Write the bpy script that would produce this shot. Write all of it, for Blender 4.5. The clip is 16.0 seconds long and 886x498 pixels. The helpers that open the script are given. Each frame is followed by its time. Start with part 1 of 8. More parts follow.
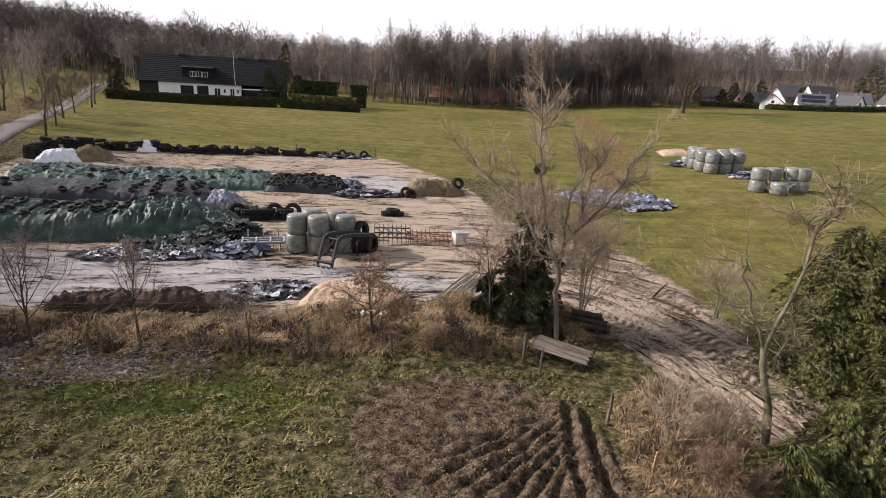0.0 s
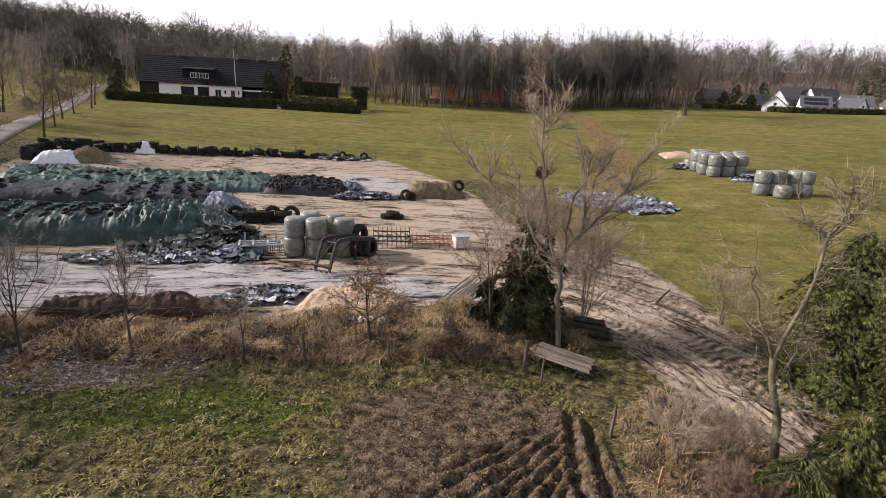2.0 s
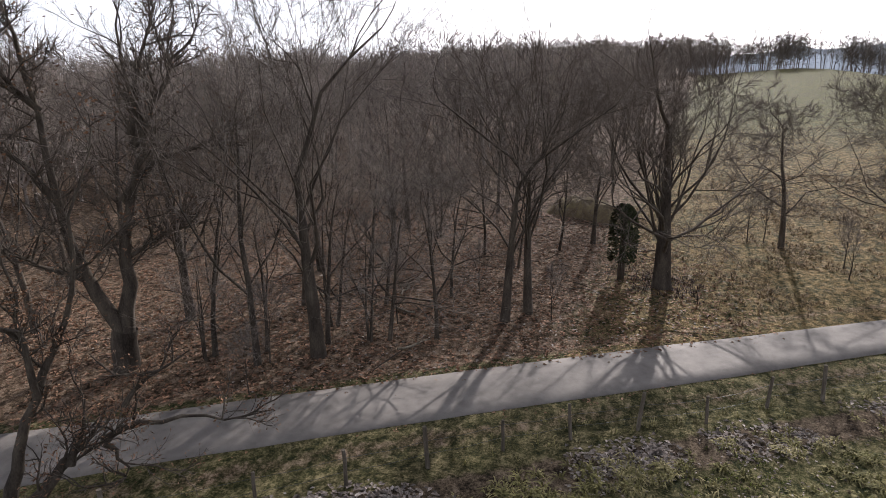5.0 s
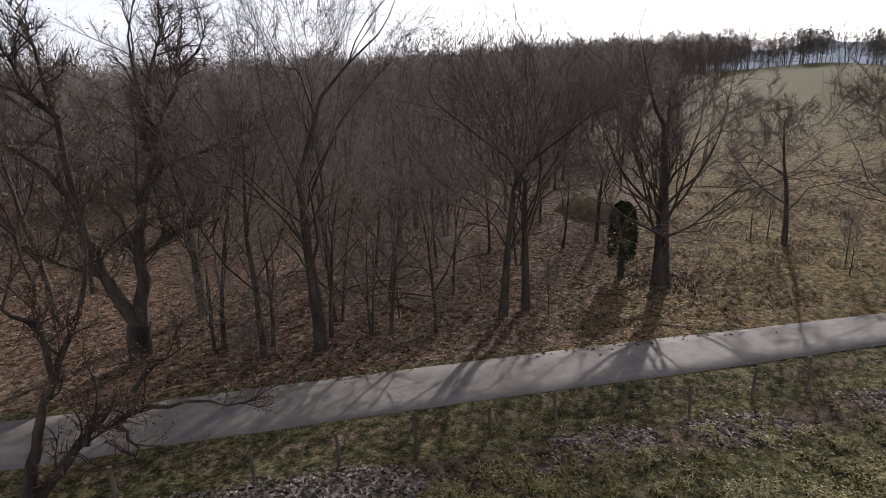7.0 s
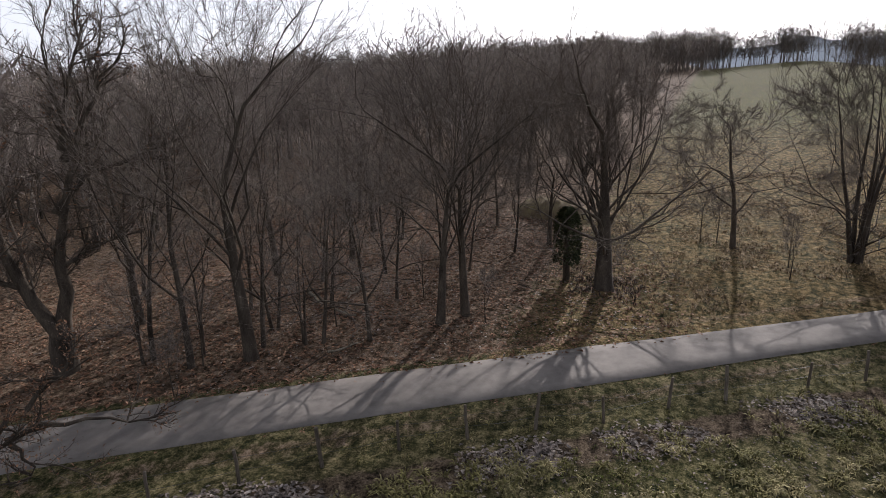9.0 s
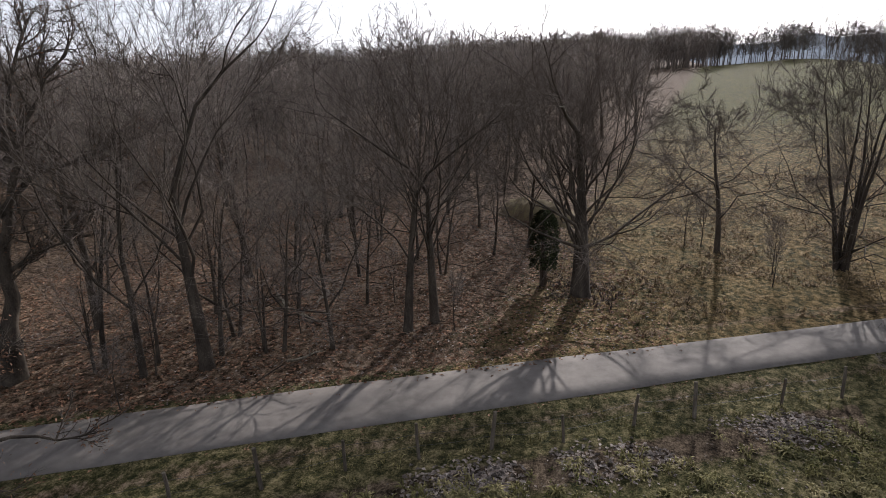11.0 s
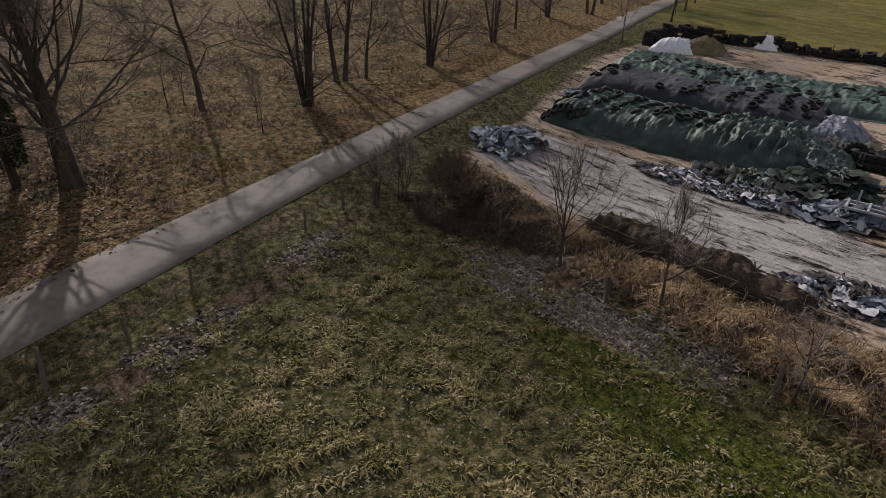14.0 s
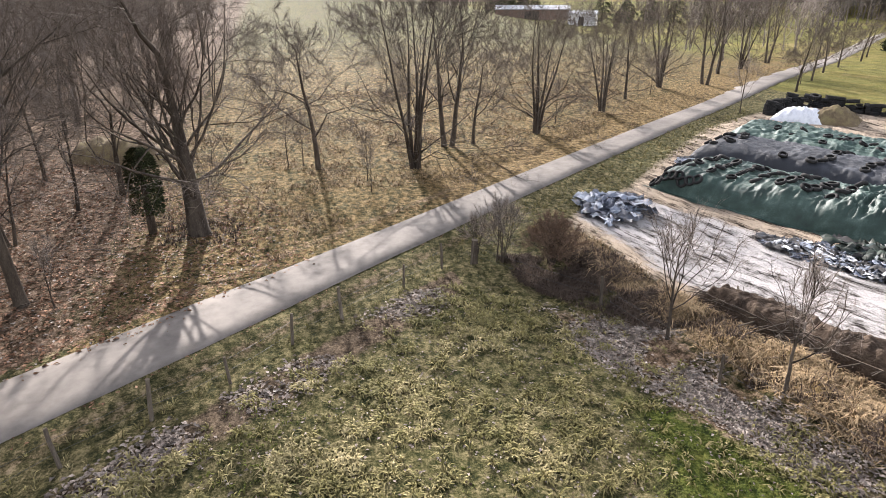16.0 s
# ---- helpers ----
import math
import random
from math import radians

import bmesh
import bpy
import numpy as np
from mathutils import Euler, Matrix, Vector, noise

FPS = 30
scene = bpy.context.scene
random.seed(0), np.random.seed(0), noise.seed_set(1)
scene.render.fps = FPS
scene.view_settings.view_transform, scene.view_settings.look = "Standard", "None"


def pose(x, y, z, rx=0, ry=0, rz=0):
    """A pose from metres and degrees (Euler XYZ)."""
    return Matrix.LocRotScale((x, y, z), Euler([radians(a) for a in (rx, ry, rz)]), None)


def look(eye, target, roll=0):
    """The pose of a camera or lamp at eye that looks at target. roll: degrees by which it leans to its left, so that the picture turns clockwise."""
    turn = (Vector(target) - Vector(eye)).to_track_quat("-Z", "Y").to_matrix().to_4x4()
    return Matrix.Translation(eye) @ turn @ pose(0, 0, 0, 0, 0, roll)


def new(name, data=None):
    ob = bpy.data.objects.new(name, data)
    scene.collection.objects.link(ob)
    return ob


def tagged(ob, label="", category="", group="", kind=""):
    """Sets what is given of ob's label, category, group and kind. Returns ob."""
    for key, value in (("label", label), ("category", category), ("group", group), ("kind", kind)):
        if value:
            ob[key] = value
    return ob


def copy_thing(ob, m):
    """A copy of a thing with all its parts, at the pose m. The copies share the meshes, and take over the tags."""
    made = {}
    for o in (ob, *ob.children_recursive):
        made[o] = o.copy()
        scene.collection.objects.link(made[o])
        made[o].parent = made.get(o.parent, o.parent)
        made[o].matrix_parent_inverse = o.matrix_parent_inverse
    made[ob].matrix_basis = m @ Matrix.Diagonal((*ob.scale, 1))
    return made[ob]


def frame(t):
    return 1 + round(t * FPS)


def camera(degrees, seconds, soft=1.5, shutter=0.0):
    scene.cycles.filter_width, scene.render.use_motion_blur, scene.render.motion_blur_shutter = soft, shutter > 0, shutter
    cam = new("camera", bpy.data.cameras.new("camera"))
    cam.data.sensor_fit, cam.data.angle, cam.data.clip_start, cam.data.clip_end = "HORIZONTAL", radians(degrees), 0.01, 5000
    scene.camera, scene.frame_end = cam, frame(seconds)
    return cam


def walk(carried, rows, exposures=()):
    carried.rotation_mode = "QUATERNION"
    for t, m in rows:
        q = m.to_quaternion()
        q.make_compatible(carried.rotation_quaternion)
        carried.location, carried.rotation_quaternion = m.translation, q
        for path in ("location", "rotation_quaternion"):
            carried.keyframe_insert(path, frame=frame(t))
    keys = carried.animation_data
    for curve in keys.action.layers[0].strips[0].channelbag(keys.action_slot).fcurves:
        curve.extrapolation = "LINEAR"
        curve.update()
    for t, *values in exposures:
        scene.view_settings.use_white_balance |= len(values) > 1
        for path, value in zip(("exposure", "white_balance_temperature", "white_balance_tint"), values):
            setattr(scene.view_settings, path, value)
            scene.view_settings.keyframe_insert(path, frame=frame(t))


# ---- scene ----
cam = camera(75.1, 16.0, soft=0.6)

PATH = [
    (0, (2.172, -3.705, 10.528), (1.981, -1.792, 9.976), 3.2),
    (0.5, (2.102, -3.472, 10.557), (1.889, -1.563, 9.998), 3.2),
    (1, (2.207, -3.339, 10.6), (2.017, -1.427, 10.048), 3.2),
    (1.5, (2.226, -3.247, 10.607), (2.053, -1.332, 10.056), 3.1),
    (2, (2.181, -3.134, 10.516), (1.986, -1.22, 9.969), 3.3),
    (2.5, (2.196, -3.15, 10.45), (2.044, -1.234, 9.897), 3.4),
    (3, (2.238, -3.124, 10.41), (2.036, -1.211, 9.863), 3.3),
    (3.5, (1.664, -2.991, 10.311), (1.276, -1.11, 9.754), 3.3),
    (3.8, (0.747, -2.578, 10.151), (-0.348, -1.004, 9.581), 2.7),
    (4, (0.852, -2.143, 9.778), (-0.691, -0.998, 9.221), 0.36),
    (4.1, (0.547, -1.895, 9.976), (-1.149, -0.998, 9.411), 0.88),
    (4.2, (0.353, -1.865, 9.884), (-1.462, -1.232, 9.331), 0.37),
    (4.4, (0.200, -1.466, 9.756), (-1.725, -1.364, 9.220), -0.47),
    (4.5, (0.292, -1.088, 9.710), (-1.631, -1.263, 9.191), -0.80),
    (4.7, (0.485, -1.022, 9.817), (-1.346, -1.642, 9.304), -0.37),
    (5, (0.56, -0.84, 9.82), (-1.25, -1.54, 9.315), -0.7),
    (5.6, (0.72, -0.46, 9.83), (-1.07, -1.21, 9.33), -1.1),
    (7, (1.04, 0.38, 9.883), (-0.74, -0.384, 9.382), -1.6),
    (7.5, (0.893, 0.954, 10.151), (-0.883, 0.198, 9.627), -1.5),
    (8, (0.588, 1.509, 10.27), (-1.197, 0.774, 9.748), -1.6),
    (8.5, (0.252, 1.995, 10.185), (-1.531, 1.25, 9.67), -1.6),
    (9, (-0.107, 2.647, 10.261), (-1.896, 1.913, 9.75), -1.6),
    (9.5, (-0.377, 3.17, 10.278), (-2.171, 2.45, 9.766), -1.6),
    (12, (-2.418, 3.762, 10.571), (-4.196, 3.025, 10.027), -0.8),
    (12.5, (-2.63, 3.867, 10.6), (-4.532, 3.572, 10.057), -0.3),
    (13, (-1.746, 3.267, 10.526), (-3.539, 3.961, 9.977), 0.3),
    (13.5, (-1.775, 2.719, 10.689), (-3.42, 3.694, 10.104), 1.0),
    (14, (-1.764, 2.413, 10.404), (-3.296, 3.266, 9.442), 1.8),
    (14.5, (-1.881, 2.552, 10.027), (-3.266, 3.119, 8.7), 1.5),
    (15, (-1.317, 3.28, 9.975), (-2.842, 3.681, 8.745), -0.8),
    (15.5, (-1.38, 3.259, 10.082), (-3.121, 3.736, 9.22), -0.9),
    (16, (-1.889, 2.574, 10.064), (-3.648, 3.147, 9.304), 0.1),
]
walk(cam, [(t, look(e, g, r)) for t, e, g, r in PATH],
     exposures=[(t, s, w, k) for t, s, w, k in ((0, 0.48, 6420, 19), (3.3, 0.48, 6420, 19), (4.0, 0.78, 6350, 16), (4.5, 1.0, 6020, 15), (5.0, 0.6, 6020, 15), (5.8, 0.27, 6020, 16), (9.7, 0.17, 6010, 15), (12.0, 0.16, 6000, 14), (12.6, 0.02, 6000, 14), (13.4, -0.2, 6100, 15), (14.0, -0.4, 6450, 18), (14.5, 0.36, 6450, 18), (15.2, 0.98, 6400, 17), (15.6, 1.36, 6350, 16), (16, 1.52, 6250, 15))])

# ---- light: low winter sun in the west, pale hazy sky ----
SUN_ELEV, SUN_AZ = 27.0, 271.0          # degrees; azimuth clockwise from +y
world = bpy.data.worlds.new("winter_sky")
scene.world = world
world.use_nodes = True
wn = world.node_tree.nodes
sky = wn.new("ShaderNodeTexSky")
sky.sky_type, sky.sun_disc = "NISHITA", False
sky.sun_elevation, sky.sun_rotation = radians(SUN_ELEV), radians(SUN_AZ)
sky.air_density, sky.dust_density, sky.ozone_density = 1.0, 3.0, 1.0
hsv = wn.new("ShaderNodeHueSaturation")
hsv.inputs["Saturation"].default_value = 0.35
wl = world.node_tree.links
wl.new(sky.outputs[0], hsv.inputs["Color"])
haze = wn.new("ShaderNodeMix")           # thin bright overcast over the blue
haze.data_type = "RGBA"
haze.inputs["B"].default_value = (11.4, 11.45, 11.7, 1)
geo = wn.new("ShaderNodeTexCoord")
sep = wn.new("ShaderNodeSeparateXYZ")
rise = wn.new("ShaderNodeMapRange")      # the haze thins towards the zenith
rise.inputs["From Min"].default_value, rise.inputs["From Max"].default_value = 0.0, 0.75
rise.inputs["To Min"].default_value, rise.inputs["To Max"].default_value = 0.5, 0.05
wl.new(geo.outputs["Generated"], sep.inputs[0])
wl.new(sep.outputs["Z"], rise.inputs["Value"])
wl.new(rise.outputs[0], haze.inputs["Factor"])
wl.new(hsv.outputs[0], haze.inputs["A"])
wl.new(haze.outputs["Result"], wn["Background"].inputs["Color"])
wn["Background"].inputs["Strength"].default_value = 0.112
sun = new("sun", bpy.data.lights.new("sun", "SUN"))
sun.data.energy, sun.data.angle, sun.data.color = 5.0, radians(0.8), (1.0, 0.93, 0.84)
_a, _e = radians(SUN_AZ), radians(SUN_ELEV)
sun.matrix_world = look((0, 0, 60), (-math.sin(_a) * math.cos(_e), -math.cos(_a) * math.cos(_e), 60 - math.sin(_e)))

# ---- materials ----
def nodes_of(name):
    m = bpy.data.materials.new(name)
    m.use_nodes = True
    nt = m.node_tree
    return m, nt, nt.nodes["Principled BSDF"]


def ramp(nt, fac, stops):
    r = nt.nodes.new("ShaderNodeValToRGB")
    el = r.color_ramp.elements
    while len(el) < len(stops):
        el.new(0.5)
    for e, (p, c) in zip(el, stops):
        e.position, e.color = p, (*c, 1)
    nt.links.new(fac, r.inputs["Fac"])
    return r.outputs["Color"]


def mixc(nt, fac, a, b, mode="MIX"):
    n = nt.nodes.new("ShaderNodeMix")
    n.data_type, n.blend_type = "RGBA", mode
    for s, v in ((n.inputs["Factor"], fac), (n.inputs["A"], a), (n.inputs["B"], b)):
        if hasattr(v, "is_linked"):
            nt.links.new(v, s)
        elif isinstance(v, tuple):
            s.default_value = (*v, 1)
        else:
            s.default_value = v
    return n.outputs["Result"]


def math_n(nt, op, a, b=0.5, c=0.5, clamp=False):
    n = nt.nodes.new("ShaderNodeMath")
    n.operation, n.use_clamp = op, clamp
    for i, v in enumerate((a, b, c)):
        if hasattr(v, "is_linked"):
            nt.links.new(v, n.inputs[i])
        else:
            n.inputs[i].default_value = v
    return n.outputs[0]


def coords(nt, scale=(1, 1, 1), vary=True, rot=0.0):
    tc = nt.nodes.new("ShaderNodeTexCoord")
    mp = nt.nodes.new("ShaderNodeMapping")
    mp.inputs["Scale"].default_value = scale
    mp.inputs["Rotation"].default_value = (0, 0, rot)
    nt.links.new(tc.outputs["Object"], mp.inputs["Vector"])
    if vary:
        oi = nt.nodes.new("ShaderNodeObjectInfo")
        nt.links.new(math_n(nt, "MULTIPLY", oi.outputs["Random"], 37.0), mp.inputs["Location"])
    return mp.outputs["Vector"]


def noise_n(nt, vec, scale, detail=5.0, rough=0.6, dist=0.0):
    n = nt.nodes.new("ShaderNodeTexNoise")
    nt.links.new(vec, n.inputs["Vector"])
    n.inputs["Scale"].default_value, n.inputs["Detail"].default_value = scale, detail
    n.inputs["Roughness"].default_value, n.inputs["Distortion"].default_value = rough, dist
    return n.outputs["Fac"]


def mat(name, stops, scale=4.0, fine=40.0, rough=0.85, bump=0.3, dist=0.02, metal=0.0, stretch=(1, 1, 1), spec=0.4,
        vary=0.0, island=0.0, sheen=0.0, trans=0.0):
    """A two-scale noise material. vary: brightness range from piece to piece; island: the same inside one mesh."""
    spec = min(spec, 0.15) if rough >= 0.8 else spec
    m, nt, b = nodes_of(name)
    v = coords(nt, stretch)
    big, small = noise_n(nt, v, scale), noise_n(nt, v, fine, 3.0)
    fac = math_n(nt, "ADD", math_n(nt, "MULTIPLY", big, 0.65), math_n(nt, "MULTIPLY", small, 0.35))
    fac = math_n(nt, "MULTIPLY_ADD", fac, 2.0, -0.5, clamp=True)
    col = ramp(nt, fac, stops)
    if vary:
        oi = nt.nodes.new("ShaderNodeObjectInfo")
        k = math_n(nt, "MULTIPLY_ADD", oi.outputs["Random"], vary, 1 - vary / 2)
        col = mixc(nt, 1.0, col, _grey(nt, k), "MULTIPLY")
    if island:
        gi = nt.nodes.new("ShaderNodeNewGeometry")
        k = math_n(nt, "MULTIPLY_ADD", gi.outputs["Random Per Island"], island, 1 - island / 2)
        col = mixc(nt, 1.0, col, _grey(nt, k), "MULTIPLY")
    nt.links.new(col, b.inputs["Base Color"])
    b.inputs["Roughness"].default_value, b.inputs["Metallic"].default_value = rough, metal
    b.inputs["Specular IOR Level"].default_value = spec
    if trans:
        b.inputs["Transmission Weight"].default_value = trans
    if bump:
        bp = nt.nodes.new("ShaderNodeBump")
        bp.inputs["Strength"].default_value, bp.inputs["Distance"].default_value = bump, dist
        nt.links.new(fac, bp.inputs["Height"])
        nt.links.new(bp.outputs[0], b.inputs["Normal"])
    return m


def _grey(nt, k):
    n = nt.nodes.new("ShaderNodeCombineColor")
    for i in range(3):
        nt.links.new(k, n.inputs[i])
    return n.outputs[0]


def film_scraps(name, stops):
    """Torn plastic of several colours, one colour to a scrap."""
    m, nt, b = nodes_of(name)
    gi = nt.nodes.new("ShaderNodeNewGeometry")
    v = coords(nt)
    dirt = noise_n(nt, v, 3.0, 5)
    n = nt.nodes.new("ShaderNodeValToRGB")
    el = n.color_ramp.elements
    n.color_ramp.interpolation = "CONSTANT"
    while len(el) < len(stops):
        el.new(0.5)
    for e, (p, c) in zip(el, stops):
        e.position, e.color = p, (*c, 1)
    nt.links.new(gi.outputs["Random Per Island"], n.inputs["Fac"])
    d = math_n(nt, "MULTIPLY_ADD", dirt, 2.2, -0.75, clamp=True)
    nt.links.new(mixc(nt, math_n(nt, "MULTIPLY", d, 0.55), n.outputs["Color"], (0.09, 0.08, 0.07)), b.inputs["Base Color"])
    b.inputs["Roughness"].default_value = 0.6
    b.inputs["Specular IOR Level"].default_value = 0.3
    bp = nt.nodes.new("ShaderNodeBump")
    bp.inputs["Strength"].default_value, bp.inputs["Distance"].default_value = 0.5, 0.04
    nt.links.new(noise_n(nt, v, 7.0, 4), bp.inputs["Height"])
    nt.links.new(bp.outputs[0], b.inputs["Normal"])
    return m


BARK = mat("bark_dark", [(0.2, (0.028, 0.022, 0.018)), (0.6, (0.08, 0.065, 0.05)), (1, (0.15, 0.127, 0.098))], 3, 30, 0.95, 0.8, 0.03, stretch=(1, 1, 0.35), vary=0.4)
BARK_PALE = mat("bark_pale", [(0.2, (0.09, 0.075, 0.056)), (0.6, (0.2, 0.172, 0.132)), (1, (0.34, 0.3, 0.245))], 3, 24, 0.9, 0.6, 0.02, stretch=(1, 1, 0.4), vary=0.2)
BARK_MOSS = mat("mossy_bark", [(0.2, (0.055, 0.049, 0.031)), (0.6, (0.15, 0.135, 0.088)), (1, (0.27, 0.245, 0.175))], 4, 26, 0.95, 0.8, 0.03, stretch=(1, 1, 0.4))
# lightened copy of the twig colour: painted stand-in for haze in the wood
TWIG = mat("twig", [(0.2, (0.15, 0.125, 0.107)), (0.7, (0.27, 0.23, 0.198)), (1, (0.38, 0.33, 0.285))], 5, 40, 0.95, 0.0, vary=0.4, island=0.5)
TWIG_DARK = mat("dark_twig", [(0.2, (0.08, 0.064, 0.052)), (0.7, (0.15, 0.124, 0.102)), (1, (0.24, 0.205, 0.17))], 5, 40, 0.95, 0.0, vary=0.4, island=0.5)
TWIG_FAR = mat("far_wood_twigs", [(0.2, (0.085, 0.073, 0.063)), (0.7, (0.15, 0.131, 0.113)), (1, (0.24, 0.215, 0.187))], 0.05, 3, 0.95, 0.0, island=0.5)
TWIG_PALE = mat("twig_pale", [(0.2, (0.17, 0.13, 0.09)), (0.7, (0.32, 0.255, 0.185)), (1, (0.46, 0.38, 0.285))], 5, 40, 0.95, 0.0, island=0.6)
TWIG_RED = mat("twig_red", [(0.2, (0.10, 0.066, 0.046)), (0.7, (0.19, 0.13, 0.09)), (1, (0.28, 0.2, 0.14))], 5, 40, 0.95, 0.0, island=0.6)
NEEDLE = mat("conifer_needles", [(0.1, (0.022, 0.028, 0.01)), (0.5, (0.1, 0.109, 0.037)), (1, (0.29, 0.265, 0.105))], 1.5, 12, 0.8, 0.0, island=1.0)
NEEDLE_DARK = mat("dark_evergreen", [(0.1, (0.012, 0.016, 0.008)), (0.5, (0.038, 0.046, 0.02)), (1, (0.13, 0.125, 0.055))], 1.5, 12, 0.8, 0.0, island=0.9)
DEADLEAF = mat("dead_leaf", [(0.1, (0.075, 0.036, 0.02)), (0.5, (0.19, 0.105, 0.062)), (1, (0.36, 0.24, 0.165))], 3, 30, 0.8, 0.0, island=0.9)
PALELEAF = mat("bleached_leaf", [(0.1, (0.05, 0.038, 0.03)), (0.5, (0.165, 0.132, 0.108)), (1, (0.47, 0.42, 0.375))], 3, 30, 0.75, 0.0, island=1.2)
GRASS = mat("pasture_blades", [(0.1, (0.06, 0.062, 0.02)), (0.5, (0.158, 0.139, 0.053)), (1, (0.41, 0.345, 0.19))], 0.5, 4, 0.8, 0.0, island=0.9)
GRASS_GREEN = mat("green_blades", [(0.1, (0.045, 0.058, 0.01)), (0.6, (0.1, 0.112, 0.022)), (1, (0.21, 0.2, 0.052))], 0.5, 8, 0.8, 0.0, island=0.8)
STRAW = mat("dry_grass", [(0.1, (0.085, 0.06, 0.036)), (0.45, (0.21, 0.15, 0.085)), (0.75, (0.36, 0.265, 0.155)), (1, (0.52, 0.41, 0.26))], 0.5, 5, 0.85, 0.0, island=1.1)
BRAMBLE = mat("bramble_stems", [(0.1, (0.028, 0.02, 0.016)), (0.6, (0.075, 0.054, 0.04)), (1, (0.15, 0.11, 0.08))], 0.8, 9, 0.9, 0.0, island=0.8)
RUBBER = mat("tyre_rubber", [(0.1, (0.012, 0.012, 0.013)), (0.7, (0.03, 0.029, 0.028)), (1, (0.10, 0.09, 0.075))], 3, 24, 0.8, 0.3, 0.01, vary=0.5)
NET_GREEN = mat("green_silage_net", [(0.1, (0.010, 0.022, 0.018)), (0.5, (0.028, 0.055, 0.044)), (0.72, (0.065, 0.105, 0.088)), (1, (0.23, 0.28, 0.255))], 1.3, 40, 0.58, 0.5, 0.03, stretch=(1, 0.6, 1), spec=0.35)
NET_GREY = mat("dark_silage_sheet", [(0.1, (0.008, 0.009, 0.012)), (0.55, (0.02, 0.023, 0.03)), (1, (0.06, 0.066, 0.08))], 0.8, 50, 0.62, 0.5, 0.03, spec=0.35)
NET_TEAL = mat("teal_silage_net", [(0.1, (0.014, 0.03, 0.025)), (0.5, (0.04, 0.075, 0.062)), (1, (0.12, 0.165, 0.14))], 0.9, 50, 0.6, 0.5, 0.03, spec=0.3)
FILM_WHITE = mat("white_film", [(0.1, (0.42, 0.44, 0.49)), (0.5, (0.68, 0.70, 0.74)), (1, (0.82, 0.83, 0.85))], 2, 20, 0.45, 0.3, 0.02)
FILM_MIX = film_scraps("torn_plastic", [(0.0, (0.012, 0.012, 0.014)), (0.25, (0.035, 0.04, 0.05)), (0.45, (0.09, 0.105, 0.14)), (0.62, (0.2, 0.23, 0.29)), (0.74, (0.02, 0.02, 0.022)), (0.82, (0.55, 0.57, 0.6))])
FILM_BLUE = film_scraps("torn_blue_plastic", [(0.0, (0.06, 0.07, 0.095)), (0.3, (0.14, 0.165, 0.22)), (0.6, (0.27, 0.31, 0.38)), (0.8, (0.03, 0.035, 0.045)), (0.88, (0.5, 0.53, 0.58))])
FILM_NET = film_scraps("torn_green_net", [(0.0, (0.012, 0.024, 0.018)), (0.4, (0.03, 0.055, 0.042)), (0.62, (0.012, 0.013, 0.015)), (0.78, (0.06, 0.085, 0.085)), (0.92, (0.22, 0.25, 0.27))])
FILM_PALE = mat("pale_plastic", [(0.2, (0.02, 0.023, 0.035)), (0.45, (0.07, 0.078, 0.11)), (0.6, (0.2, 0.21, 0.26)), (0.72, (0.05, 0.055, 0.075)), (1, (0.4, 0.4, 0.45))], 1.6, 9, 0.5, 0.5, 0.03)
BALE = mat("bale_wrap", [(0.1, (0.06, 0.066, 0.058)), (0.5, (0.145, 0.152, 0.135)), (1, (0.3, 0.305, 0.28))], 2.2, 30, 0.36, 0.4, 0.02, stretch=(1, 1, 2.2), vary=0.25)
STEEL_DARK = mat("dark_steel", [(0.1, (0.018, 0.018, 0.02)), (0.7, (0.05, 0.05, 0.052)), (1, (0.14, 0.11, 0.085))], 5, 40, 0.55, 0.2, 0.004, metal=0.3)
STEEL_GREY = mat("galvanised_steel", [(0.1, (0.2, 0.22, 0.25)), (0.6, (0.4, 0.42, 0.45)), (1, (0.55, 0.56, 0.57))], 5, 40, 0.5, 0.2, 0.004, metal=0.4)
RUST = mat("rusty_steel", [(0.1, (0.09, 0.04, 0.025)), (0.5, (0.24, 0.10, 0.06)), (1, (0.4, 0.2, 0.12))], 5, 40, 0.85, 0.4, 0.006, metal=0.2)
WOOD_GREY = mat("weathered_wood", [(0.1, (0.045, 0.037, 0.03)), (0.5, (0.14, 0.118, 0.095)), (1, (0.29, 0.255, 0.215))], 3, 30, 0.9, 0.5, 0.01, stretch=(0.3, 2, 2), vary=0.5)
WOOD_POST = mat("fence_post_wood", [(0.1, (0.045, 0.036, 0.028)), (0.6, (0.12, 0.10, 0.078)), (1, (0.24, 0.21, 0.17))], 3, 30, 0.92, 0.5, 0.01, stretch=(2, 2, 0.4), vary=0.4)
ENDGRAIN = mat("cut_log", [(0.1, (0.15, 0.085, 0.045)), (0.6, (0.32, 0.2, 0.12)), (1, (0.5, 0.36, 0.24))], 6, 40, 0.9, 0.3)
SAND = mat("sand", [(0.1, (0.16, 0.11, 0.075)), (0.4, (0.36, 0.265, 0.185)), (1, (0.56, 0.44, 0.33))], 2.2, 12, 0.95, 0.8, 0.12)
EARTH = mat("earth_heap", [(0.1, (0.06, 0.045, 0.03)), (0.5, (0.15, 0.115, 0.07)), (1, (0.25, 0.22, 0.1))], 1.6, 16, 0.95, 0.6, 0.06)
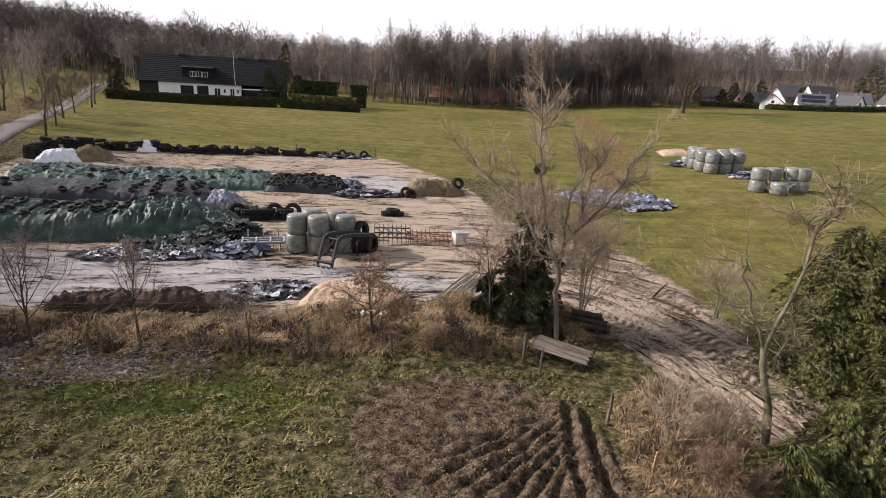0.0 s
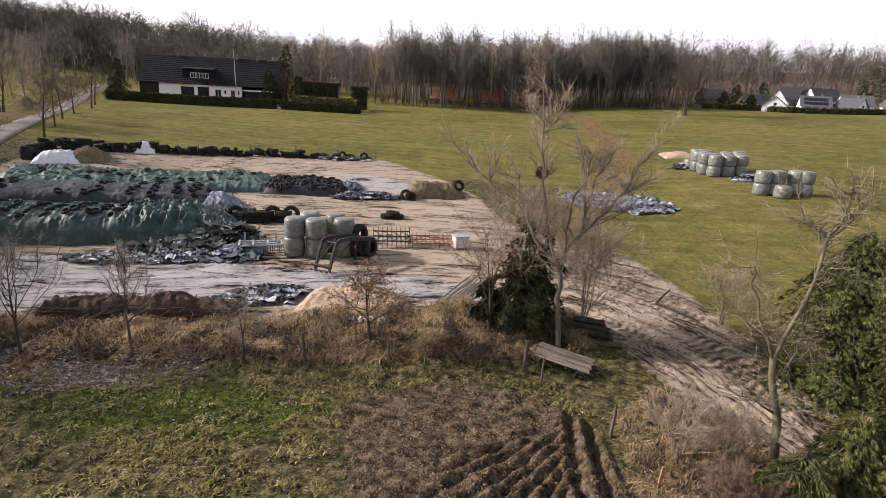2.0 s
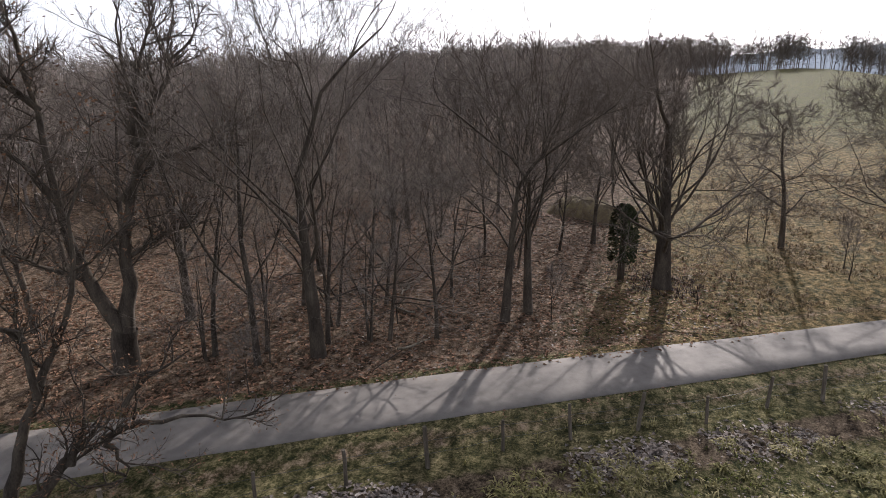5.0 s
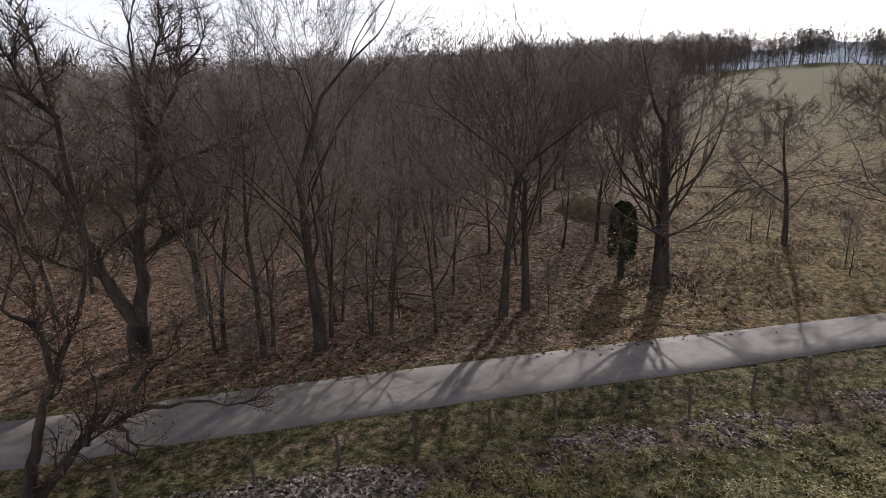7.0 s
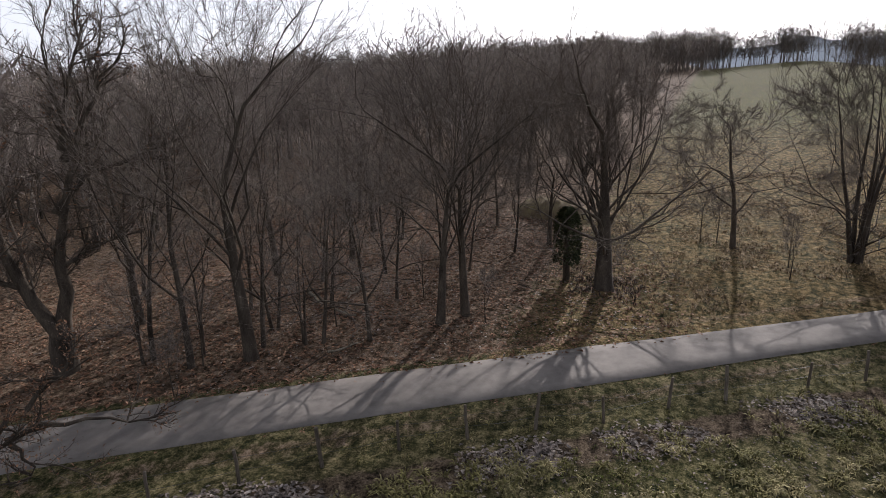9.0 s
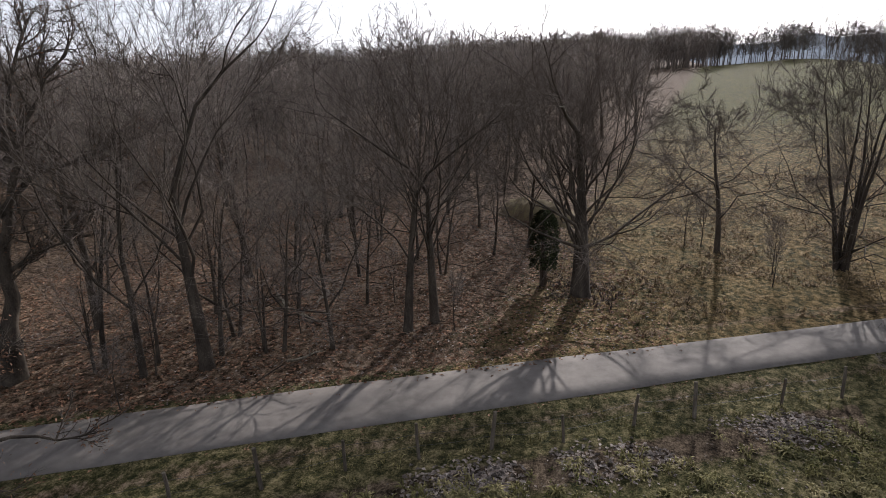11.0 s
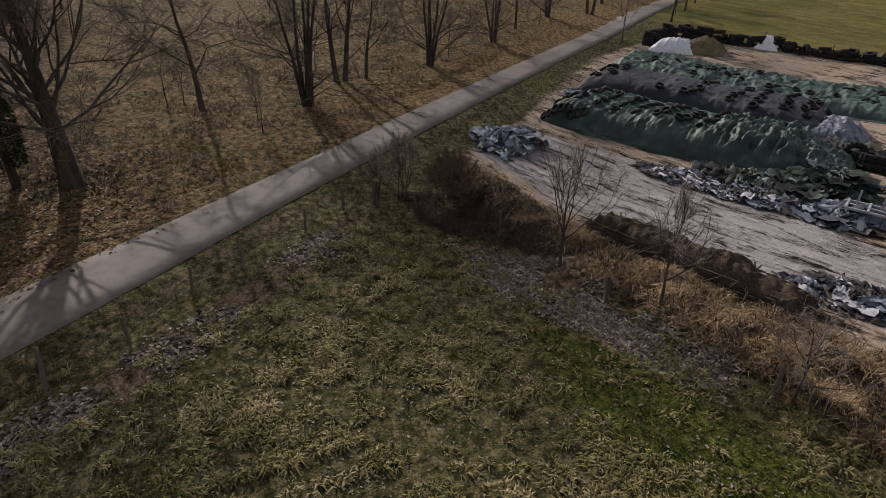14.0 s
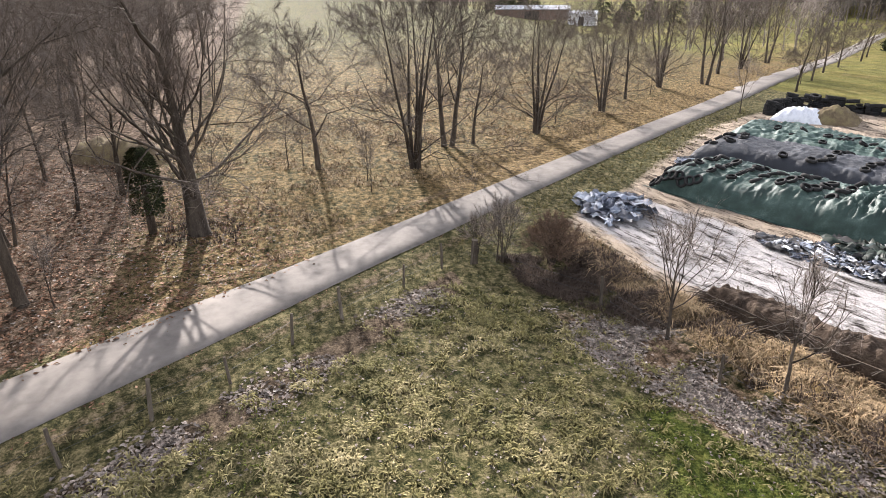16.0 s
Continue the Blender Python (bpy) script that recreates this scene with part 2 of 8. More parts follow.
EARTH_DARK = mat("raw_earth", [(0.1, (0.018, 0.013, 0.01)), (0.5, (0.06, 0.043, 0.031)), (1, (0.14, 0.105, 0.075))], 1.6, 12, 0.95, 0.8, 0.08)
STONE = mat("rubble", [(0.1, (0.3, 0.27, 0.24)), (0.6, (0.5, 0.47, 0.43)), (1, (0.65, 0.62, 0.58))], 4, 30, 0.9, 0.5, 0.02, vary=0.3)
PLASTER = mat("white_render", [(0.1, (0.7, 0.7, 0.7)), (0.6, (0.8, 0.8, 0.79)), (1, (0.84, 0.84, 0.83))], 0.8, 14, 0.85, 0.1)
ROOF = mat("dark_roof_tile", [(0.1, (0.010, 0.010, 0.012)), (0.6, (0.018, 0.019, 0.022)), (1, (0.03, 0.031, 0.035))], 1.2, 12, 0.9, 0.2, spec=0.1)
ROOF_GREY = mat("grey_roof_tile", [(0.1, (0.035, 0.035, 0.04)), (0.6, (0.07, 0.07, 0.075)), (1, (0.12, 0.118, 0.12))], 1.2, 12, 0.7, 0.2, vary=0.6)
ROOF_RED = mat("red_roof_tile", [(0.1, (0.2, 0.09, 0.06)), (0.6, (0.32, 0.15, 0.1)), (1, (0.4, 0.22, 0.15))], 1.2, 12, 0.7, 0.2, vary=0.3)
BRICK = mat("brown_brick", [(0.1, (0.12, 0.08, 0.06)), (0.6, (0.2, 0.14, 0.11)), (1, (0.28, 0.2, 0.16))], 2, 14, 0.9, 0.2)
FRAME = mat("window_frame", [(0.1, (0.5, 0.5, 0.5)), (1, (0.7, 0.7, 0.7))], 3, 20, 0.5, 0.0)
TIMBER = mat("dark_cladding", [(0.1, (0.02, 0.018, 0.017)), (1, (0.05, 0.045, 0.04))], 3, 20, 0.8, 0.1)
GLASS, _nt, _b = nodes_of("window_glass")
_b.inputs["Base Color"].default_value = (0.02, 0.025, 0.03, 1)
_b.inputs["Roughness"].default_value = 0.06
SOLAR = mat("solar_panel", [(0.1, (0.01, 0.012, 0.022)), (1, (0.02, 0.023, 0.036))], 3, 20, 0.4, 0.0, spec=0.2)


def road_material():
    m, nt, b = nodes_of("worn_asphalt")
    v = coords(nt, vary=False)
    big, mid, small = noise_n(nt, v, 0.35, 4), noise_n(nt, v, 2.5, 5), noise_n(nt, v, 70, 3)
    f = math_n(nt, "ADD", math_n(nt, "MULTIPLY", big, 0.5), math_n(nt, "MULTIPLY", mid, 0.3))
    f = math_n(nt, "ADD", f, math_n(nt, "MULTIPLY", small, 0.2))
    f = math_n(nt, "MULTIPLY_ADD", f, 2.2, -0.6, clamp=True)
    col = ramp(nt, f, [(0.1, (0.09, 0.08, 0.071)), (0.5, (0.17, 0.152, 0.135)), (1, (0.26, 0.234, 0.206))])
    nt.links.new(col, b.inputs["Base Color"])
    b.inputs["Roughness"].default_value = 0.85
    b.inputs["Specular IOR Level"].default_value = 0.2
    bp = nt.nodes.new("ShaderNodeBump")
    bp.inputs["Strength"].default_value, bp.inputs["Distance"].default_value = 0.3, 0.01
    nt.links.new(small, bp.inputs["Height"])
    nt.links.new(bp.outputs[0], b.inputs["Normal"])
    return m


def ground_material():
    """Soil, turf and litter, mixed by what grows or lies at each spot (attributes cover_a and cover_b)."""
    m, nt, b = nodes_of("ground_cover")
    v = coords(nt, vary=False)
    n_big, n_mid, n_fine, n_grit = noise_n(nt, v, 0.06, 4), noise_n(nt, v, 0.55, 6, 0.65), noise_n(nt, v, 3.1, 6, 0.7), noise_n(nt, v, 15, 5, 0.72)
    blend = math_n(nt, "ADD", math_n(nt, "MULTIPLY", n_mid, 0.45), math_n(nt, "MULTIPLY", n_fine, 0.55))
    spot = math_n(nt, "MULTIPLY_ADD", math_n(nt, "ADD", math_n(nt, "MULTIPLY", n_fine, 0.6), math_n(nt, "MULTIPLY", n_grit, 0.4)), 5.6, -2.3, clamp=True)
    patch = math_n(nt, "MULTIPLY_ADD", math_n(nt, "ADD", math_n(nt, "MULTIPLY", n_big, 0.6), math_n(nt, "MULTIPLY", n_mid, 0.4)), 3.0, -1.0, clamp=True)
    # turf: short winter grass, bleached tips
    turf_a = ramp(nt, spot, [(0.0, (0.018, 0.019, 0.009)), (0.45, (0.072, 0.062, 0.028)), (1, (0.235, 0.19, 0.11))])
    turf_b = ramp(nt, spot, [(0.0, (0.018, 0.024, 0.008)), (0.45, (0.064, 0.063, 0.023)), (1, (0.175, 0.152, 0.075))])
    col = mixc(nt, patch, turf_a, turf_b)
    va, vb = nt.nodes.new("ShaderNodeVertexColor"), nt.nodes.new("ShaderNodeVertexColor")
    va.layer_name, vb.layer_name = "cover_a", "cover_b"
    sa, sb = nt.nodes.new("ShaderNodeSeparateColor"), nt.nodes.new("ShaderNodeSeparateColor")
    nt.links.new(va.outputs[0], sa.inputs[0])
    nt.links.new(vb.outputs[0], sb.inputs[0])

    def where(mask, k=1.6):
        # ragged edge: noise eats into the soft border
        e = math_n(nt, "ADD", mask, math_n(nt, "MULTIPLY_ADD", blend, k, -k / 2))
        return math_n(nt, "MULTIPLY_ADD", e, 3.5, -1.25, clamp=True)

    lush = ramp(nt, spot, [(0, (0.014, 0.021, 0.005)), (0.45, (0.05, 0.066, 0.012)), (1, (0.125, 0.13, 0.032))])
    col = mixc(nt, where(sb.outputs[1], 1.2), col, lush)
    meadow = ramp(nt, patch, [(0, (0.068, 0.074, 0.016)), (0.35, (0.12, 0.116, 0.027)), (0.65, (0.165, 0.141, 0.037)), (1, (0.22, 0.164, 0.074))])
    meadow = mixc(nt, 0.4, meadow, turf_b)
    swath = noise_n(nt, coords(nt, (0.05, 0.55, 1), False, 0.5), 1.0, 5, 0.6, 0.5)
    meadow = mixc(nt, 1.0, meadow, _grey(nt, math_n(nt, "MULTIPLY_ADD", math_n(nt, "ADD", math_n(nt, "MULTIPLY", swath, 0.55), math_n(nt, "MULTIPLY", n_mid, 0.45)), 2.4, -0.1)), "MULTIPLY")
    col = mixc(nt, where(va.outputs["Alpha"], 0.6), col, meadow)
    dry = ramp(nt, spot, [(0, (0.026, 0.019, 0.009)), (0.45, (0.122, 0.085, 0.036)), (1, (0.29, 0.205, 0.1))])
    col = mixc(nt, where(sa.outputs[2]), col, dry)
    litter = ramp(nt, spot, [(0, (0.022, 0.015, 0.009)), (0.45, (0.098, 0.066, 0.041)), (1, (0.25, 0.185, 0.135))])
    col = mixc(nt, where(sa.outputs[1]), col, litter)
    churn = ramp(nt, spot, [(0, (0.018, 0.013, 0.009)), (0.45, (0.08, 0.058, 0.038)), (1, (0.2, 0.152, 0.105))])
    col = mixc(nt, where(sb.outputs[2]), col, churn)
    # yard: trodden sandy mud with wheel streaks
    vc = nt.nodes.new("ShaderNodeVertexColor")
    vc.layer_name = "wheel_way"
    sc = nt.nodes.new("ShaderNodeSeparateColor")
    nt.links.new(vc.outputs[0], sc.inputs[0])
    cv = nt.nodes.new("ShaderNodeCombineXYZ")
    nt.links.new(math_n(nt, "MULTIPLY", sc.outputs[1], 1.0), cv.inputs[0])
    nt.links.new(math_n(nt, "MULTIPLY", sc.outputs[2], 0.17), cv.inputs[1])
    streak = noise_n(nt, cv.outputs[0], 1.3, 8, 0.62, 1.6)
    thread = noise_n(nt, cv.outputs[0], 6.5, 6, 0.65, 1.4)
    pool = noise_n(nt, v, 0.33, 5, 0.6, 0.6)
    mixy = math_n(nt, "ADD", math_n(nt, "MULTIPLY", streak, 0.44), math_n(nt, "MULTIPLY", thread, 0.3))
    mixy = math_n(nt, "ADD", mixy, math_n(nt, "ADD", math_n(nt, "MULTIPLY", pool, 0.18), math_n(nt, "MULTIPLY", n_fine, 0.12)))
    mixy = math_n(nt, "MULTIPLY_ADD", mixy, 12.5, -5.45, clamp=True)
    mud = ramp(nt, mixy, [(0, (0.024, 0.019, 0.015)), (0.3, (0.1, 0.077, 0.058)), (0.6, (0.24, 0.19, 0.143)), (1, (0.4, 0.326, 0.25))])
    # prints of tractor lugs in the wheel lanes
    chev = math_n(nt, "MULTIPLY", math_n(nt, "ABSOLUTE", math_n(nt, "SINE", math_n(nt, "MULTIPLY", sc.outputs[1], 3.4))), 2.6)
    lug = math_n(nt, "SINE", math_n(nt, "ADD", math_n(nt, "MULTIPLY", sc.outputs[2], 15.0), chev))
    lanes = math_n(nt, "MULTIPLY_ADD", noise_n(nt, cv.outputs[0], 0.9, 2, 0.4), 6.0, -2.7, clamp=True)
    print_ = math_n(nt, "MULTIPLY", math_n(nt, "MULTIPLY", math_n(nt, "MULTIPLY_ADD", lug, 0.5, 0.5), lanes), sc.outputs[0])
    mud = mixc(nt, math_n(nt, "MULTIPLY", print_, 0.8), mud, (0.022, 0.016, 0.012))
    col = mixc(nt, where(sa.outputs[0], 1.0), col, mud)
    slab = ramp(nt, mixy, [(0, (0.026, 0.022, 0.02)), (0.28, (0.1, 0.09, 0.083)), (0.55, (0.27, 0.252, 0.24)), (1, (0.41, 0.39, 0.38))])
    col = mixc(nt, where(sb.outputs[0], 1.4), col, slab)
    nt.links.new(col, b.inputs["Base Color"])
    b.inputs["Roughness"].default_value = 0.95
    b.inputs["Specular IOR Level"].default_value = 0.06
    bp = nt.nodes.new("ShaderNodeBump")
    bp.inputs["Strength"].default_value, bp.inputs["Distance"].default_value = 0.9, 0.3
    h = math_n(nt, "ADD", math_n(nt, "MULTIPLY", n_fine, 0.7), math_n(nt, "MULTIPLY", n_grit, 0.3))
    h = math_n(nt, "ADD", h, math_n(nt, "MULTIPLY", sa.outputs[0], math_n(nt, "SUBTRACT", math_n(nt, "MULTIPLY", mixy, 0.45), math_n(nt, "MULTIPLY", print_, 0.5))))
    nt.links.new(h, bp.inputs["Height"])
    nt.links.new(bp.outputs[0], b.inputs["Normal"])
    return m


ROAD = road_material()
GROUND = ground_material()

# ---- helpers for meshes ----
def mesh_from(name, verts, faces, material, smooth=False):
    me = bpy.data.meshes.new(name)
    me.from_pydata([tuple(v) for v in verts], [], faces)
    me.materials.append(material)
    if smooth:
        me.shade_smooth()
    me.update()
    return me


def thing(name, label, category, m=None, group="", kind=""):
    ob = tagged(new(name), label, category, group, kind)
    ob.empty_display_size = 0.2
    if m is not None:
        ob.matrix_world = m
    return ob


def part(name, me, parent, label="", m=None):
    ob = new(name, me)
    ob.parent = parent
    if m is not None:
        ob.matrix_local = m
    return tagged(ob, label)


class Soup:
    """Collects simple solids and becomes one mesh."""

    def __init__(self):
        self.v, self.f = [], []

    def add(self, verts, faces):
        k = len(self.v)
        self.v += verts
        self.f += [tuple(i + k for i in f) for f in faces]

    def tube(self, pts, radii, sides=6, cap=True):
        """A tapered tube along a polyline."""
        rings, n = [], len(pts)
        side = None
        for i, p in enumerate(pts):
            d = (pts[min(i + 1, n - 1)] - pts[max(i - 1, 0)])
            d = d.normalized() if d.length > 1e-6 else Vector((0, 0, 1))
            if side is None:
                side = d.orthogonal().normalized()
            else:
                side = (side - d * side.dot(d))
                side = side.normalized() if side.length > 1e-6 else d.orthogonal().normalized()
            o = d.cross(side)
            rings.append([p + (side * math.cos(a) + o * math.sin(a)) * radii[i] for a in (2 * math.pi * j / sides for j in range(sides))])
        vs = [q for r in rings for q in r]
        fs = [(i * sides + j, i * sides + (j + 1) % sides, (i + 1) * sides + (j + 1) % sides, (i + 1) * sides + j) for i in range(n - 1) for j in range(sides)]
        if cap:
            fs += [tuple(range(sides - 1, -1, -1)), tuple((n - 1) * sides + j for j in range(sides))]
        self.add(vs, fs)

    def spike(self, a, b, r):
        """A thin three-sided twig that ends in a point."""
        d = b - a
        s = d.orthogonal().normalized() * r
        o = d.normalized().cross(s)
        self.add([a + s, a - s * 0.5 + o * 0.87, a - s * 0.5 - o * 0.87, b], [(0, 1, 3), (1, 2, 3), (2, 0, 3)])

    def box(self, c, size, rz=0.0, rx=0.0, ry=0.0, bevel=0.0):
        m = Matrix.Translation(c) @ Euler((rx, ry, rz)).to_matrix().to_4x4()
        x, y, z = (s / 2 for s in size)
        e = bevel
        if e <= 0:
            vs = [m @ Vector((sx * x, sy * y, sz * z)) for sz in (-1, 1) for sy in (-1, 1) for sx in (-1, 1)]
            self.add(vs, [(0, 2, 3, 1), (4, 5, 7, 6), (0, 1, 5, 4), (2, 6, 7, 3), (0, 4, 6, 2), (1, 3, 7, 5)])
            return
        vs, idx = [], {}
        for sx in (-1, 1):
            for sy in (-1, 1):
                for sz in (-1, 1):
                    for ax in range(3):
                        q = [x - e, y - e, z - e]
                        q[ax] += e
                        idx[sx, sy, sz, ax] = len(vs)
                        vs.append(m @ Vector((sx * q[0], sy * q[1], sz * q[2])))
        fs = []
        S = (-1, 1)
        for s in S:
            for ax in range(3):
                u, w = [k for k in range(3) if k != ax]
                ring = []
                for a, bb in ((-1, -1), (1, -1), (1, 1), (-1, 1)):
                    q = [0, 0, 0]
                    q[ax], q[u], q[w] = s, a, bb
                    ring.append(idx[(*q, ax)])
                flip = (s > 0) == (ax == 1)
                fs.append(tuple(ring[::-1]) if flip else tuple(ring))
        for ax in range(3):
            u, w = [k for k in range(3) if k != ax]
            for a in S:
                for bb in S:
                    q0, q1 = [0, 0, 0], [0, 0, 0]
                    q0[ax], q1[ax] = -1, 1
                    q0[u] = q1[u] = a
                    q0[w] = q1[w] = bb
                    fs.append((idx[(*q0, u)], idx[(*q1, u)], idx[(*q1, w)], idx[(*q0, w)]))
        for sx in S:
            for sy in S:
                for sz in S:
                    fs.append(tuple(idx[sx, sy, sz, ax] for ax in range(3)))
        self.add(vs, fs)

    def lathe(self, profile, sides=20, wob=0.0, seed=0):
        """Revolve (r, z) pairs round z."""
        rr = random.Random(seed)
        ph = [rr.uniform(0, 6.28) for _ in range(4)]
        vs = []
        for r, z in profile:
            for j in range(sides):
                a = 2 * math.pi * j / sides
                k = 1 + wob * (math.sin(3 * a + ph[0] + z) + 0.6 * math.sin(7 * a + ph[1] + 4 * z)) / 1.6
                vs.append(Vector((r * k * math.cos(a), r * k * math.sin(a), z)))
        n = len(profile)
        fs = [(i * sides + j, i * sides + (j + 1) % sides, (i + 1) * sides + (j + 1) % sides, (i + 1) * sides + j) for i in range(n - 1) for j in range(sides)]
        self.add(vs, fs)

    def mesh(self, name, material, smooth=False):
        me = mesh_from(name, self.v, self.f, material, smooth)
        return me


# ---- ground ----
def softplus(v, k):
    return k * np.logaddexp(0, v / k)


def sstep(a, b, v):
    u = np.clip((v - a) / (b - a), 0, 1)
    return u * u * (3 - 2 * u)


def lay(x, y):
    """Lie of the land: level near the yard, rising to the north and west."""
    x, y = np.asarray(x, float), np.asarray(y, float)
    z = -0.6 * np.exp(-((x + 15) ** 2 + (y - 13) ** 2) / 110)
    z = z + 0.034 * softplus(y - 45, 6) + 0.04 * softplus(x - 20, 8) * sstep(60, 170, y)
    z = z + 1.6 * sstep(5, 35, x) * sstep(20, 60, y)
    west = softplus(-x - 29, 3)
    z = z + 0.07 * np.minimum(west, 225) * (1 - sstep(35, 110, y))
    # hills on the western and northern skyline
    z = z + 22 * sstep(500, 1500, -x - 0.2 * y)
    z = z + 13 * sstep(240, 620, y - 0.2 * x) * sstep(900, -200, x)
    z = z + 13 * np.exp(-((x + 330) ** 2 + (y - 170) ** 2) / 16000.0) + 13 * sstep(275, 430, -x) * (1 - sstep(-10, 30, y)) + 3 * np.exp(-((x + 200) ** 2 + (y - 105) ** 2) / 4000.0)
    z = z + 10 * np.exp(-((x + 290) ** 2 + (y - 290) ** 2) / 14000.0)
    return z


ROAD_LINE = [(13.70, -52.20), (4.20, -38.19), (-3.31, -25.69), (-8.80, -17.20), (-10.59, -14.91), (-15.69, -7.91), (-20.69, -1.01), (-26.80, 7.40), (-34.81, 20.42), (-44.21, 36.62), (-51.71, 49.92), (-68.31, 77.31), (-97.31, 125.82), (-112.32, 151.83), (-128.32, 184.84)]


def spline(pts, step=1.0):
    p = [np.array(q, float) for q in pts]
    p = [2 * p[0] - p[1]] + p + [2 * p[-1] - p[-2]]
    out = []
    for i in range(1, len(p) - 2):
        n = max(2, int(np.linalg.norm(p[i + 1] - p[i]) / step))
        for k in range(n):
            t = k / n
            out.append(0.5 * (2 * p[i] + (p[i + 1] - p[i - 1]) * t + (2 * p[i - 1] - 5 * p[i] + 4 * p[i + 1] - p[i + 2]) * t * t + (3 * p[i] - p[i - 1] - 3 * p[i + 1] + p[i + 2]) * t ** 3))
    out.append(p[-2])
    return np.array(out)


ROAD_PTS = spline(ROAD_LINE, 1.2)


def away(x, y, line):
    """Distance from a polyline."""
    best = np.full(np.shape(x), 1e9)
    for a, b in zip(line[:-1], line[1:]):
        d = b - a
        t = np.clip(((x - a[0]) * d[0] + (y - a[1]) * d[1]) / max(d @ d, 1e-9), 0, 1)
        best = np.minimum(best, np.hypot(x - a[0] - t * d[0], y - a[1] - t * d[1]))
    return best


def inside(x, y, poly, soft):
    """1 inside a polygon, 0 outside, with a soft border."""
    x, y = np.asarray(x, float), np.asarray(y, float)
    q = np.array(poly + [poly[0]], float)
    c = np.zeros(np.shape(x), bool)
    for a, b in zip(q[:-1], q[1:]):
        hit_ = ((a[1] > y) != (b[1] > y)) & (x < (b[0] - a[0]) * (y - a[1]) / (b[1] - a[1] + 1e-12) + a[0])
        c ^= hit_
    d = away(x, y, q)
    return np.clip(0.5 + np.where(c, d, -d) / (2 * soft), 0, 1)


YARD = [(-27, 17.5), (-19, 17.9), (-11.5, 19.2), (-5.2, 21), (-0.3, 23.4), (3.5, 24), (6.5, 24.4), (8.7, 18.7), (9.8, 16.2), (11.3, 13.9), (12, 11), (13, 6), (19, 6), (16, 13), (13.9, 18), (13.6, 22),
        (13.3, 26.3), (12.3, 30), (10.5, 36), (7, 38), (2, 43), (0, 51), (-4.3, 59), (-13, 69), (-21, 68.5), (-30, 65.5), (-39, 61), (-47.5, 56), (-45, 47), (-42, 39.5), (-36, 31), (-30, 23)]
SLAB = [(-27.5, 18.6), (-20, 18.8), (-12.5, 20.6), (-4, 23.2), (1.5, 24.4), (3, 26), (-3, 27.5), (-9, 27.2), (-13, 27.5), (-19, 26.9), (-24, 25.2), (-29, 23.2)]
SLAB_FAR = [(-13, 49), (-6.5, 51), (-6, 55), (-12, 58.5), (-15.5, 58)]
TRACK = [(6.9, 23.4), (8.9, 18.7), (9.9, 16.2), (11.4, 13.9), (12, 11), (13, 6), (19, 6), (16, 13), (13.9, 18), (13.3, 26), (10.3, 36), (5, 36)]
CHURN = [(-3, 14.0), (0.8, 16.3), (4.2, 15.6), (5.2, 14.6), (6.7, 11), (7, 4), (2, 2), (-0.6, 7), (-1.6, 10.8)]
BANK = [(-26, 15.2), (-18, 16), (-11, 16.1), (-5, 16.5), (1.5, 17.6), (4, 18.2), (6.2, 20), (5.8, 23.8), (-0.3, 23), (-5, 20.6), (-11.5, 18.9), (-19, 17.6), (-24.5, 17)]
BRAM = [(6.6, 14.6), (8.3, 16.5), (10, 14.6), (11.3, 12), (11, 6), (6.8, 6)]
LITTER_BED = [(-19.5, 12.2), (-17, 15.8), (-9, 16), (-8.2, 14.7), (-13, 13.2)]
LUSH = [(-13, 14), (-6, 15), (-2.5, 14), (-4.5, 11.3), (-10, 10.8), (-14, 12)]
RUTS = [((4.97, 14.35), (4.92, 12.1), (5.04, 9.8), (5.2, 7.0)), ((5.54, 14.0), (5.64, 12.0), (5.86, 10.0), (6.2, 7.0))]
FAN = [((4.74, 13.5), (2.98, 11.2), (1.47, 9.4)), ((4.75, 13.0), (3.31, 11.0), (2.24, 9.4)), ((4.75, 12.5), (3.63, 10.6), (2.6, 8.6)), ((4.75, 11.9), (4.01, 10.3), (3.3, 8.6)),
       ((4.77, 11.25), (4.39, 10.2), (3.9, 8.6)), ((4.58, 13.8), (2.63, 11.7), (0.81, 9.75)), ((4.29, 13.75), (2.27, 12.0), (1.0, 10.8))]


WHEEL_LINE = np.array([(-60, 15.5), (-28, 20.5), (-15, 23.2), (-5, 25.6), (2, 26.2), (7, 24), (10.4, 20), (12.2, 15.5), (14.4, 10), (17, 2)], float)


def wheel_coords(x, y):
    """Signed distance across, and length along, the way that wheels take through the yard."""
    best, across, along, run = np.full(x.shape, 1e9), np.zeros(x.shape), np.zeros(x.shape), 0.0
    line = spline(WHEEL_LINE, 1.5)
    for a, b in zip(line[:-1], line[1:]):
        d = b - a
        L = np.hypot(*d)
        t = np.clip(((x - a[0]) * d[0] + (y - a[1]) * d[1]) / (L * L), 0, 1)
        r = np.hypot(x - a[0] - t * d[0], y - a[1] - t * d[1])
        hit_ = r < best
        s = np.sign(d[0] * (y - a[1]) - d[1] * (x - a[0]))
        across, along = np.where(hit_, s * r, across), np.where(hit_, run + t * L, along)
        best = np.minimum(best, r)
        run += L
    return across, along


def bumps(x, y, scale, seed=0.0):
    out = np.empty(x.shape)
    fx, fy, fo = x.ravel(), y.ravel(), out.ravel()
    for i in range(fx.size):
        fo[i] = noise.noise((fx[i] * scale + seed, fy[i] * scale - seed, seed))
    return fo.reshape(x.shape)


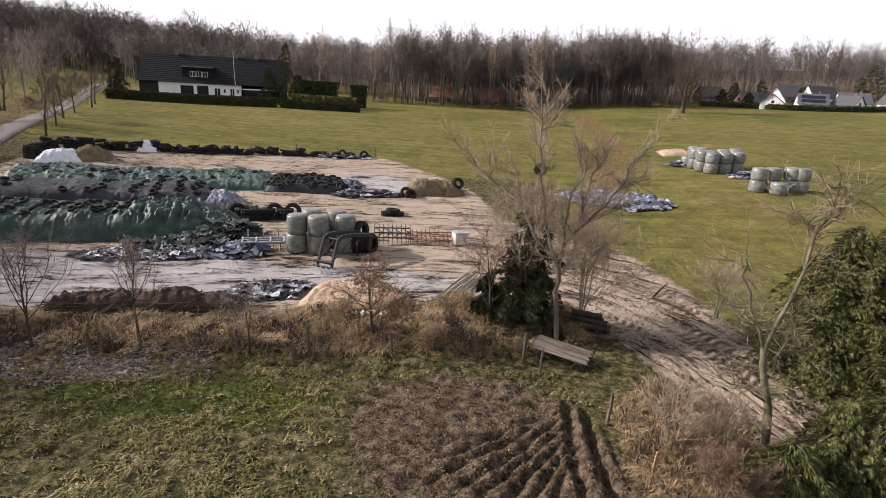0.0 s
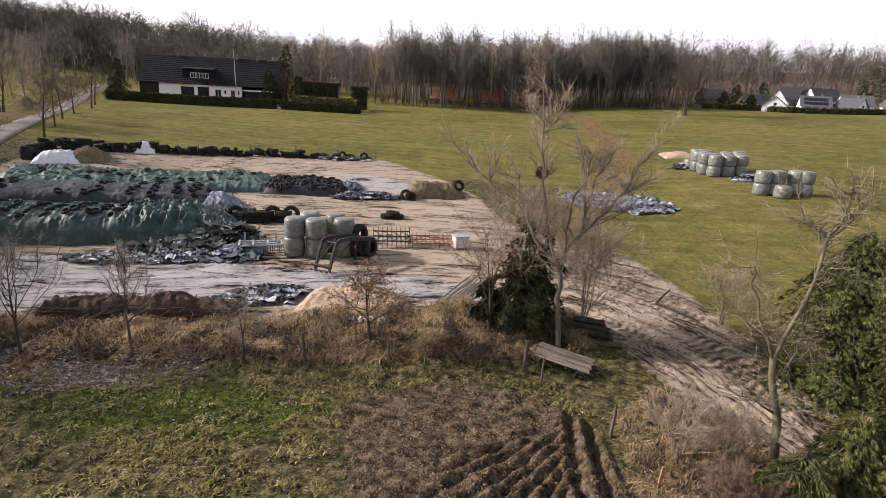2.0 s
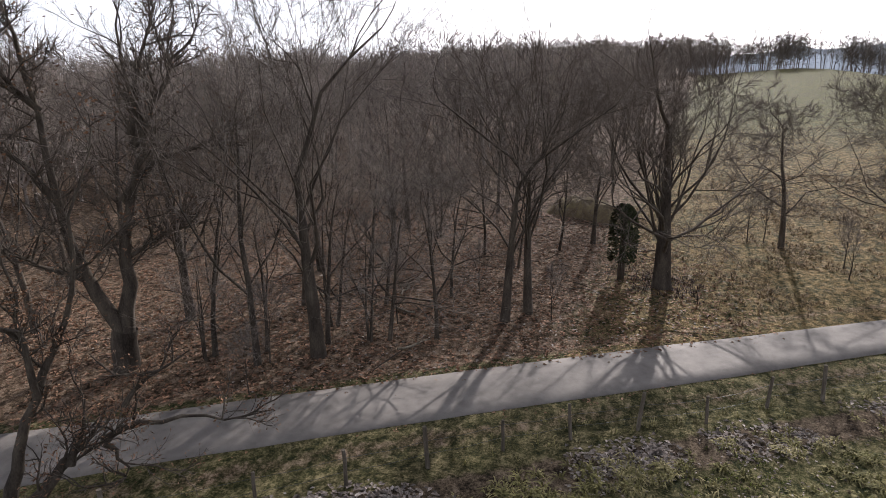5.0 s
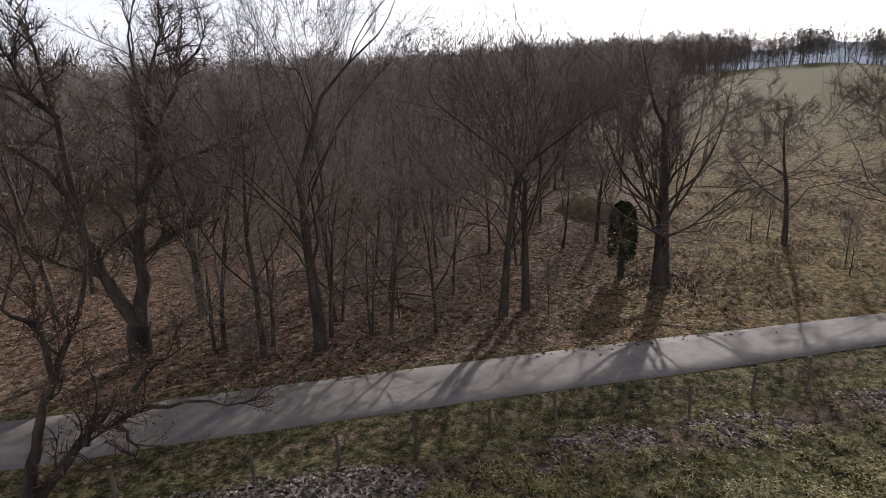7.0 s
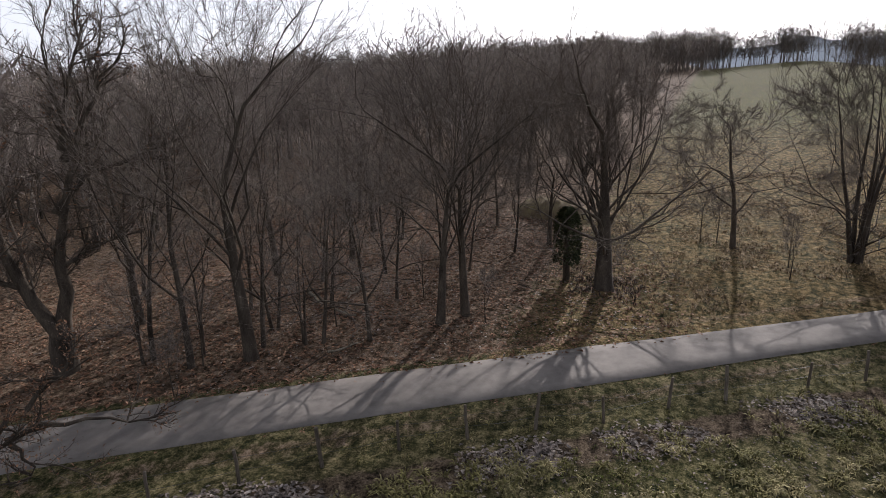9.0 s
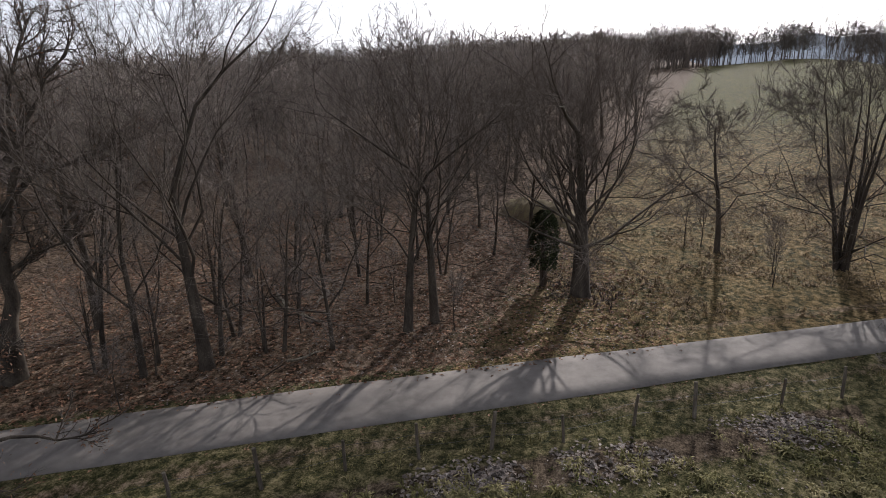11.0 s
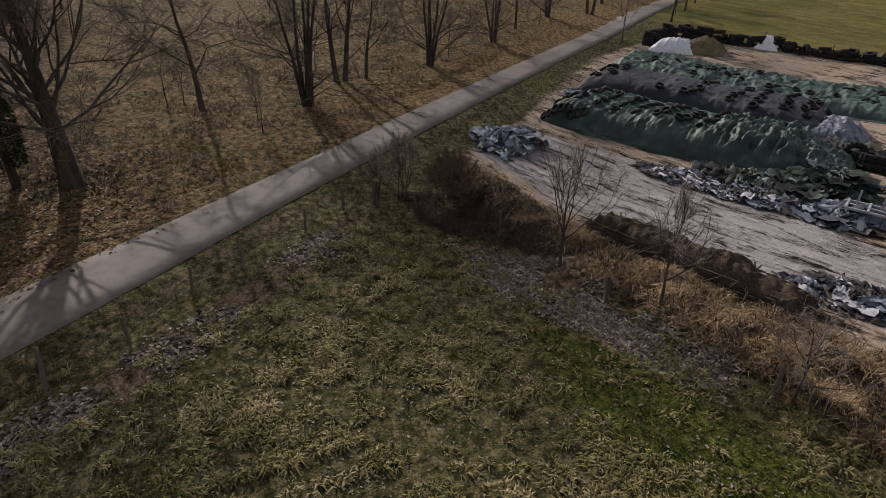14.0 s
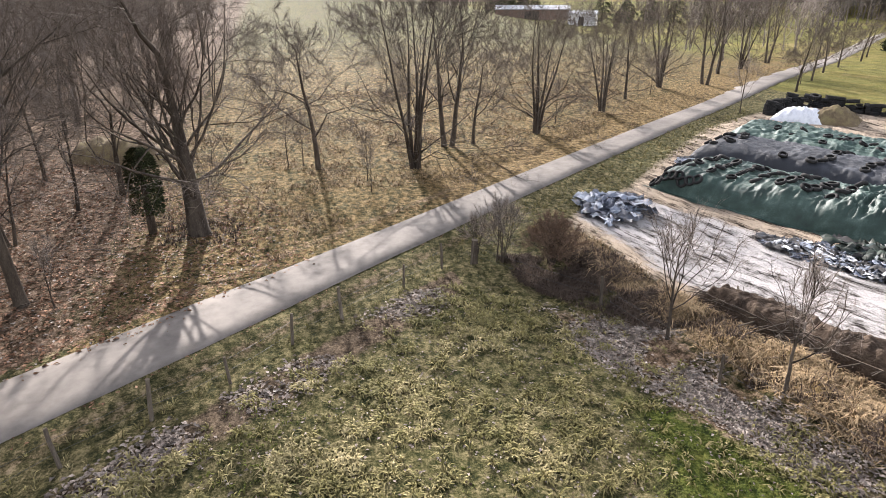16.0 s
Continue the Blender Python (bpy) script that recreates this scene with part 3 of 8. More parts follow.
def relief(x, y):
    """Ground height with ruts, banks and unevenness."""
    x, y = np.asarray(x, float), np.asarray(y, float)
    z = lay(x, y)
    near = (x > -62) & (x < 45) & (y > -45) & (y < 80)
    n1, n2 = np.zeros(x.shape), np.zeros(x.shape)
    n1[near] = bumps(x[near], y[near], 0.5, 3.1)
    n2[near] = bumps(x[near], y[near], 1.7, 7.7)
    dr = away(x, y, ROAD_PTS[::3])
    rough_ = sstep(2.0, 4.5, dr)
    n3 = np.zeros(x.shape)
    n3[near] = bumps(x[near], y[near], 2.9, 1.3)
    turf = 1 - inside(x, y, YARD, 0.8)
    z = z + rough_ * (0.07 * n1 + 0.045 * n2 + 0.07 * turf * n3)
    bank = inside(x, y, BANK, 0.9)
    z = z + bank * (0.36 + 0.5 * n1 + 0.34 * n2 + 0.1 * n3)
    z = z + inside(x, y, BRAM, 0.8) * (0.12 + 0.12 * n1)
    z = z + inside(x, y, CHURN, 0.6) * 0.07 * n2 * 1.5
    tr = inside(x, y, TRACK, 0.8)
    # wheel ruts that follow the way round its bend
    yard = inside(x, y, YARD, 0.8) * near
    ac, al = wheel_coords(x, y)
    rut = np.zeros(x.shape)
    sel = near & (yard > 0.01)
    rut[sel] = bumps(ac[sel], al[sel] * 0.14, 1.15, 2.3) + 0.6 * bumps(ac[sel], al[sel] * 0.2, 2.4, 5.3)
    z = z + yard * (0.115 + 0.1 * tr) * rut
    lug = tr * 0.05 * np.sin(al * 15 + 2.6 * np.abs(np.sin(ac * 3.4))) * sstep(0.1, 0.4, rut)
    z = z + lug
    for line in RUTS:
        d = away(x, y, np.array(line, float))
        z = z - 0.26 * np.exp(-(d / 0.15) ** 2) + 0.1 * np.exp(-((d - 0.3) / 0.12) ** 2)
    for line in FAN:
        d = away(x, y, np.array(line, float))
        z = z - 0.11 * np.exp(-(d / 0.11) ** 2) + 0.05 * np.exp(-((d - 0.22) / 0.1) ** 2)
    # shallow ditch beside the lane
    z = z - 0.14 * np.exp(-((dr - 3.0) / 0.7) ** 2) * (x > -100)
    return z


def axis(lo, hi, step, far_lo, far_hi, fine=(0, 0, 1)):
    mid = [v for v in np.arange(lo, hi, step) if not fine[0] <= v < fine[1]]
    mid = sorted(mid + list(np.arange(*fine)))
    a, s = [], step
    v = lo
    while v > far_lo:
        s *= 1.16
        v -= s
        a.append(v)
    c, s, v = [], step, mid[-1]
    while v < far_hi:
        s *= 1.16
        v += s
        c.append(v)
    return np.array(a[::-1] + mid + c)


GX, GY = axis(-44, 19, 0.29, -3500, 3500, (0.2, 14.2, 0.1)), axis(-14, 58, 0.29, -3500, 3500, (7, 27, 0.11))
GZ = relief(*np.meshgrid(GX, GY))
_gx, _gy, _gz = GX.tolist(), GY.tolist(), GZ.tolist()


def floor_at(x, y):
    """Height of the ground sheet at a spot."""
    i = min(max(bisect(_gx, x) - 1, 0), len(_gx) - 2)
    j = min(max(bisect(_gy, y) - 1, 0), len(_gy) - 2)
    u, v = (x - _gx[i]) / (_gx[i + 1] - _gx[i]), (y - _gy[j]) / (_gy[j + 1] - _gy[j])
    return (_gz[j][i] * (1 - u) + _gz[j][i + 1] * u) * (1 - v) + (_gz[j + 1][i] * (1 - u) + _gz[j + 1][i + 1] * u) * v


def bisect(a, x):
    lo, hi = 0, len(a)
    while lo < hi:
        m = (lo + hi) // 2
        if x < a[m]:
            hi = m
        else:
            lo = m + 1
    return lo


def build_ground():
    gx, gy = GX, GY
    X, Y, Z = *np.meshgrid(gx, gy), GZ
    nx, ny = len(gx), len(gy)
    me = bpy.data.meshes.new("ground")
    co = np.stack([X, Y, Z], -1).reshape(-1, 3)
    me.vertices.add(nx * ny)
    me.vertices.foreach_set("co", co.ravel())
    i = np.arange(nx * ny).reshape(ny, nx)
    quads = np.stack([i[:-1, :-1], i[:-1, 1:], i[1:, 1:], i[1:, :-1]], -1).reshape(-1, 4)
    me.loops.add(quads.size)
    me.loops.foreach_set("vertex_index", quads.ravel().astype(np.int32))
    me.polygons.add(len(quads))
    me.polygons.foreach_set("loop_start", np.arange(0, quads.size, 4, dtype=np.int32))
    me.polygons.foreach_set("loop_total", np.full(len(quads), 4, np.int32))
    me.update(calc_edges=True)
    me.shade_smooth()
    x, y = co[:, 0], co[:, 1]
    dr = away(x, y, ROAD_PTS[::3])
    # signed side of the lane: west is wood and meadow
    west = (x < np.interp(y, ROAD_PTS[:, 1], ROAD_PTS[:, 0]))
    slab = np.maximum(inside(x, y, SLAB, 1.0), inside(x, y, SLAB_FAR, 0.8))
    yard = inside(x, y, YARD, 1.0)
    track = inside(x, y, TRACK, 0.8)
    bank = np.maximum(inside(x, y, BANK, 0.8), inside(x, y, BRAM, 0.8))
    bank = np.maximum(bank, 0.75 * inside(x, y, TRACK, 3.0) * (x > 9) * (y > 14))
    path = 0.75 * np.clip(1.3 - away(x, y, np.array([(8, 40), (13, 60), (19, 90), (20, 140), (12, 190)], float)) / np.where(y > 60, 3.5, 2.2), 0, 1)
    wood = np.where(west, sstep(2, -8, y + 0.05 * (x + 30)) * sstep(1.6, 3.5, dr), 0) * 0.85
    strip = 1.25 * np.exp(-((dr - 5.0) / 0.85) ** 2) * (~west) * (y < 10)
    litter = np.clip(wood + 0.3 * strip + 0.9 * inside(x, y, LITTER_BED, 1.0) + 0.5 * np.exp(-((dr - 2.4) / 0.6) ** 2) * (y < 16), 0, 1)
    verge_dry = np.where(west & (y > -4), 0.55 - 0.36 * sstep(65, 130, -x), 0) + 0.3 * np.exp(-((dr - 3) / 2) ** 2) * (y > 12)
    far_field = np.where(~west & ((y > 60) | ((x > 8) & (y > 24))), 1.0, 0.0) + np.where(west & (y > -12), 0.4 + 0.6 * sstep(70, 110, y), 0) * sstep(-12, 2, y)
    woods = sstep(240, 300, -x) * (1 - sstep(40, 90, y) * sstep(260, 200, y)) + sstep(190, 260, y + 0.1 * x) * sstep(-260, -180, x) + sstep(-30, -60, y)
    litter = np.clip(litter + np.clip(woods, 0, 1), 0, 1)
    a = np.stack([np.clip(yard - 0 * track, 0, 1), litter, np.clip(bank + path + verge_dry, 0, 1), far_field], -1)
    b = np.stack([slab, np.clip(0.8 * inside(x, y, LUSH, 1.2) + np.where(west & (y > -6) & (dr > 3), 0.3 + 0.1 * sstep(70, 130, -x), 0) + 0.15 * np.exp(-((dr - 3.4) / 1.2) ** 2) * (~west) + 0.9 * sstep(190, 215, -x) * sstep(60, 90, y), 0, 1), np.clip(inside(x, y, CHURN, 1.0) * 0.9 + 0.8 * strip * (dr > 4.2), 0, 1), np.ones_like(x)], -1)
    ac, al = wheel_coords(x, y)
    c = np.stack([np.clip(track, 0, 1), ac, al, np.ones_like(x)], -1)
    for nm, arr in (("cover_a", a), ("cover_b", b), ("wheel_way", c)):
        at = me.color_attributes.new(nm, "FLOAT_COLOR", "POINT")
        at.data.foreach_set("color", arr.astype(np.float32).ravel())
    me.materials.append(GROUND)
    return tagged(new("ground", me), "winter pasture, muddy farmyard and leaf-strewn verge", "ground", kind="structure")


ground = build_ground()


def build_road():
    p = ROAD_PTS
    t = np.gradient(p, axis=0)
    t /= np.linalg.norm(t, axis=1)[:, None]
    nrm = np.stack([t[:, 1], -t[:, 0]], -1)
    vs, fs = [], []
    offs = [(-1.54, -0.12), (-1.44, 0.035), (-0.8, 0.06), (0, 0.075), (0.8, 0.06), (1.44, 0.035), (1.54, -0.12)]
    for i in range(len(p)):
        wob = 0.07 * noise.noise((p[i][0] * 0.6, p[i][1] * 0.6, 5))
        for o, h in offs:
            q = p[i] + nrm[i] * (o + math.copysign(wob, o) * (abs(o) > 1))
            vs.append((q[0], q[1], float(lay(p[i][0], p[i][1])) + h))
    n = len(offs)
    for i in range(len(p) - 1):
        for j in range(n - 1):
            fs.append((i * n + j, i * n + j + 1, (i + 1) * n + j + 1, (i + 1) * n + j))
    me = mesh_from("road", vs, fs, ROAD, True)
    return tagged(new("road", me), "narrow grey asphalt lane with worn edges", "road", kind="structure")


build_road()

# ---- trees ----
def grow(seed, height, r0, fork=0.3, limbs=6, spread=35, twigs=14, depth=3, lean=0.0, wander=0.16, up=0.25, stems=1, sides=7, twig_r=0.008, low=0.0, whip=1.0, kids=(3, 4), limb_k=1.0, bole_k=0.72, splay=0.13, bend=0.045):
    """A bare tree: (limb soup, twig soup). fork: share of the height below the first limbs; low: shoots on the trunk."""
    rr = random.Random(seed)
    wood, fine, bole = Soup(), Soup(), Soup()

    def jitter(d, k):
        v = Vector((rr.gauss(0, 1), rr.gauss(0, 1), rr.gauss(0, 1)))
        return (d + v * k).normalized()

    def twig_fan(p, d, length):
        for _ in range(twigs):
            dd = jitter(d, 0.75)
            a = p + d * rr.uniform(-0.3, 0.3) * length
            b = a + dd * length * rr.uniform(0.5, 1.1) * whip
            fine.spike(a, b, twig_r)
            if rr.random() < 0.6:
                m = a.lerp(b, rr.uniform(0.3, 0.7))
                fine.spike(m, m + jitter(dd, 0.6) * length * 0.45, twig_r * 0.7)

    def branch(p, d, length, r, level):
        n = 5 if level == 0 else 4
        pts, rad, ds = [p], [r], [d]
        for i in range(1, n + 1):
            d = jitter(d, wander)
            d = (d + Vector((0, 0, up * 0.5))).normalized()
            p = p + d * length / n
            pts.append(p)
            rad.append(max(r * (1 - 0.72 * i / n), 0.008))
            ds.append(d)
        wood.tube(pts, rad, max(3, sides - 2 * level), cap=False)
        if level >= depth:
            for k in range(1, n + 1):
                twig_fan(pts[k], ds[k], length * 0.55)
            return
        for k in range(rr.choice(kids)):
            i = rr.randint(2, n)
            t = rr.random()
            q = pts[i - 1].lerp(pts[i], t)
            a = jitter(ds[i], math.tan(radians(spread)) * 0.62)
            branch(q, a, length * rr.uniform(0.5, 0.72), rad[i] * rr.uniform(0.65, 0.9), level + 1)
        branch(pts[-1], ds[-1], length * 0.55, rad[-1], level + 1)

    for s in range(stems):
        ang = s * 6.283 / max(stems, 1) + rr.uniform(-0.5, 0.5)
        tilt = lean + (splay if stems > 1 else 0.0)
        d = Vector((math.cos(ang) * tilt, math.sin(ang) * tilt, 1)).normalized()
        base = Vector((math.cos(ang), math.sin(ang), 0)) * (r0 * 1.3 if stems > 1 else 0)
        p, n = base + Vector((0, 0, -0.35)), 7
        trunk_h = height * bole_k
        pts, rad, ds = [p], [r0 * 1.45], [d]
        for i in range(1, n + 1):
            d = jitter(d, bend)
            step = (0.55 if i == 1 else (trunk_h - 0.2) / (n - 1))
            p = p + d * step
            pts.append(p)
            rad.append(r0 * (1.08 if i == 1 else 1 - 0.78 * (bole_k / 0.72) ** 0.6 * ((i - 1) / (n - 1)) ** 1.1))
            ds.append(d)
        bole.tube(pts, rad, sides + 1, cap=False)
        for k in range(limbs):
            f = fork + (1 - fork) * (k + rr.random()) / limbs
            u = f * n
            i = min(n, max(2, int(u) + 1))
            q = pts[i - 1].lerp(pts[i], min(1, max(0, u - i + 1)))
            az = k * 2.4 + rr.uniform(-0.5, 0.5)
            out = Vector((math.cos(az), math.sin(az), 0))
            a = radians(spread + rr.uniform(-10, 14))
            dd = (ds[i] * math.cos(a) + out * math.sin(a)).normalized()
            ln = (height - q.z) * rr.uniform(0.5, 0.7) * (1.0 if f < 0.75 else 0.85)
            branch(q, dd, max(ln, height * 0.16), rad[i] * rr.uniform(0.5, 0.75) * limb_k, 1)
        branch(pts[-1], ds[-1], height * (0.2 if bole_k > 0.6 else 0.42), rad[-1], 1)
        for k in range(int(low)):
            q = pts[1].lerp(pts[4], rr.random())
            az = rr.uniform(0, 6.28)
            dd = Vector((math.cos(az), math.sin(az), 0.3)).normalized()
            twig_fan(q + dd * 0.4, dd, 0.9)
            fine.spike(q, q + dd * 1.5, twig_r * 2)
    return wood, fine, bole


def clothe(t, grown, bark, twig):
    wood, fine, bole = grown
    part("trunk", bole.mesh("trunk", bark, True), t)
    tagged(part("branchwork", wood.mesh("branchwork", bark, True), t), kind="stuff")
    tagged(part("crown", fine.mesh("crown", twig), t, "fine bare twigs"), kind="stuff")


def tree_master(name, label, bark=BARK, twig=TWIG_DARK, group="", category="tree", **kw):
    t = thing(name, label, category, group=group)
    clothe(t, grow(**kw), bark, twig)
    return t


def put_tree(master, x, y, rot=0.0, s=1.0, first=[]):
    """Stands a copy of a tree at a spot; the first spot takes the original."""
    m = Matrix.Translation((x, y, floor_at(x, y))) @ Matrix.Rotation(rot, 4, "Z")
    if master not in first:
        first.append(master)
        master.matrix_world = m
        master.scale = (s, s, s)
        return master
    c = copy_thing(master, m)
    c.scale = (s, s, s)
    return c


OAK = tree_master("oak_tree", "old bare oak with a fan of many rising limbs", seed=3, height=12.6, r0=0.48, fork=0.36, limbs=21, spread=40, twigs=7, depth=3, up=0.14, wander=0.21, whip=1.1, kids=(3, 3), limb_k=0.46, bole_k=0.46, bend=0.02, twig_r=0.007, group="roadside trees")
TALL = tree_master("tall_oak", "tall dark bare oak at the edge of the wood", seed=11, height=15.5, r0=0.29, fork=0.55, limbs=9, spread=33, twigs=5, depth=3, up=0.14, wander=0.2, kids=(3, 4), limb_k=0.62, bole_k=0.46, bend=0.015, twig_r=0.007, group="roadside trees")
EDGE = tree_master("slender_oak", "straight bare oak with narrow upswept crown", seed=23, height=13.0, r0=0.22, fork=0.5, limbs=9, spread=35, twigs=4, depth=3, up=0.13, wander=0.23, kids=(3, 4), limb_k=0.6, bole_k=0.48, bend=0.02, twig_r=0.007, group="roadside trees")
FORKED = tree_master("forked_tree", "bare forked tree with dark bark", seed=21, height=12.6, r0=0.2, fork=0.4, limbs=8, spread=34, twigs=6, depth=3, stems=2, kids=(2, 3), limb_k=0.65, bole_k=0.55, splay=0.1, wander=0.2, twig_r=0.007, low=4, group="roadside trees")
THIN = tree_master("crooked_tree", "slender bare tree with crooked limbs", seed=35, height=10.3, r0=0.17, fork=0.34, limbs=9, spread=54, twigs=10, depth=3, kids=(2, 3), wander=0.3, up=0.14, limb_k=0.75, twig_r=0.007, group="roadside trees")
MULTI = tree_master("clump_tree", "bare alder clump of several stems", seed=42, height=11.6, r0=0.14, fork=0.15, limbs=9, spread=46, twigs=6, depth=3, stems=5, kids=(2, 2), limb_k=0.55, wander=0.24, up=0.11, splay=0.085, twig_r=0.007, low=5, group="roadside trees")
SLIM = tree_master("woodland_tree", "slim bare woodland tree with dark stem", twig=TWIG, seed=57, height=12.5, r0=0.13, fork=0.34, limbs=10, spread=36, twigs=5, depth=2, twig_r=0.009, limb_k=0.75, whip=1.1, group="woodland trees")
SLIM_B = tree_master("woodland_oak", "bare woodland oak with twisted limbs", twig=TWIG, seed=61, height=12.0, r0=0.2, fork=0.3, limbs=11, spread=46, twigs=5, depth=2, wander=0.24, twig_r=0.009, limb_k=0.65, whip=1.1, group="woodland trees")
POLE = tree_master("young_tree", "thin young tree among leaf litter", twig=TWIG, seed=73, height=5.2, r0=0.05, fork=0.3, limbs=8, spread=34, twigs=5, depth=2, twig_r=0.006, group="young trees")
CROOK = tree_master("understorey_tree", "thin crooked bare tree under the oaks", twig=TWIG, seed=81, height=8.4, r0=0.095, fork=0.28, limbs=8, spread=44, twigs=6, depth=2, wander=0.3, lean=0.12, up=0.2, twig_r=0.006, group="young trees")
CROOK_B = tree_master("understorey_tree", "thin forked bare tree under the oaks", twig=TWIG, seed=84, height=7.2, r0=0.08, fork=0.2, limbs=6, spread=34, twigs=6, depth=2, wander=0.26, stems=2, up=0.22, twig_r=0.006, group="young trees")

# trees along the lane, from the bend northward
put_tree(OAK, -30.2, -0.55, 0.4)
put_tree(TALL, -17.35, -13.1, 2.0)
put_tree(EDGE, -24.65, -6.35, 0.3)
put_tree(EDGE, -23.3, -7.1, 2.6, 0.97)
put_tree(THIN, -38.9, 6.2, 0.7)
put_tree(MULTI, -37.7, 12.3, 0.2, 1.05)
put_tree(FORKED, -41.9, 16.0, 1.9, 1.0)
put_tree(MULTI, -44.0, 24.2, 2.2, 0.9)
put_tree(THIN, -42.1, 18.0, 2.9, 0.76)
put_tree(MULTI, -49.3, 33.6, 4.0, 0.84)
put_tree(THIN, -53.9, 39.2, 1.0, 0.85)
put_tree(MULTI, -58.9, 47.1, 5.1, 0.9)
put_tree(FORKED, -59.6, 54.0, 1.2, 1.0)
put_tree(FORKED, -66.5, 62.0, 3.1, 0.9)
put_tree(MULTI, -71.0, 70.0, 0.8, 0.85)
put_tree(FORKED, -78.0, 82.0, 2.0, 0.95)
put_tree(TALL, -9.2, -24.5, 3.6, 0.95)
put_tree(EDGE, -36.85, -4.85, 1.0, 0.72)
put_tree(CROOK, -35.0, -6.7, 1.0, 0.9)
put_tree(SLIM_B, -18.7, -20.9, 0.6, 1.1)
for k, (x, y, r, s) in enumerate(((-20.6, -9.35, 0, 1.0), (-19.6, -11.1, 2, 0.95), (-19.4, -11.9, 4, 0.8), (-17.05, -15.4, 1, 0.85), (-18.4, -13.35, 3, 1.1), (-20.2, -14.1, 5, 1.05), (-23.5, -13.2, 2, 1.0), (-29.1, -12.95, 4, 1.1),
                                  (-35.8, -15.2, 1, 1.1), (-40.5, -9.5, 0, 1.1), (-25.8, -10.6, 3, 0.9), (-31.0, -8.5, 5, 0.9), (-22.0, -17.0, 1, 1.0), (-27.0, -16.0, 2, 1.1), (-15.6, -17.2, 4, 0.7), (-33.0, -11.0, 0, 1.0))):
    put_tree(CROOK_B if k % 3 == 2 else CROOK, x, y, r, s)
for x, y, r, s in ((-23.9, -5.1, 0, 0.55), (-16.2, -14.6, 5, 0.7), (-35.8, 8.8, 2, 0.6), (-39.5, 4.4, 1, 0.7), (-39.6, 5.3, 3, 0.75), (-21.5, -11.6, 2, 0.7), (-33.9, 8.6, 3, 0.55), (-24.8, 13.0, 1, 0.5), (-23.7, 12.2, 4, 0.62), (-26.2, -9.2, 2, 0.6),
                   (-13.8, -13.6, 2, 0.5), (-46, 27, 2, 0.8), (-55, 43, 3, 0.8)):
    put_tree(POLE, x, y, r, s)
# small trees on the yard side of the lane
for k, (x, y, r, s) in enumerate(((-46.3, 46.9, 1, 1.0), (-53.3, 61.2, 2, 0.78), (-57.5, 66.5, 0, 0.8), (-59.5, 70.5, 4, 0.72), (-62, 73.5, 3, 0.8), (-66, 80, 5, 0.85), (-72, 90, 1, 0.75), (-78.6, 103.1, 2, 0.9), (-83, 110, 2, 0.8), (-74.5, 93, 3, 0.8))):
    put_tree(POLE if k in (0, 2, 4, 9) else THIN, x, y, r, s)


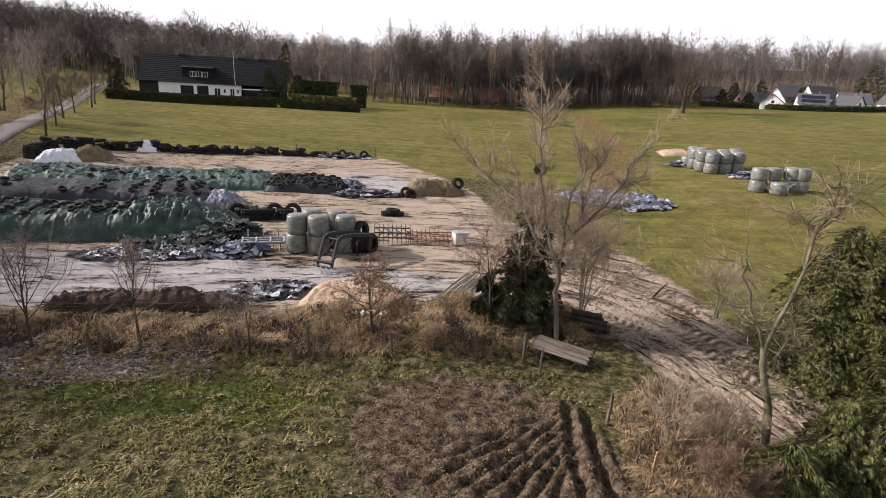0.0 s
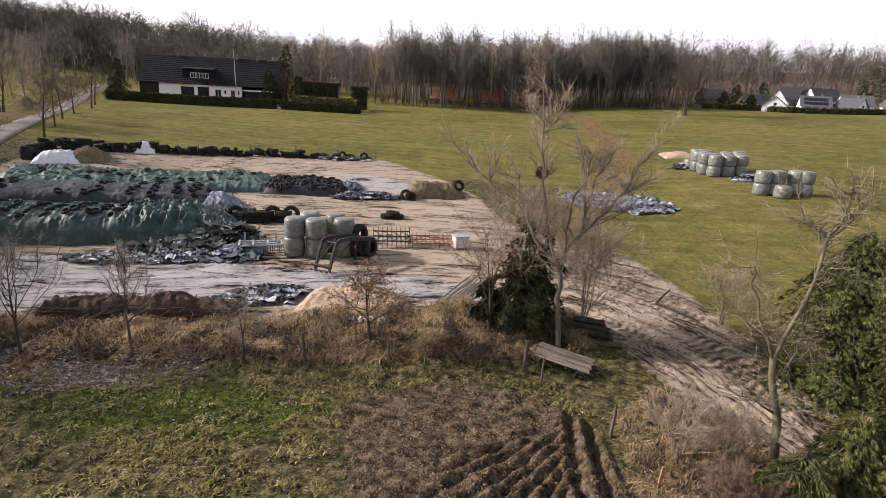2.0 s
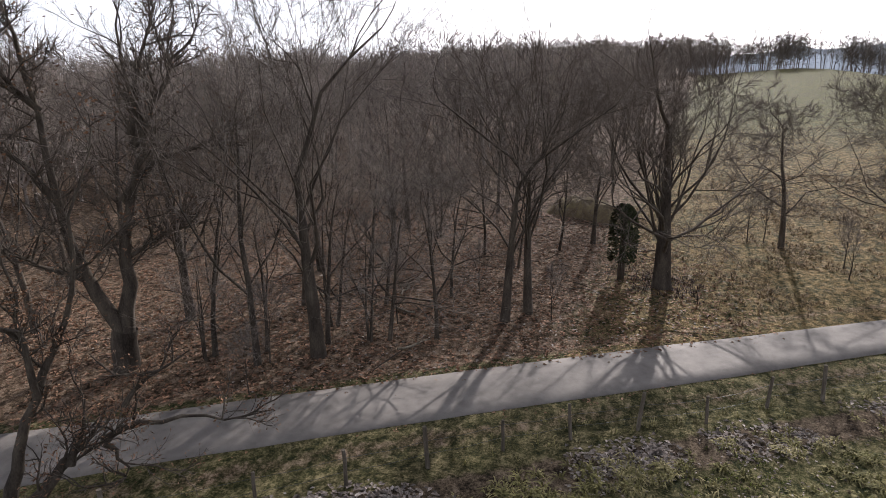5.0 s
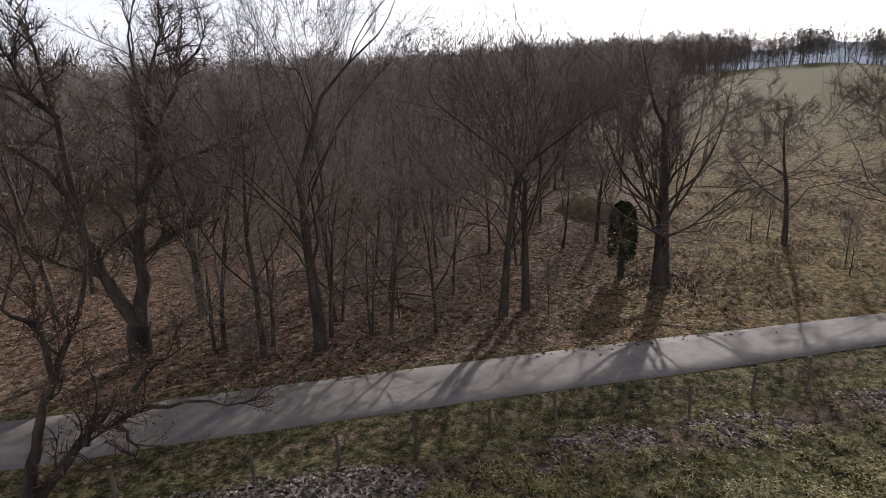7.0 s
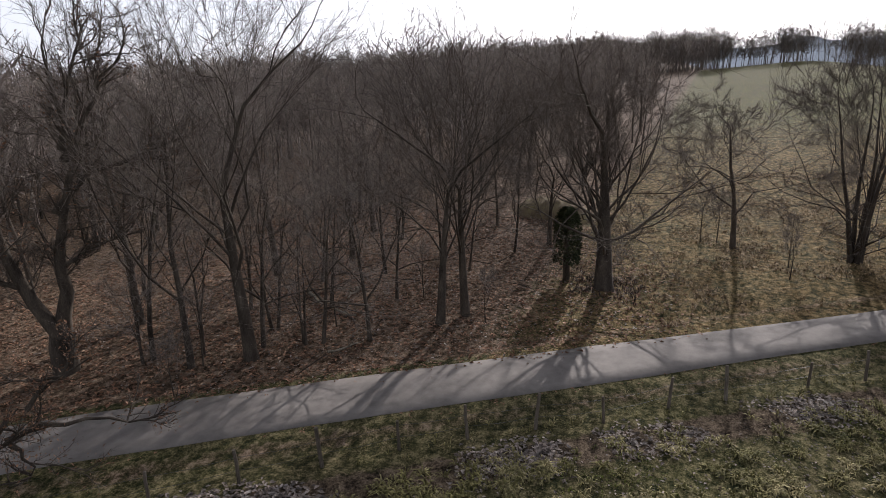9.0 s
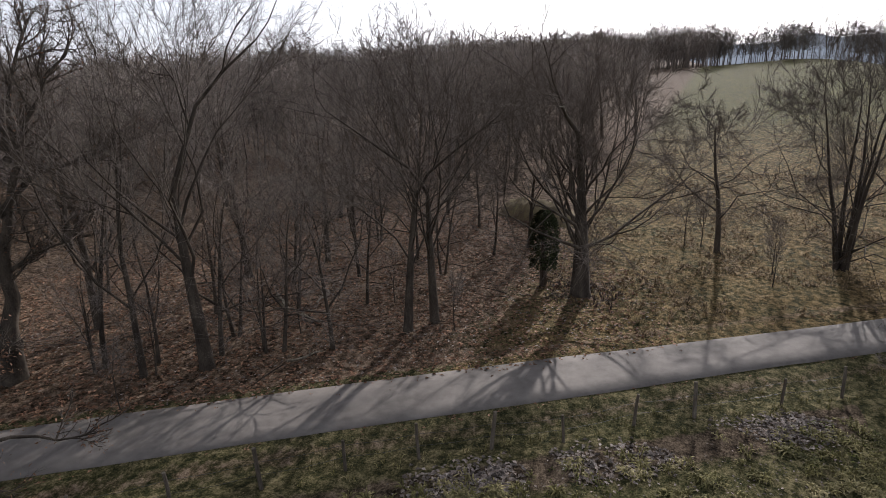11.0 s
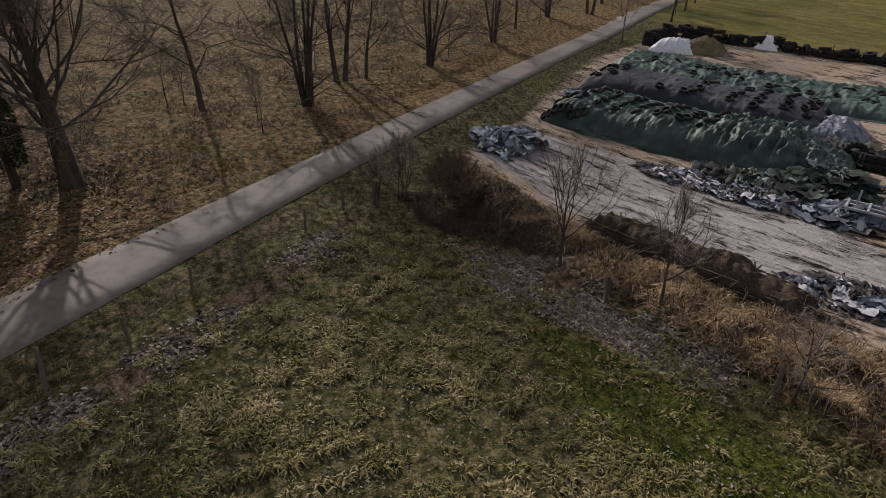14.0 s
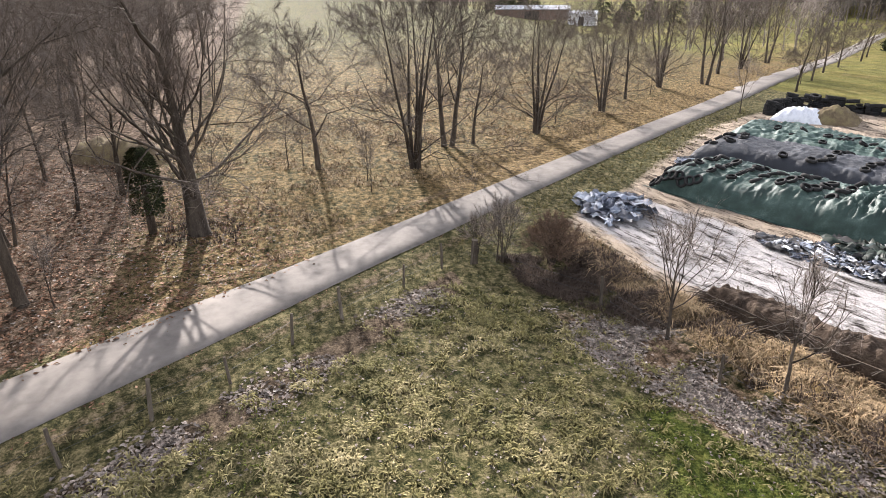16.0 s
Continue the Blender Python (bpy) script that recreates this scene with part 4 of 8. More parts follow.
def hand_tree(name, label, x, y, stem, ways, r0, bark, twig, seed, subs=9, length=1.6, fine_n=5, rise=0.5, leaves=0, twig_r=0.006, r1=0.55, flat=0.75, wild=0.22, thick=0.02):
    """A tree whose stem and main limbs run along given ways (first radius share, points); smaller branches grow from them."""
    rr = random.Random(seed)
    bole, wood, fine = Soup(), Soup(), Soup()

    def shake(d, k):
        return (d + Vector((rr.gauss(0, k), rr.gauss(0, k), rr.gauss(0, k)))).normalized()

    def smooth(pts, soup, a, b, sides, deep):
        p = [Vector(q) for q in pts]
        out = Vector((rr.gauss(0, 1), rr.gauss(0, 1), 0)).normalized() * deep
        fill = []
        for k, (u, v) in enumerate(zip(p[:-1], p[1:])):
            f = (k / (len(p) - 1)) ** 1.3
            fill += [u + out * f, u.lerp(v, 0.5) + out * f + Vector((rr.gauss(0, 0.06), rr.gauss(0, 0.06), rr.gauss(0, 0.05)))]
        fill.append(p[-1] + out)
        n = len(fill) - 1
        soup.tube(fill, [a + (b - a) * (i / n) ** 0.8 for i in range(n + 1)], sides, cap=False)
        return fill

    def shoots(p, d, ln, r, level):
        n = 4
        pts, ds = [p], [d]
        for i in range(n):
            d = (shake(d, wild) + Vector((0, 0, 0.12 * rise))).normalized()
            p = p + d * ln / n
            pts.append(p)
            ds.append(d)
        wood.tube(pts, [r * (1 - 0.75 * i / n) + 0.003 for i in range(n + 1)], 5 if level == 0 else 3, cap=False)
        for i in range(1, n + 1):
            if level < 1:
                for _ in range(2):
                    shoots(pts[i].lerp(pts[i - 1], rr.random()), (shake(ds[i], 0.5) + Vector((0, 0, 0.25 * rise))).normalized(), ln * rr.uniform(0.35, 0.6), r * 0.45, level + 1)
            else:
                for _ in range(fine_n):
                    a = pts[i].lerp(pts[i - 1], rr.random())
                    e = shake(ds[i], 0.5)
                    fine.spike(a, a + e * ln * rr.uniform(0.3, 0.75), twig_r)

    smooth(stem, bole, r0, r0 * r1, 10, 0.0)
    for share, pts in ways:
        run = smooth(pts, wood, r0 * share, 0.014, 7, rr.uniform(-flat, flat))
        for _ in range(int(subs * (0.5 + 0.14 * len(pts)))):
            i = rr.randint(1, len(run) - 1)
            d = (run[i] - run[i - 1]).normalized()
            v = Vector((rr.gauss(0, 1), rr.gauss(0, 1), rr.gauss(0, 0.4))).normalized()
            shoots(run[i - 1].lerp(run[i], rr.random()), (d * 0.55 + v * 0.75 + Vector((0, 0, 0.45 * rise))).normalized(), length * rr.uniform(0.5, 1.2), thick * (1 + rr.random()), 0)
    t = thing(name, label, "tree", Matrix.Translation((x, y, floor_at(x, y))))
    clothe(t, (wood, fine, bole), bark, twig)
    if leaves:
        tips = [fine.v[i] for i in range(3, len(fine.v), 4)]
        s = Soup()
        for _ in range(leaves):
            q = rr.choice(tips) + Vector((rr.gauss(0, 0.08), rr.gauss(0, 0.08), rr.gauss(0, 0.08)))
            d = Vector((rr.gauss(0, 1), rr.gauss(0, 1), rr.gauss(0, 0.6))).normalized()
            o, k = d.orthogonal().normalized(), 0.055 * rr.uniform(0.6, 1.3)
            s.add([q - d * k, q + o * k * 0.5, q + d * k, q - o * k * 0.5 + d.cross(o) * k * 0.3], [(0, 1, 2), (0, 2, 3)])
        tagged(part("leaves", s.mesh("leaves", DEADLEAF), t, "withered brown leaves"), kind="stuff")
    return t


# the two old trees at the bend: a divided oak across the lane, a leaning one on the near verge
hand_tree("divided_oak", "old bare oak whose trunk divides low down", -13.83, -19.38, [(0.0, 0.0, -0.4), (-0.06, 0.04, 0.6), (-0.13, 0.1, 1.6)],
          [(0.62, [(-0.13, 0.1, 1.4), (0.43, -0.32, 3.1), (0.82, -0.59, 4.9), (0.92, -0.66, 6.4), (1.0, -0.7, 9.6), (1.2, -0.8, 11.9), (1.6, -1.1, 13.4)]),
           (0.66, [(-0.16, 0.12, 1.4), (-0.4, 0.3, 3.3), (-0.31, 0.24, 4.9), (-0.56, 0.43, 6.6), (-1.0, 0.8, 8.7), (-0.5, 0.4, 11.1), (-0.6, 0.5, 13.6)]),
           (0.34, [(-1.0, 0.8, 8.3), (-1.8, 1.5, 9.7), (-2.7, 2.3, 11.3), (-3.7, 3.4, 12.6)]), (0.3, [(-0.56, 0.43, 6.4), (-1.6, 1.3, 7.8), (-3.0, 2.6, 8.4), (-4.2, 3.7, 9.0)]),
           (0.32, [(0.92, -0.66, 6.4), (1.6, -1.1, 7.9), (2.6, -1.7, 9.0), (3.6, -2.2, 10.6)]), (0.28, [(1.0, -0.7, 9.6), (1.8, -1.2, 10.6), (2.4, -1.6, 12.0)]), (0.3, [(-1.0, 0.8, 8.7), (-1.4, 1.2, 11.1), (-2.1, 1.8, 13.4)]),
           (0.25, [(0.5, -0.4, 3.6), (1.7, -1.0, 4.4), (3.0, -1.4, 5.6)]), (0.22, [(-0.35, 0.28, 4.2), (-1.4, 1.2, 5.0), (-2.8, 2.3, 5.4)])],
          0.5, BARK, TWIG_DARK, 611, subs=16, length=2.2, fine_n=4, leaves=2200, r1=0.9, flat=1.4)
hand_tree("leaning_tree", "crooked bare tree with withered leaves beside the lane", -6.31, -14.59, [(0.0, 0.0, -0.35), (-0.05, 0.02, 0.1), (-0.1, 0.05, 0.3)],
          [(0.75, [(0, 0, 0.0), (-0.3, 0.15, 1.25), (-0.54, 0.28, 2.1), (-1.02, 0.55, 3.3), (-1.0, 0.53, 4.6), (-1.04, 0.56, 5.9), (-0.92, 0.5, 7.4)]),
           (0.85, [(-0.1, 0.05, 0.0), (-0.82, 0.43, 0.8), (-1.35, 0.74, 1.4), (-1.95, 1.13, 1.8), (-2.42, 1.46, 2.45)]), (0.45, [(-1.33, 0.73, 1.3), (-1.61, 0.9, 2.1), (-1.63, 0.92, 2.9)]),
           (0.36, [(-1.94, 1.12, 1.72), (-2.65, 1.62, 1.95), (-3.43, 2.24, 1.83), (-4.19, 2.93, 1.45), (-5.1, 3.9, 1.5)]), (0.3, [(-2.0, 1.15, 1.6), (-2.27, 1.35, 1.15), (-2.5, 1.52, 0.6)]),
           (0.42, [(-1.02, 0.55, 3.3), (-1.42, 0.78, 4.3), (-1.9, 1.1, 5.7), (-2.04, 1.2, 7.4), (-2.6, 1.6, 9.0)]), (0.34, [(-1.0, 0.53, 4.6), (-0.45, 0.23, 5.2), (0.2, -0.1, 6.2)]), (0.3, [(-2.42, 1.46, 2.46), (-2.9, 1.8, 3.1), (-3.6, 2.4, 3.6)])],
          0.27, BARK, TWIG_DARK, 622, subs=5, length=1.5, fine_n=2, leaves=3200, flat=0.5)

# the wood south-west of the lane
rw = random.Random(5)
spots = [(-17.3, -13.1), (-23.3, -7.1), (-24.6, -6.4), (-30.2, -0.6), (-13.8, -19.4), (-18.7, -20.9)]
count = 0
while count < 84:
    x, y = rw.uniform(-95, -12), rw.uniform(-62, 4)
    west_edge = np.interp(y, ROAD_PTS[:, 1], ROAD_PTS[:, 0])
    if x > west_edge - 5 or y > -7.5 - 0.16 * (x + 25) or (x > -36 and y > -9):
        continue
    if any((x - a) ** 2 + (y - b) ** 2 < (4.2 if x > -45 else 9) for a, b in spots):
        continue
    spots.append((x, y))
    put_tree(rw.choice((SLIM, SLIM, SLIM_B, CROOK)), x, y, rw.uniform(0, 6.28), rw.uniform(0.8, 1.18))
    count += 1


def wood_stuff(name, label, masters, places, seed, material=TWIG):
    """A far wood in one mesh, from a few bare trees set down many times."""
    rr = random.Random(seed)
    all_v, all_f, base = [], [], 0
    for (x, y, s) in places:
        v, f = masters[rr.randrange(len(masters))]
        a = rr.uniform(0, 6.28)
        c, sn = math.cos(a) * s, math.sin(a) * s
        w = np.empty_like(v)
        w[:, 0] = v[:, 0] * c - v[:, 1] * sn + x
        w[:, 1] = v[:, 0] * sn + v[:, 1] * c + y
        w[:, 2] = v[:, 2] * s * rr.uniform(0.85, 1.15) + float(lay(x, y))
        all_v.append(w)
        all_f.append(f + base)
        base += len(v)
    v, f = np.concatenate(all_v), np.concatenate(all_f)
    me = bpy.data.meshes.new(name)
    me.vertices.add(len(v))
    me.vertices.foreach_set("co", v.ravel())
    me.loops.add(f.size)
    me.loops.foreach_set("vertex_index", f.ravel().astype(np.int32))
    me.polygons.add(len(f))
    me.polygons.foreach_set("loop_start", np.arange(0, f.size, 3, dtype=np.int32))
    me.polygons.foreach_set("loop_total", np.full(len(f), 3, np.int32))
    me.update(calc_edges=True)
    me.materials.append(material)
    return tagged(new(name, me), label, "wood", kind="stuff")


def far_tree(seed, height, r0, **kw):
    wood, fine, bole = grow(seed, height, r0, sides=4, depth=1, **kw)
    wood.add(bole.v, bole.f)
    tris = []
    for f in wood.f:
        tris += [(f[0], f[i], f[i + 1]) for i in range(1, len(f) - 1)]
    k = len(wood.v)
    tris += [tuple(i + k for i in f) for f in fine.f]
    return np.array([tuple(v) for v in wood.v + fine.v]), np.array(tris)


FAR = [far_tree(s, 16, 0.2, fork=0.32, limbs=8, spread=34, twigs=4, twig_r=0.05, up=0.12, whip=0.7) for s in (101, 102, 103, 104)]


def far_crown(seed, height=15.0, rx=3.4):
    """A distant bare tree: a forking stem and a rounded cloud of fine rising twigs."""
    rr = random.Random(seed)
    s = Soup()
    s.spike(Vector((0, 0, -0.5)), Vector((rr.gauss(0, 0.4), rr.gauss(0, 0.4), height * 0.9)), 0.2)
    for _ in range(6):
        z, az = height * rr.uniform(0.25, 0.55), rr.uniform(0, 6.28)
        s.spike(Vector((0, 0, z)), Vector((math.cos(az) * rx * 0.75, math.sin(az) * rx * 0.75, z + height * rr.uniform(0.25, 0.4))), 0.12)
    for _ in range(300):
        d = Vector((rr.gauss(0, 1), rr.gauss(0, 1), rr.gauss(0, 1))).normalized() * rr.random() ** 0.4
        p = Vector((d.x * rx, d.y * rx, height * (0.56 + 0.42 * d.z)))
        e = (Vector((d.x, d.y, 0.55)) + Vector((rr.gauss(0, 0.35), rr.gauss(0, 0.35), rr.gauss(0, 0.35)))).normalized()
        o = e.orthogonal().normalized() * rr.uniform(0.045, 0.1)
        L = rr.uniform(0.9, 2.0)
        s.add([p - o, p + o, p + e * L], [(0, 1, 2)])
    return np.array([tuple(v) for v in s.v]), np.array(s.f)


CROWN = [far_crown(q, 15, r) for q, r in ((201, 3.2), (202, 3.8), (203, 2.8), (204, 4.2))]


def scatter(n, x0, x1, y0, y1, seed, test=lambda x, y: True, s=(0.75, 1.1)):
    rr, out = random.Random(seed), []
    while len(out) < n:
        x, y = rr.uniform(x0, x1), rr.uniform(y0, y1)
        if test(x, y):
            out.append((x, y, rr.uniform(*s)))
    return out


FAR_TALL = [far_tree(q, 21, 0.22, fork=0.42, limbs=12, spread=26, twigs=6, twig_r=0.05, up=0.2, whip=0.75) for q in (111, 112, 113, 114, 115)]
CROWN_TALL = [far_crown(q, 21, r) for q, r in ((211, 3.4), (212, 4.2), (213, 3.0))]


def north_edge(x, y):
    return y > 166 + 0.22 * max(x + 10, 0) and y < 190 + 0.35 * (x + 30)


wood_stuff("north_wood", "tall bare grey-brown wood behind the meadow", FAR_TALL, scatter(150, -34, 52, 165, 225, 1, north_edge, (0.9, 1.1)), 1, TWIG_FAR)
wood_stuff("north_wood_depth", "dense tall bare wood behind the meadow edge", CROWN_TALL, scatter(260, -34, 62, 176, 250, 21, lambda x, y: y > 178 + 0.25 * max(x + 10, 0), (0.85, 1.08)), 21, TWIG_FAR)
wood_stuff("wood_edge_scrub", "bare brown scrub along the wood edge", CROWN, scatter(190, -40, 52, 160, 185, 22, lambda x, y: abs(y - (167 + 0.26 * max(x + 6, 0))) < 3, (0.12, 0.26)), 22, BRAMBLE)
wood_stuff("house_wood", "bare wood behind the farmhouse", FAR, scatter(90, -190, -30, 158, 215, 2, lambda x, y: (x < -125 and y < 185) or y > 165, (0.85, 1.1)), 2, TWIG_FAR)
wood_stuff("east_wood", "tall bare wood behind the village", FAR_TALL, scatter(60, 50, 260, 232, 290, 3, lambda x, y: y > 225 + 0.1 * x, (0.9, 1.15)), 3, TWIG_FAR)
wood_stuff("west_wood", "bare wood beyond the western field", FAR, scatter(80, -282, -250, -70, 95, 4, lambda x, y: True, (0.8, 1.0)), 4, TWIG_FAR)
wood_stuff("west_row", "row of bare trees at the end of the western field", CROWN, scatter(110, -275, -252, 8, 125, 24, lambda x, y: True, (0.75, 1.0)), 24, TWIG_FAR)
wood_stuff("south_west_wood", "deep bare wood", FAR, scatter(60, -190, -85, -120, 2, 6, lambda x, y: y < -12 - 0.1 * (x + 90), (0.65, 0.9)), 6)
wood_stuff("hill_wood", "bare wood on the hillside", FAR, scatter(70, -380, -140, 195, 260, 7, lambda x, y: y > 190 - 0.25 * (x + 120), (1.0, 1.4)), 7, TWIG_FAR)
wood_stuff("lane_wood", "bare trees along the field edge", FAR, scatter(80, -230, -75, 75, 200, 8, lambda x, y: x < np.interp(y, ROAD_PTS[:, 1], ROAD_PTS[:, 0]) - 9 and (y > 128 or x > -118), (0.55, 0.9)), 8)
wood_stuff("far_north_wood", "dense bare wood on the northern rise", CROWN, scatter(600, -290, 60, 185, 330, 11, lambda x, y: y > 188 + 0.5 * max(x + 20, 0), (0.85, 1.25)), 11, TWIG_FAR)
wood_stuff("far_east_wood", "dense bare wood behind the village", CROWN_TALL, scatter(420, 40, 360, 235, 370, 12, lambda x, y: y > 232 + 0.1 * x, (0.85, 1.15)), 12, TWIG_FAR)
wood_stuff("far_west_wood", "dense bare wood on the western rise", CROWN, scatter(380, -340, -246, -110, 14, 13, lambda x, y: True, (0.95, 1.25)), 13)
wood_stuff("deep_wood", "dense bare wood to the south-west", CROWN, scatter(640, -250, -62, -170, -14, 14, lambda x, y: y < -18 - 0.06 * (x + 90), (0.78, 1.05)), 14)
wood_stuff("near_deep_wood", "dense bare wood beyond the bend of the lane", CROWN, scatter(260, -80, -8, -120, -44, 15, lambda x, y: x < np.interp(y, ROAD_PTS[:, 1], ROAD_PTS[:, 0]) - 8, (0.75, 1.0)), 15)
wood_stuff("hillside_wood", "dense bare wood on the north-west hillside", CROWN, scatter(300, -330, -110, 175, 260, 16, lambda x, y: y > 182 - 0.25 * (x + 120), (1.0, 1.5)), 16, TWIG_FAR)
wood_stuff("ridge_wood", "bare wood along the northern ridge", CROWN, scatter(300, -420, -20, 330, 480, 17, lambda x, y: True, (0.9, 1.3)), 17, TWIG_FAR)
wood_stuff("hill_trees", "scattered bare trees on the skyline", CROWN, scatter(16, -420, -330, 150, 260, 18, lambda x, y: True, (0.45, 0.7)), 18, TWIG_FAR)
# pale birches at the edge of the north wood
for x, y, h in ((7.2, 174.5, 1.0), (9.6, 175.5, 1.08), (11.2, 174.8, 0.96), (-4.5, 173, 0.95), (-38, 168, 0.85), (-55, 170, 0.95), (-66, 170, 0.9)):
    tall = thing("birch_tree", "tall pale birch at the edge of the wood", "tree", Matrix.Translation((x, y, floor_at(x, y))), "birches of the north wood")
    clothe(tall, grow(int(900 + x), 22 * h, 0.2, fork=0.45, limbs=10, spread=22, twigs=4, depth=1, sides=5, twig_r=0.04, up=0.25), BARK_PALE, TWIG_PALE)


def far_ridge():
    """Wooded ridge far beyond the western fields, with haze painted in as glowing grey-blue."""
    m, nt, b = nodes_of("painted_haze_ridge")
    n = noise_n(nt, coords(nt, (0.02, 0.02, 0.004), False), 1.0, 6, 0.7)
    # distance haze is put into this colour; emission below keeps the ridge pale
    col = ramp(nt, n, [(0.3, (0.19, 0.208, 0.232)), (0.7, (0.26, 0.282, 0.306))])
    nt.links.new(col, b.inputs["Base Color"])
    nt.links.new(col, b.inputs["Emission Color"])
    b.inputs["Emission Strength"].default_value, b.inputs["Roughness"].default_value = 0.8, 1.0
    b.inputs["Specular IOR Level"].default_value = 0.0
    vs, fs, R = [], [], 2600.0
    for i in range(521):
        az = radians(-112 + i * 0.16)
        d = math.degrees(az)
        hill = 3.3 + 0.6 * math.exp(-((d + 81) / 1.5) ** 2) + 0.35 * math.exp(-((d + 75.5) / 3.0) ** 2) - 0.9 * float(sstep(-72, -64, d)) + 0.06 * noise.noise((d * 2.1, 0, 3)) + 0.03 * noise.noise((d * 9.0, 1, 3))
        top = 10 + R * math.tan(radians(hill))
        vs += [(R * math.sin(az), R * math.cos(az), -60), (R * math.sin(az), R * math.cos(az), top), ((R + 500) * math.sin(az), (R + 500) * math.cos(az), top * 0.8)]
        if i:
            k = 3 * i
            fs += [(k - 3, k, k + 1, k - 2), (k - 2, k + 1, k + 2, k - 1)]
    return tagged(new("backdrop", mesh_from("backdrop", vs, fs, m, True)), "wooded ridge on the horizon with painted, glowing blue haze", "hills", kind="structure")


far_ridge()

# ---- the yard: silage clamps, tyres, bales, plastic, implements ----
def skirt(t, o, a, b, material, seed):
    """The loose hem of the sheet, rumpled on the ground along one foot of the heap."""
    n, rows = int(np.linalg.norm(b - a) / 0.22), 4
    out = np.array([b[1] - a[1], a[0] - b[0]]) / np.linalg.norm(b - a)
    vs, fs = [], []
    for i in range(n + 1):
        p = a + (b - a) * i / n
        wide = 0.4 + 0.3 * noise.noise((i * 0.23, seed, 1))
        for j in range(rows + 1):
            q = p + out * (wide * j / rows - 0.12)
            z = floor_at(q[0], q[1]) + 0.03 + 0.12 * abs(noise.noise((i * 0.5, j * 0.8, seed))) * (1 - j / (rows + 1))
            vs.append((q[0] - o.x, q[1] - o.y, z - o.z))
    w = rows + 1
    for i in range(n):
        for j in range(rows):
            fs.append((i * w + j, i * w + j + 1, (i + 1) * w + j + 1, (i + 1) * w + j))
    part("skirt", mesh_from("skirt", vs, fs, material, True), t)


def sheet_mound(name, label, corners, height, material, seed, nx=90, ny=36, wrinkle=0.06, flat=0.55, category="silage clamp", sag=0.12, lumps=0.12, folds=0.0, loose=0.0):
    """A long covered heap between four ground corners (front left, front right, back right, back left)."""
    c = [np.array(q, float) for q in corners]
    vs, fs = [], []
    for j in range(ny + 1):
        v = j / ny
        for i in range(nx + 1):
            u = i / nx
            p = (c[0] * (1 - u) + c[1] * u) * (1 - v) + (c[3] * (1 - u) + c[2] * u) * v
            eu = min(u, 1 - u) * np.linalg.norm(c[1] - c[0])
            ev = min(v, 1 - v) * np.linalg.norm(c[3] - c[0])
            rim = 1 + 0.35 * noise.noise((p[0] * 0.5, p[1] * 0.5, seed))
            ramp_ = (1 - math.exp(-2.2 * ev / (flat * rim * height + 0.01))) * (1 - math.exp(-1.6 * eu / (flat * height + 0.01)))
            edge = 0.25 * noise.noise((p[0] * 0.9, p[1] * 0.9, seed + 4))
            n1 = noise.noise((p[0] * 0.35, p[1] * 0.35, seed + 9))
            n2 = noise.noise((p[0] * 1.1, p[1] * 2.2, seed + 2))
            n3 = abs(noise.noise((p[0] * 2.4 + n2, p[1] * 2.4 - n2, seed + 6)))
            h = height * ramp_ * (1 + lumps * n1 - sag * (1 - ramp_)) + wrinkle * (n2 + 1.3 * n3) * (0.35 + ramp_)
            if folds:
                lu, lv = u * np.linalg.norm(c[1] - c[0]), v * np.linalg.norm(c[3] - c[0])
                slack = 1 + loose * float(sstep(0.55, 0.75, u))
                w1 = 1 - 2 * abs(noise.noise((lu * 1.1 + 0.5 * n1, lv * 0.35, seed + 3)))
                w2 = 1 - 2 * abs(noise.noise((lu * 0.9 - lv * 0.7, lv * 0.9 + lu * 0.4, seed + 7)))
                w3 = 1 - 2 * abs(noise.noise((lu * 2.6, lv * 1.1 + n2, seed + 8)))
                h += folds * (0.25 + ramp_) * min(1.0, 4 * ramp_) * (0.8 * w1 ** 3 + 0.5 * slack * w2 ** 3 + 0.55 * slack * w3) * slack
            q = p + (edge if min(eu, ev) < 0.05 else 0)
            vs.append((q[0], q[1], floor_at(q[0], q[1]) - 0.06 + max(h, 0) if min(i, j, nx - i, ny - j) > 0 else floor_at(q[0], q[1]) - 0.1))
    w = nx + 1
    for j in range(ny):
        for i in range(nx):
            fs.append((j * w + i, j * w + i + 1, (j + 1) * w + i + 1, (j + 1) * w + i))
    if category == "silage clamp":
        o = Vector((*(sum(c) / 4), 0))
        o.z = floor_at(o.x, o.y)
        ob = thing(name, label, category, Matrix.Translation(o))
        part("cover", mesh_from("cover", [tuple(Vector(q) - o) for q in vs], fs, material, True), ob)
        skirt(ob, o, c[0], c[1], material, seed)
        skirt(ob, o, c[1], c[2], material, seed + 3)
    else:
        ob = tagged(new(name, mesh_from(name, vs, fs, material, True)), label, category)
    return ob, c, vs, nx, ny


def top_of(mound, u, v):
    ob, c, vs, nx, ny = mound
    i, j = min(nx, max(0, round(u * nx))), min(ny, max(0, round(v * ny)))
    a, b = vs[j * (nx + 1) + min(i + 1, nx)], vs[j * (nx + 1) + max(i - 1, 0)]
    d, e = vs[min(j + 1, ny) * (nx + 1) + i], vs[max(j - 1, 0) * (nx + 1) + i]
    nrm = (Vector(a) - Vector(b)).cross(Vector(d) - Vector(e)).normalized()
    return Vector(vs[j * (nx + 1) + i]), nrm


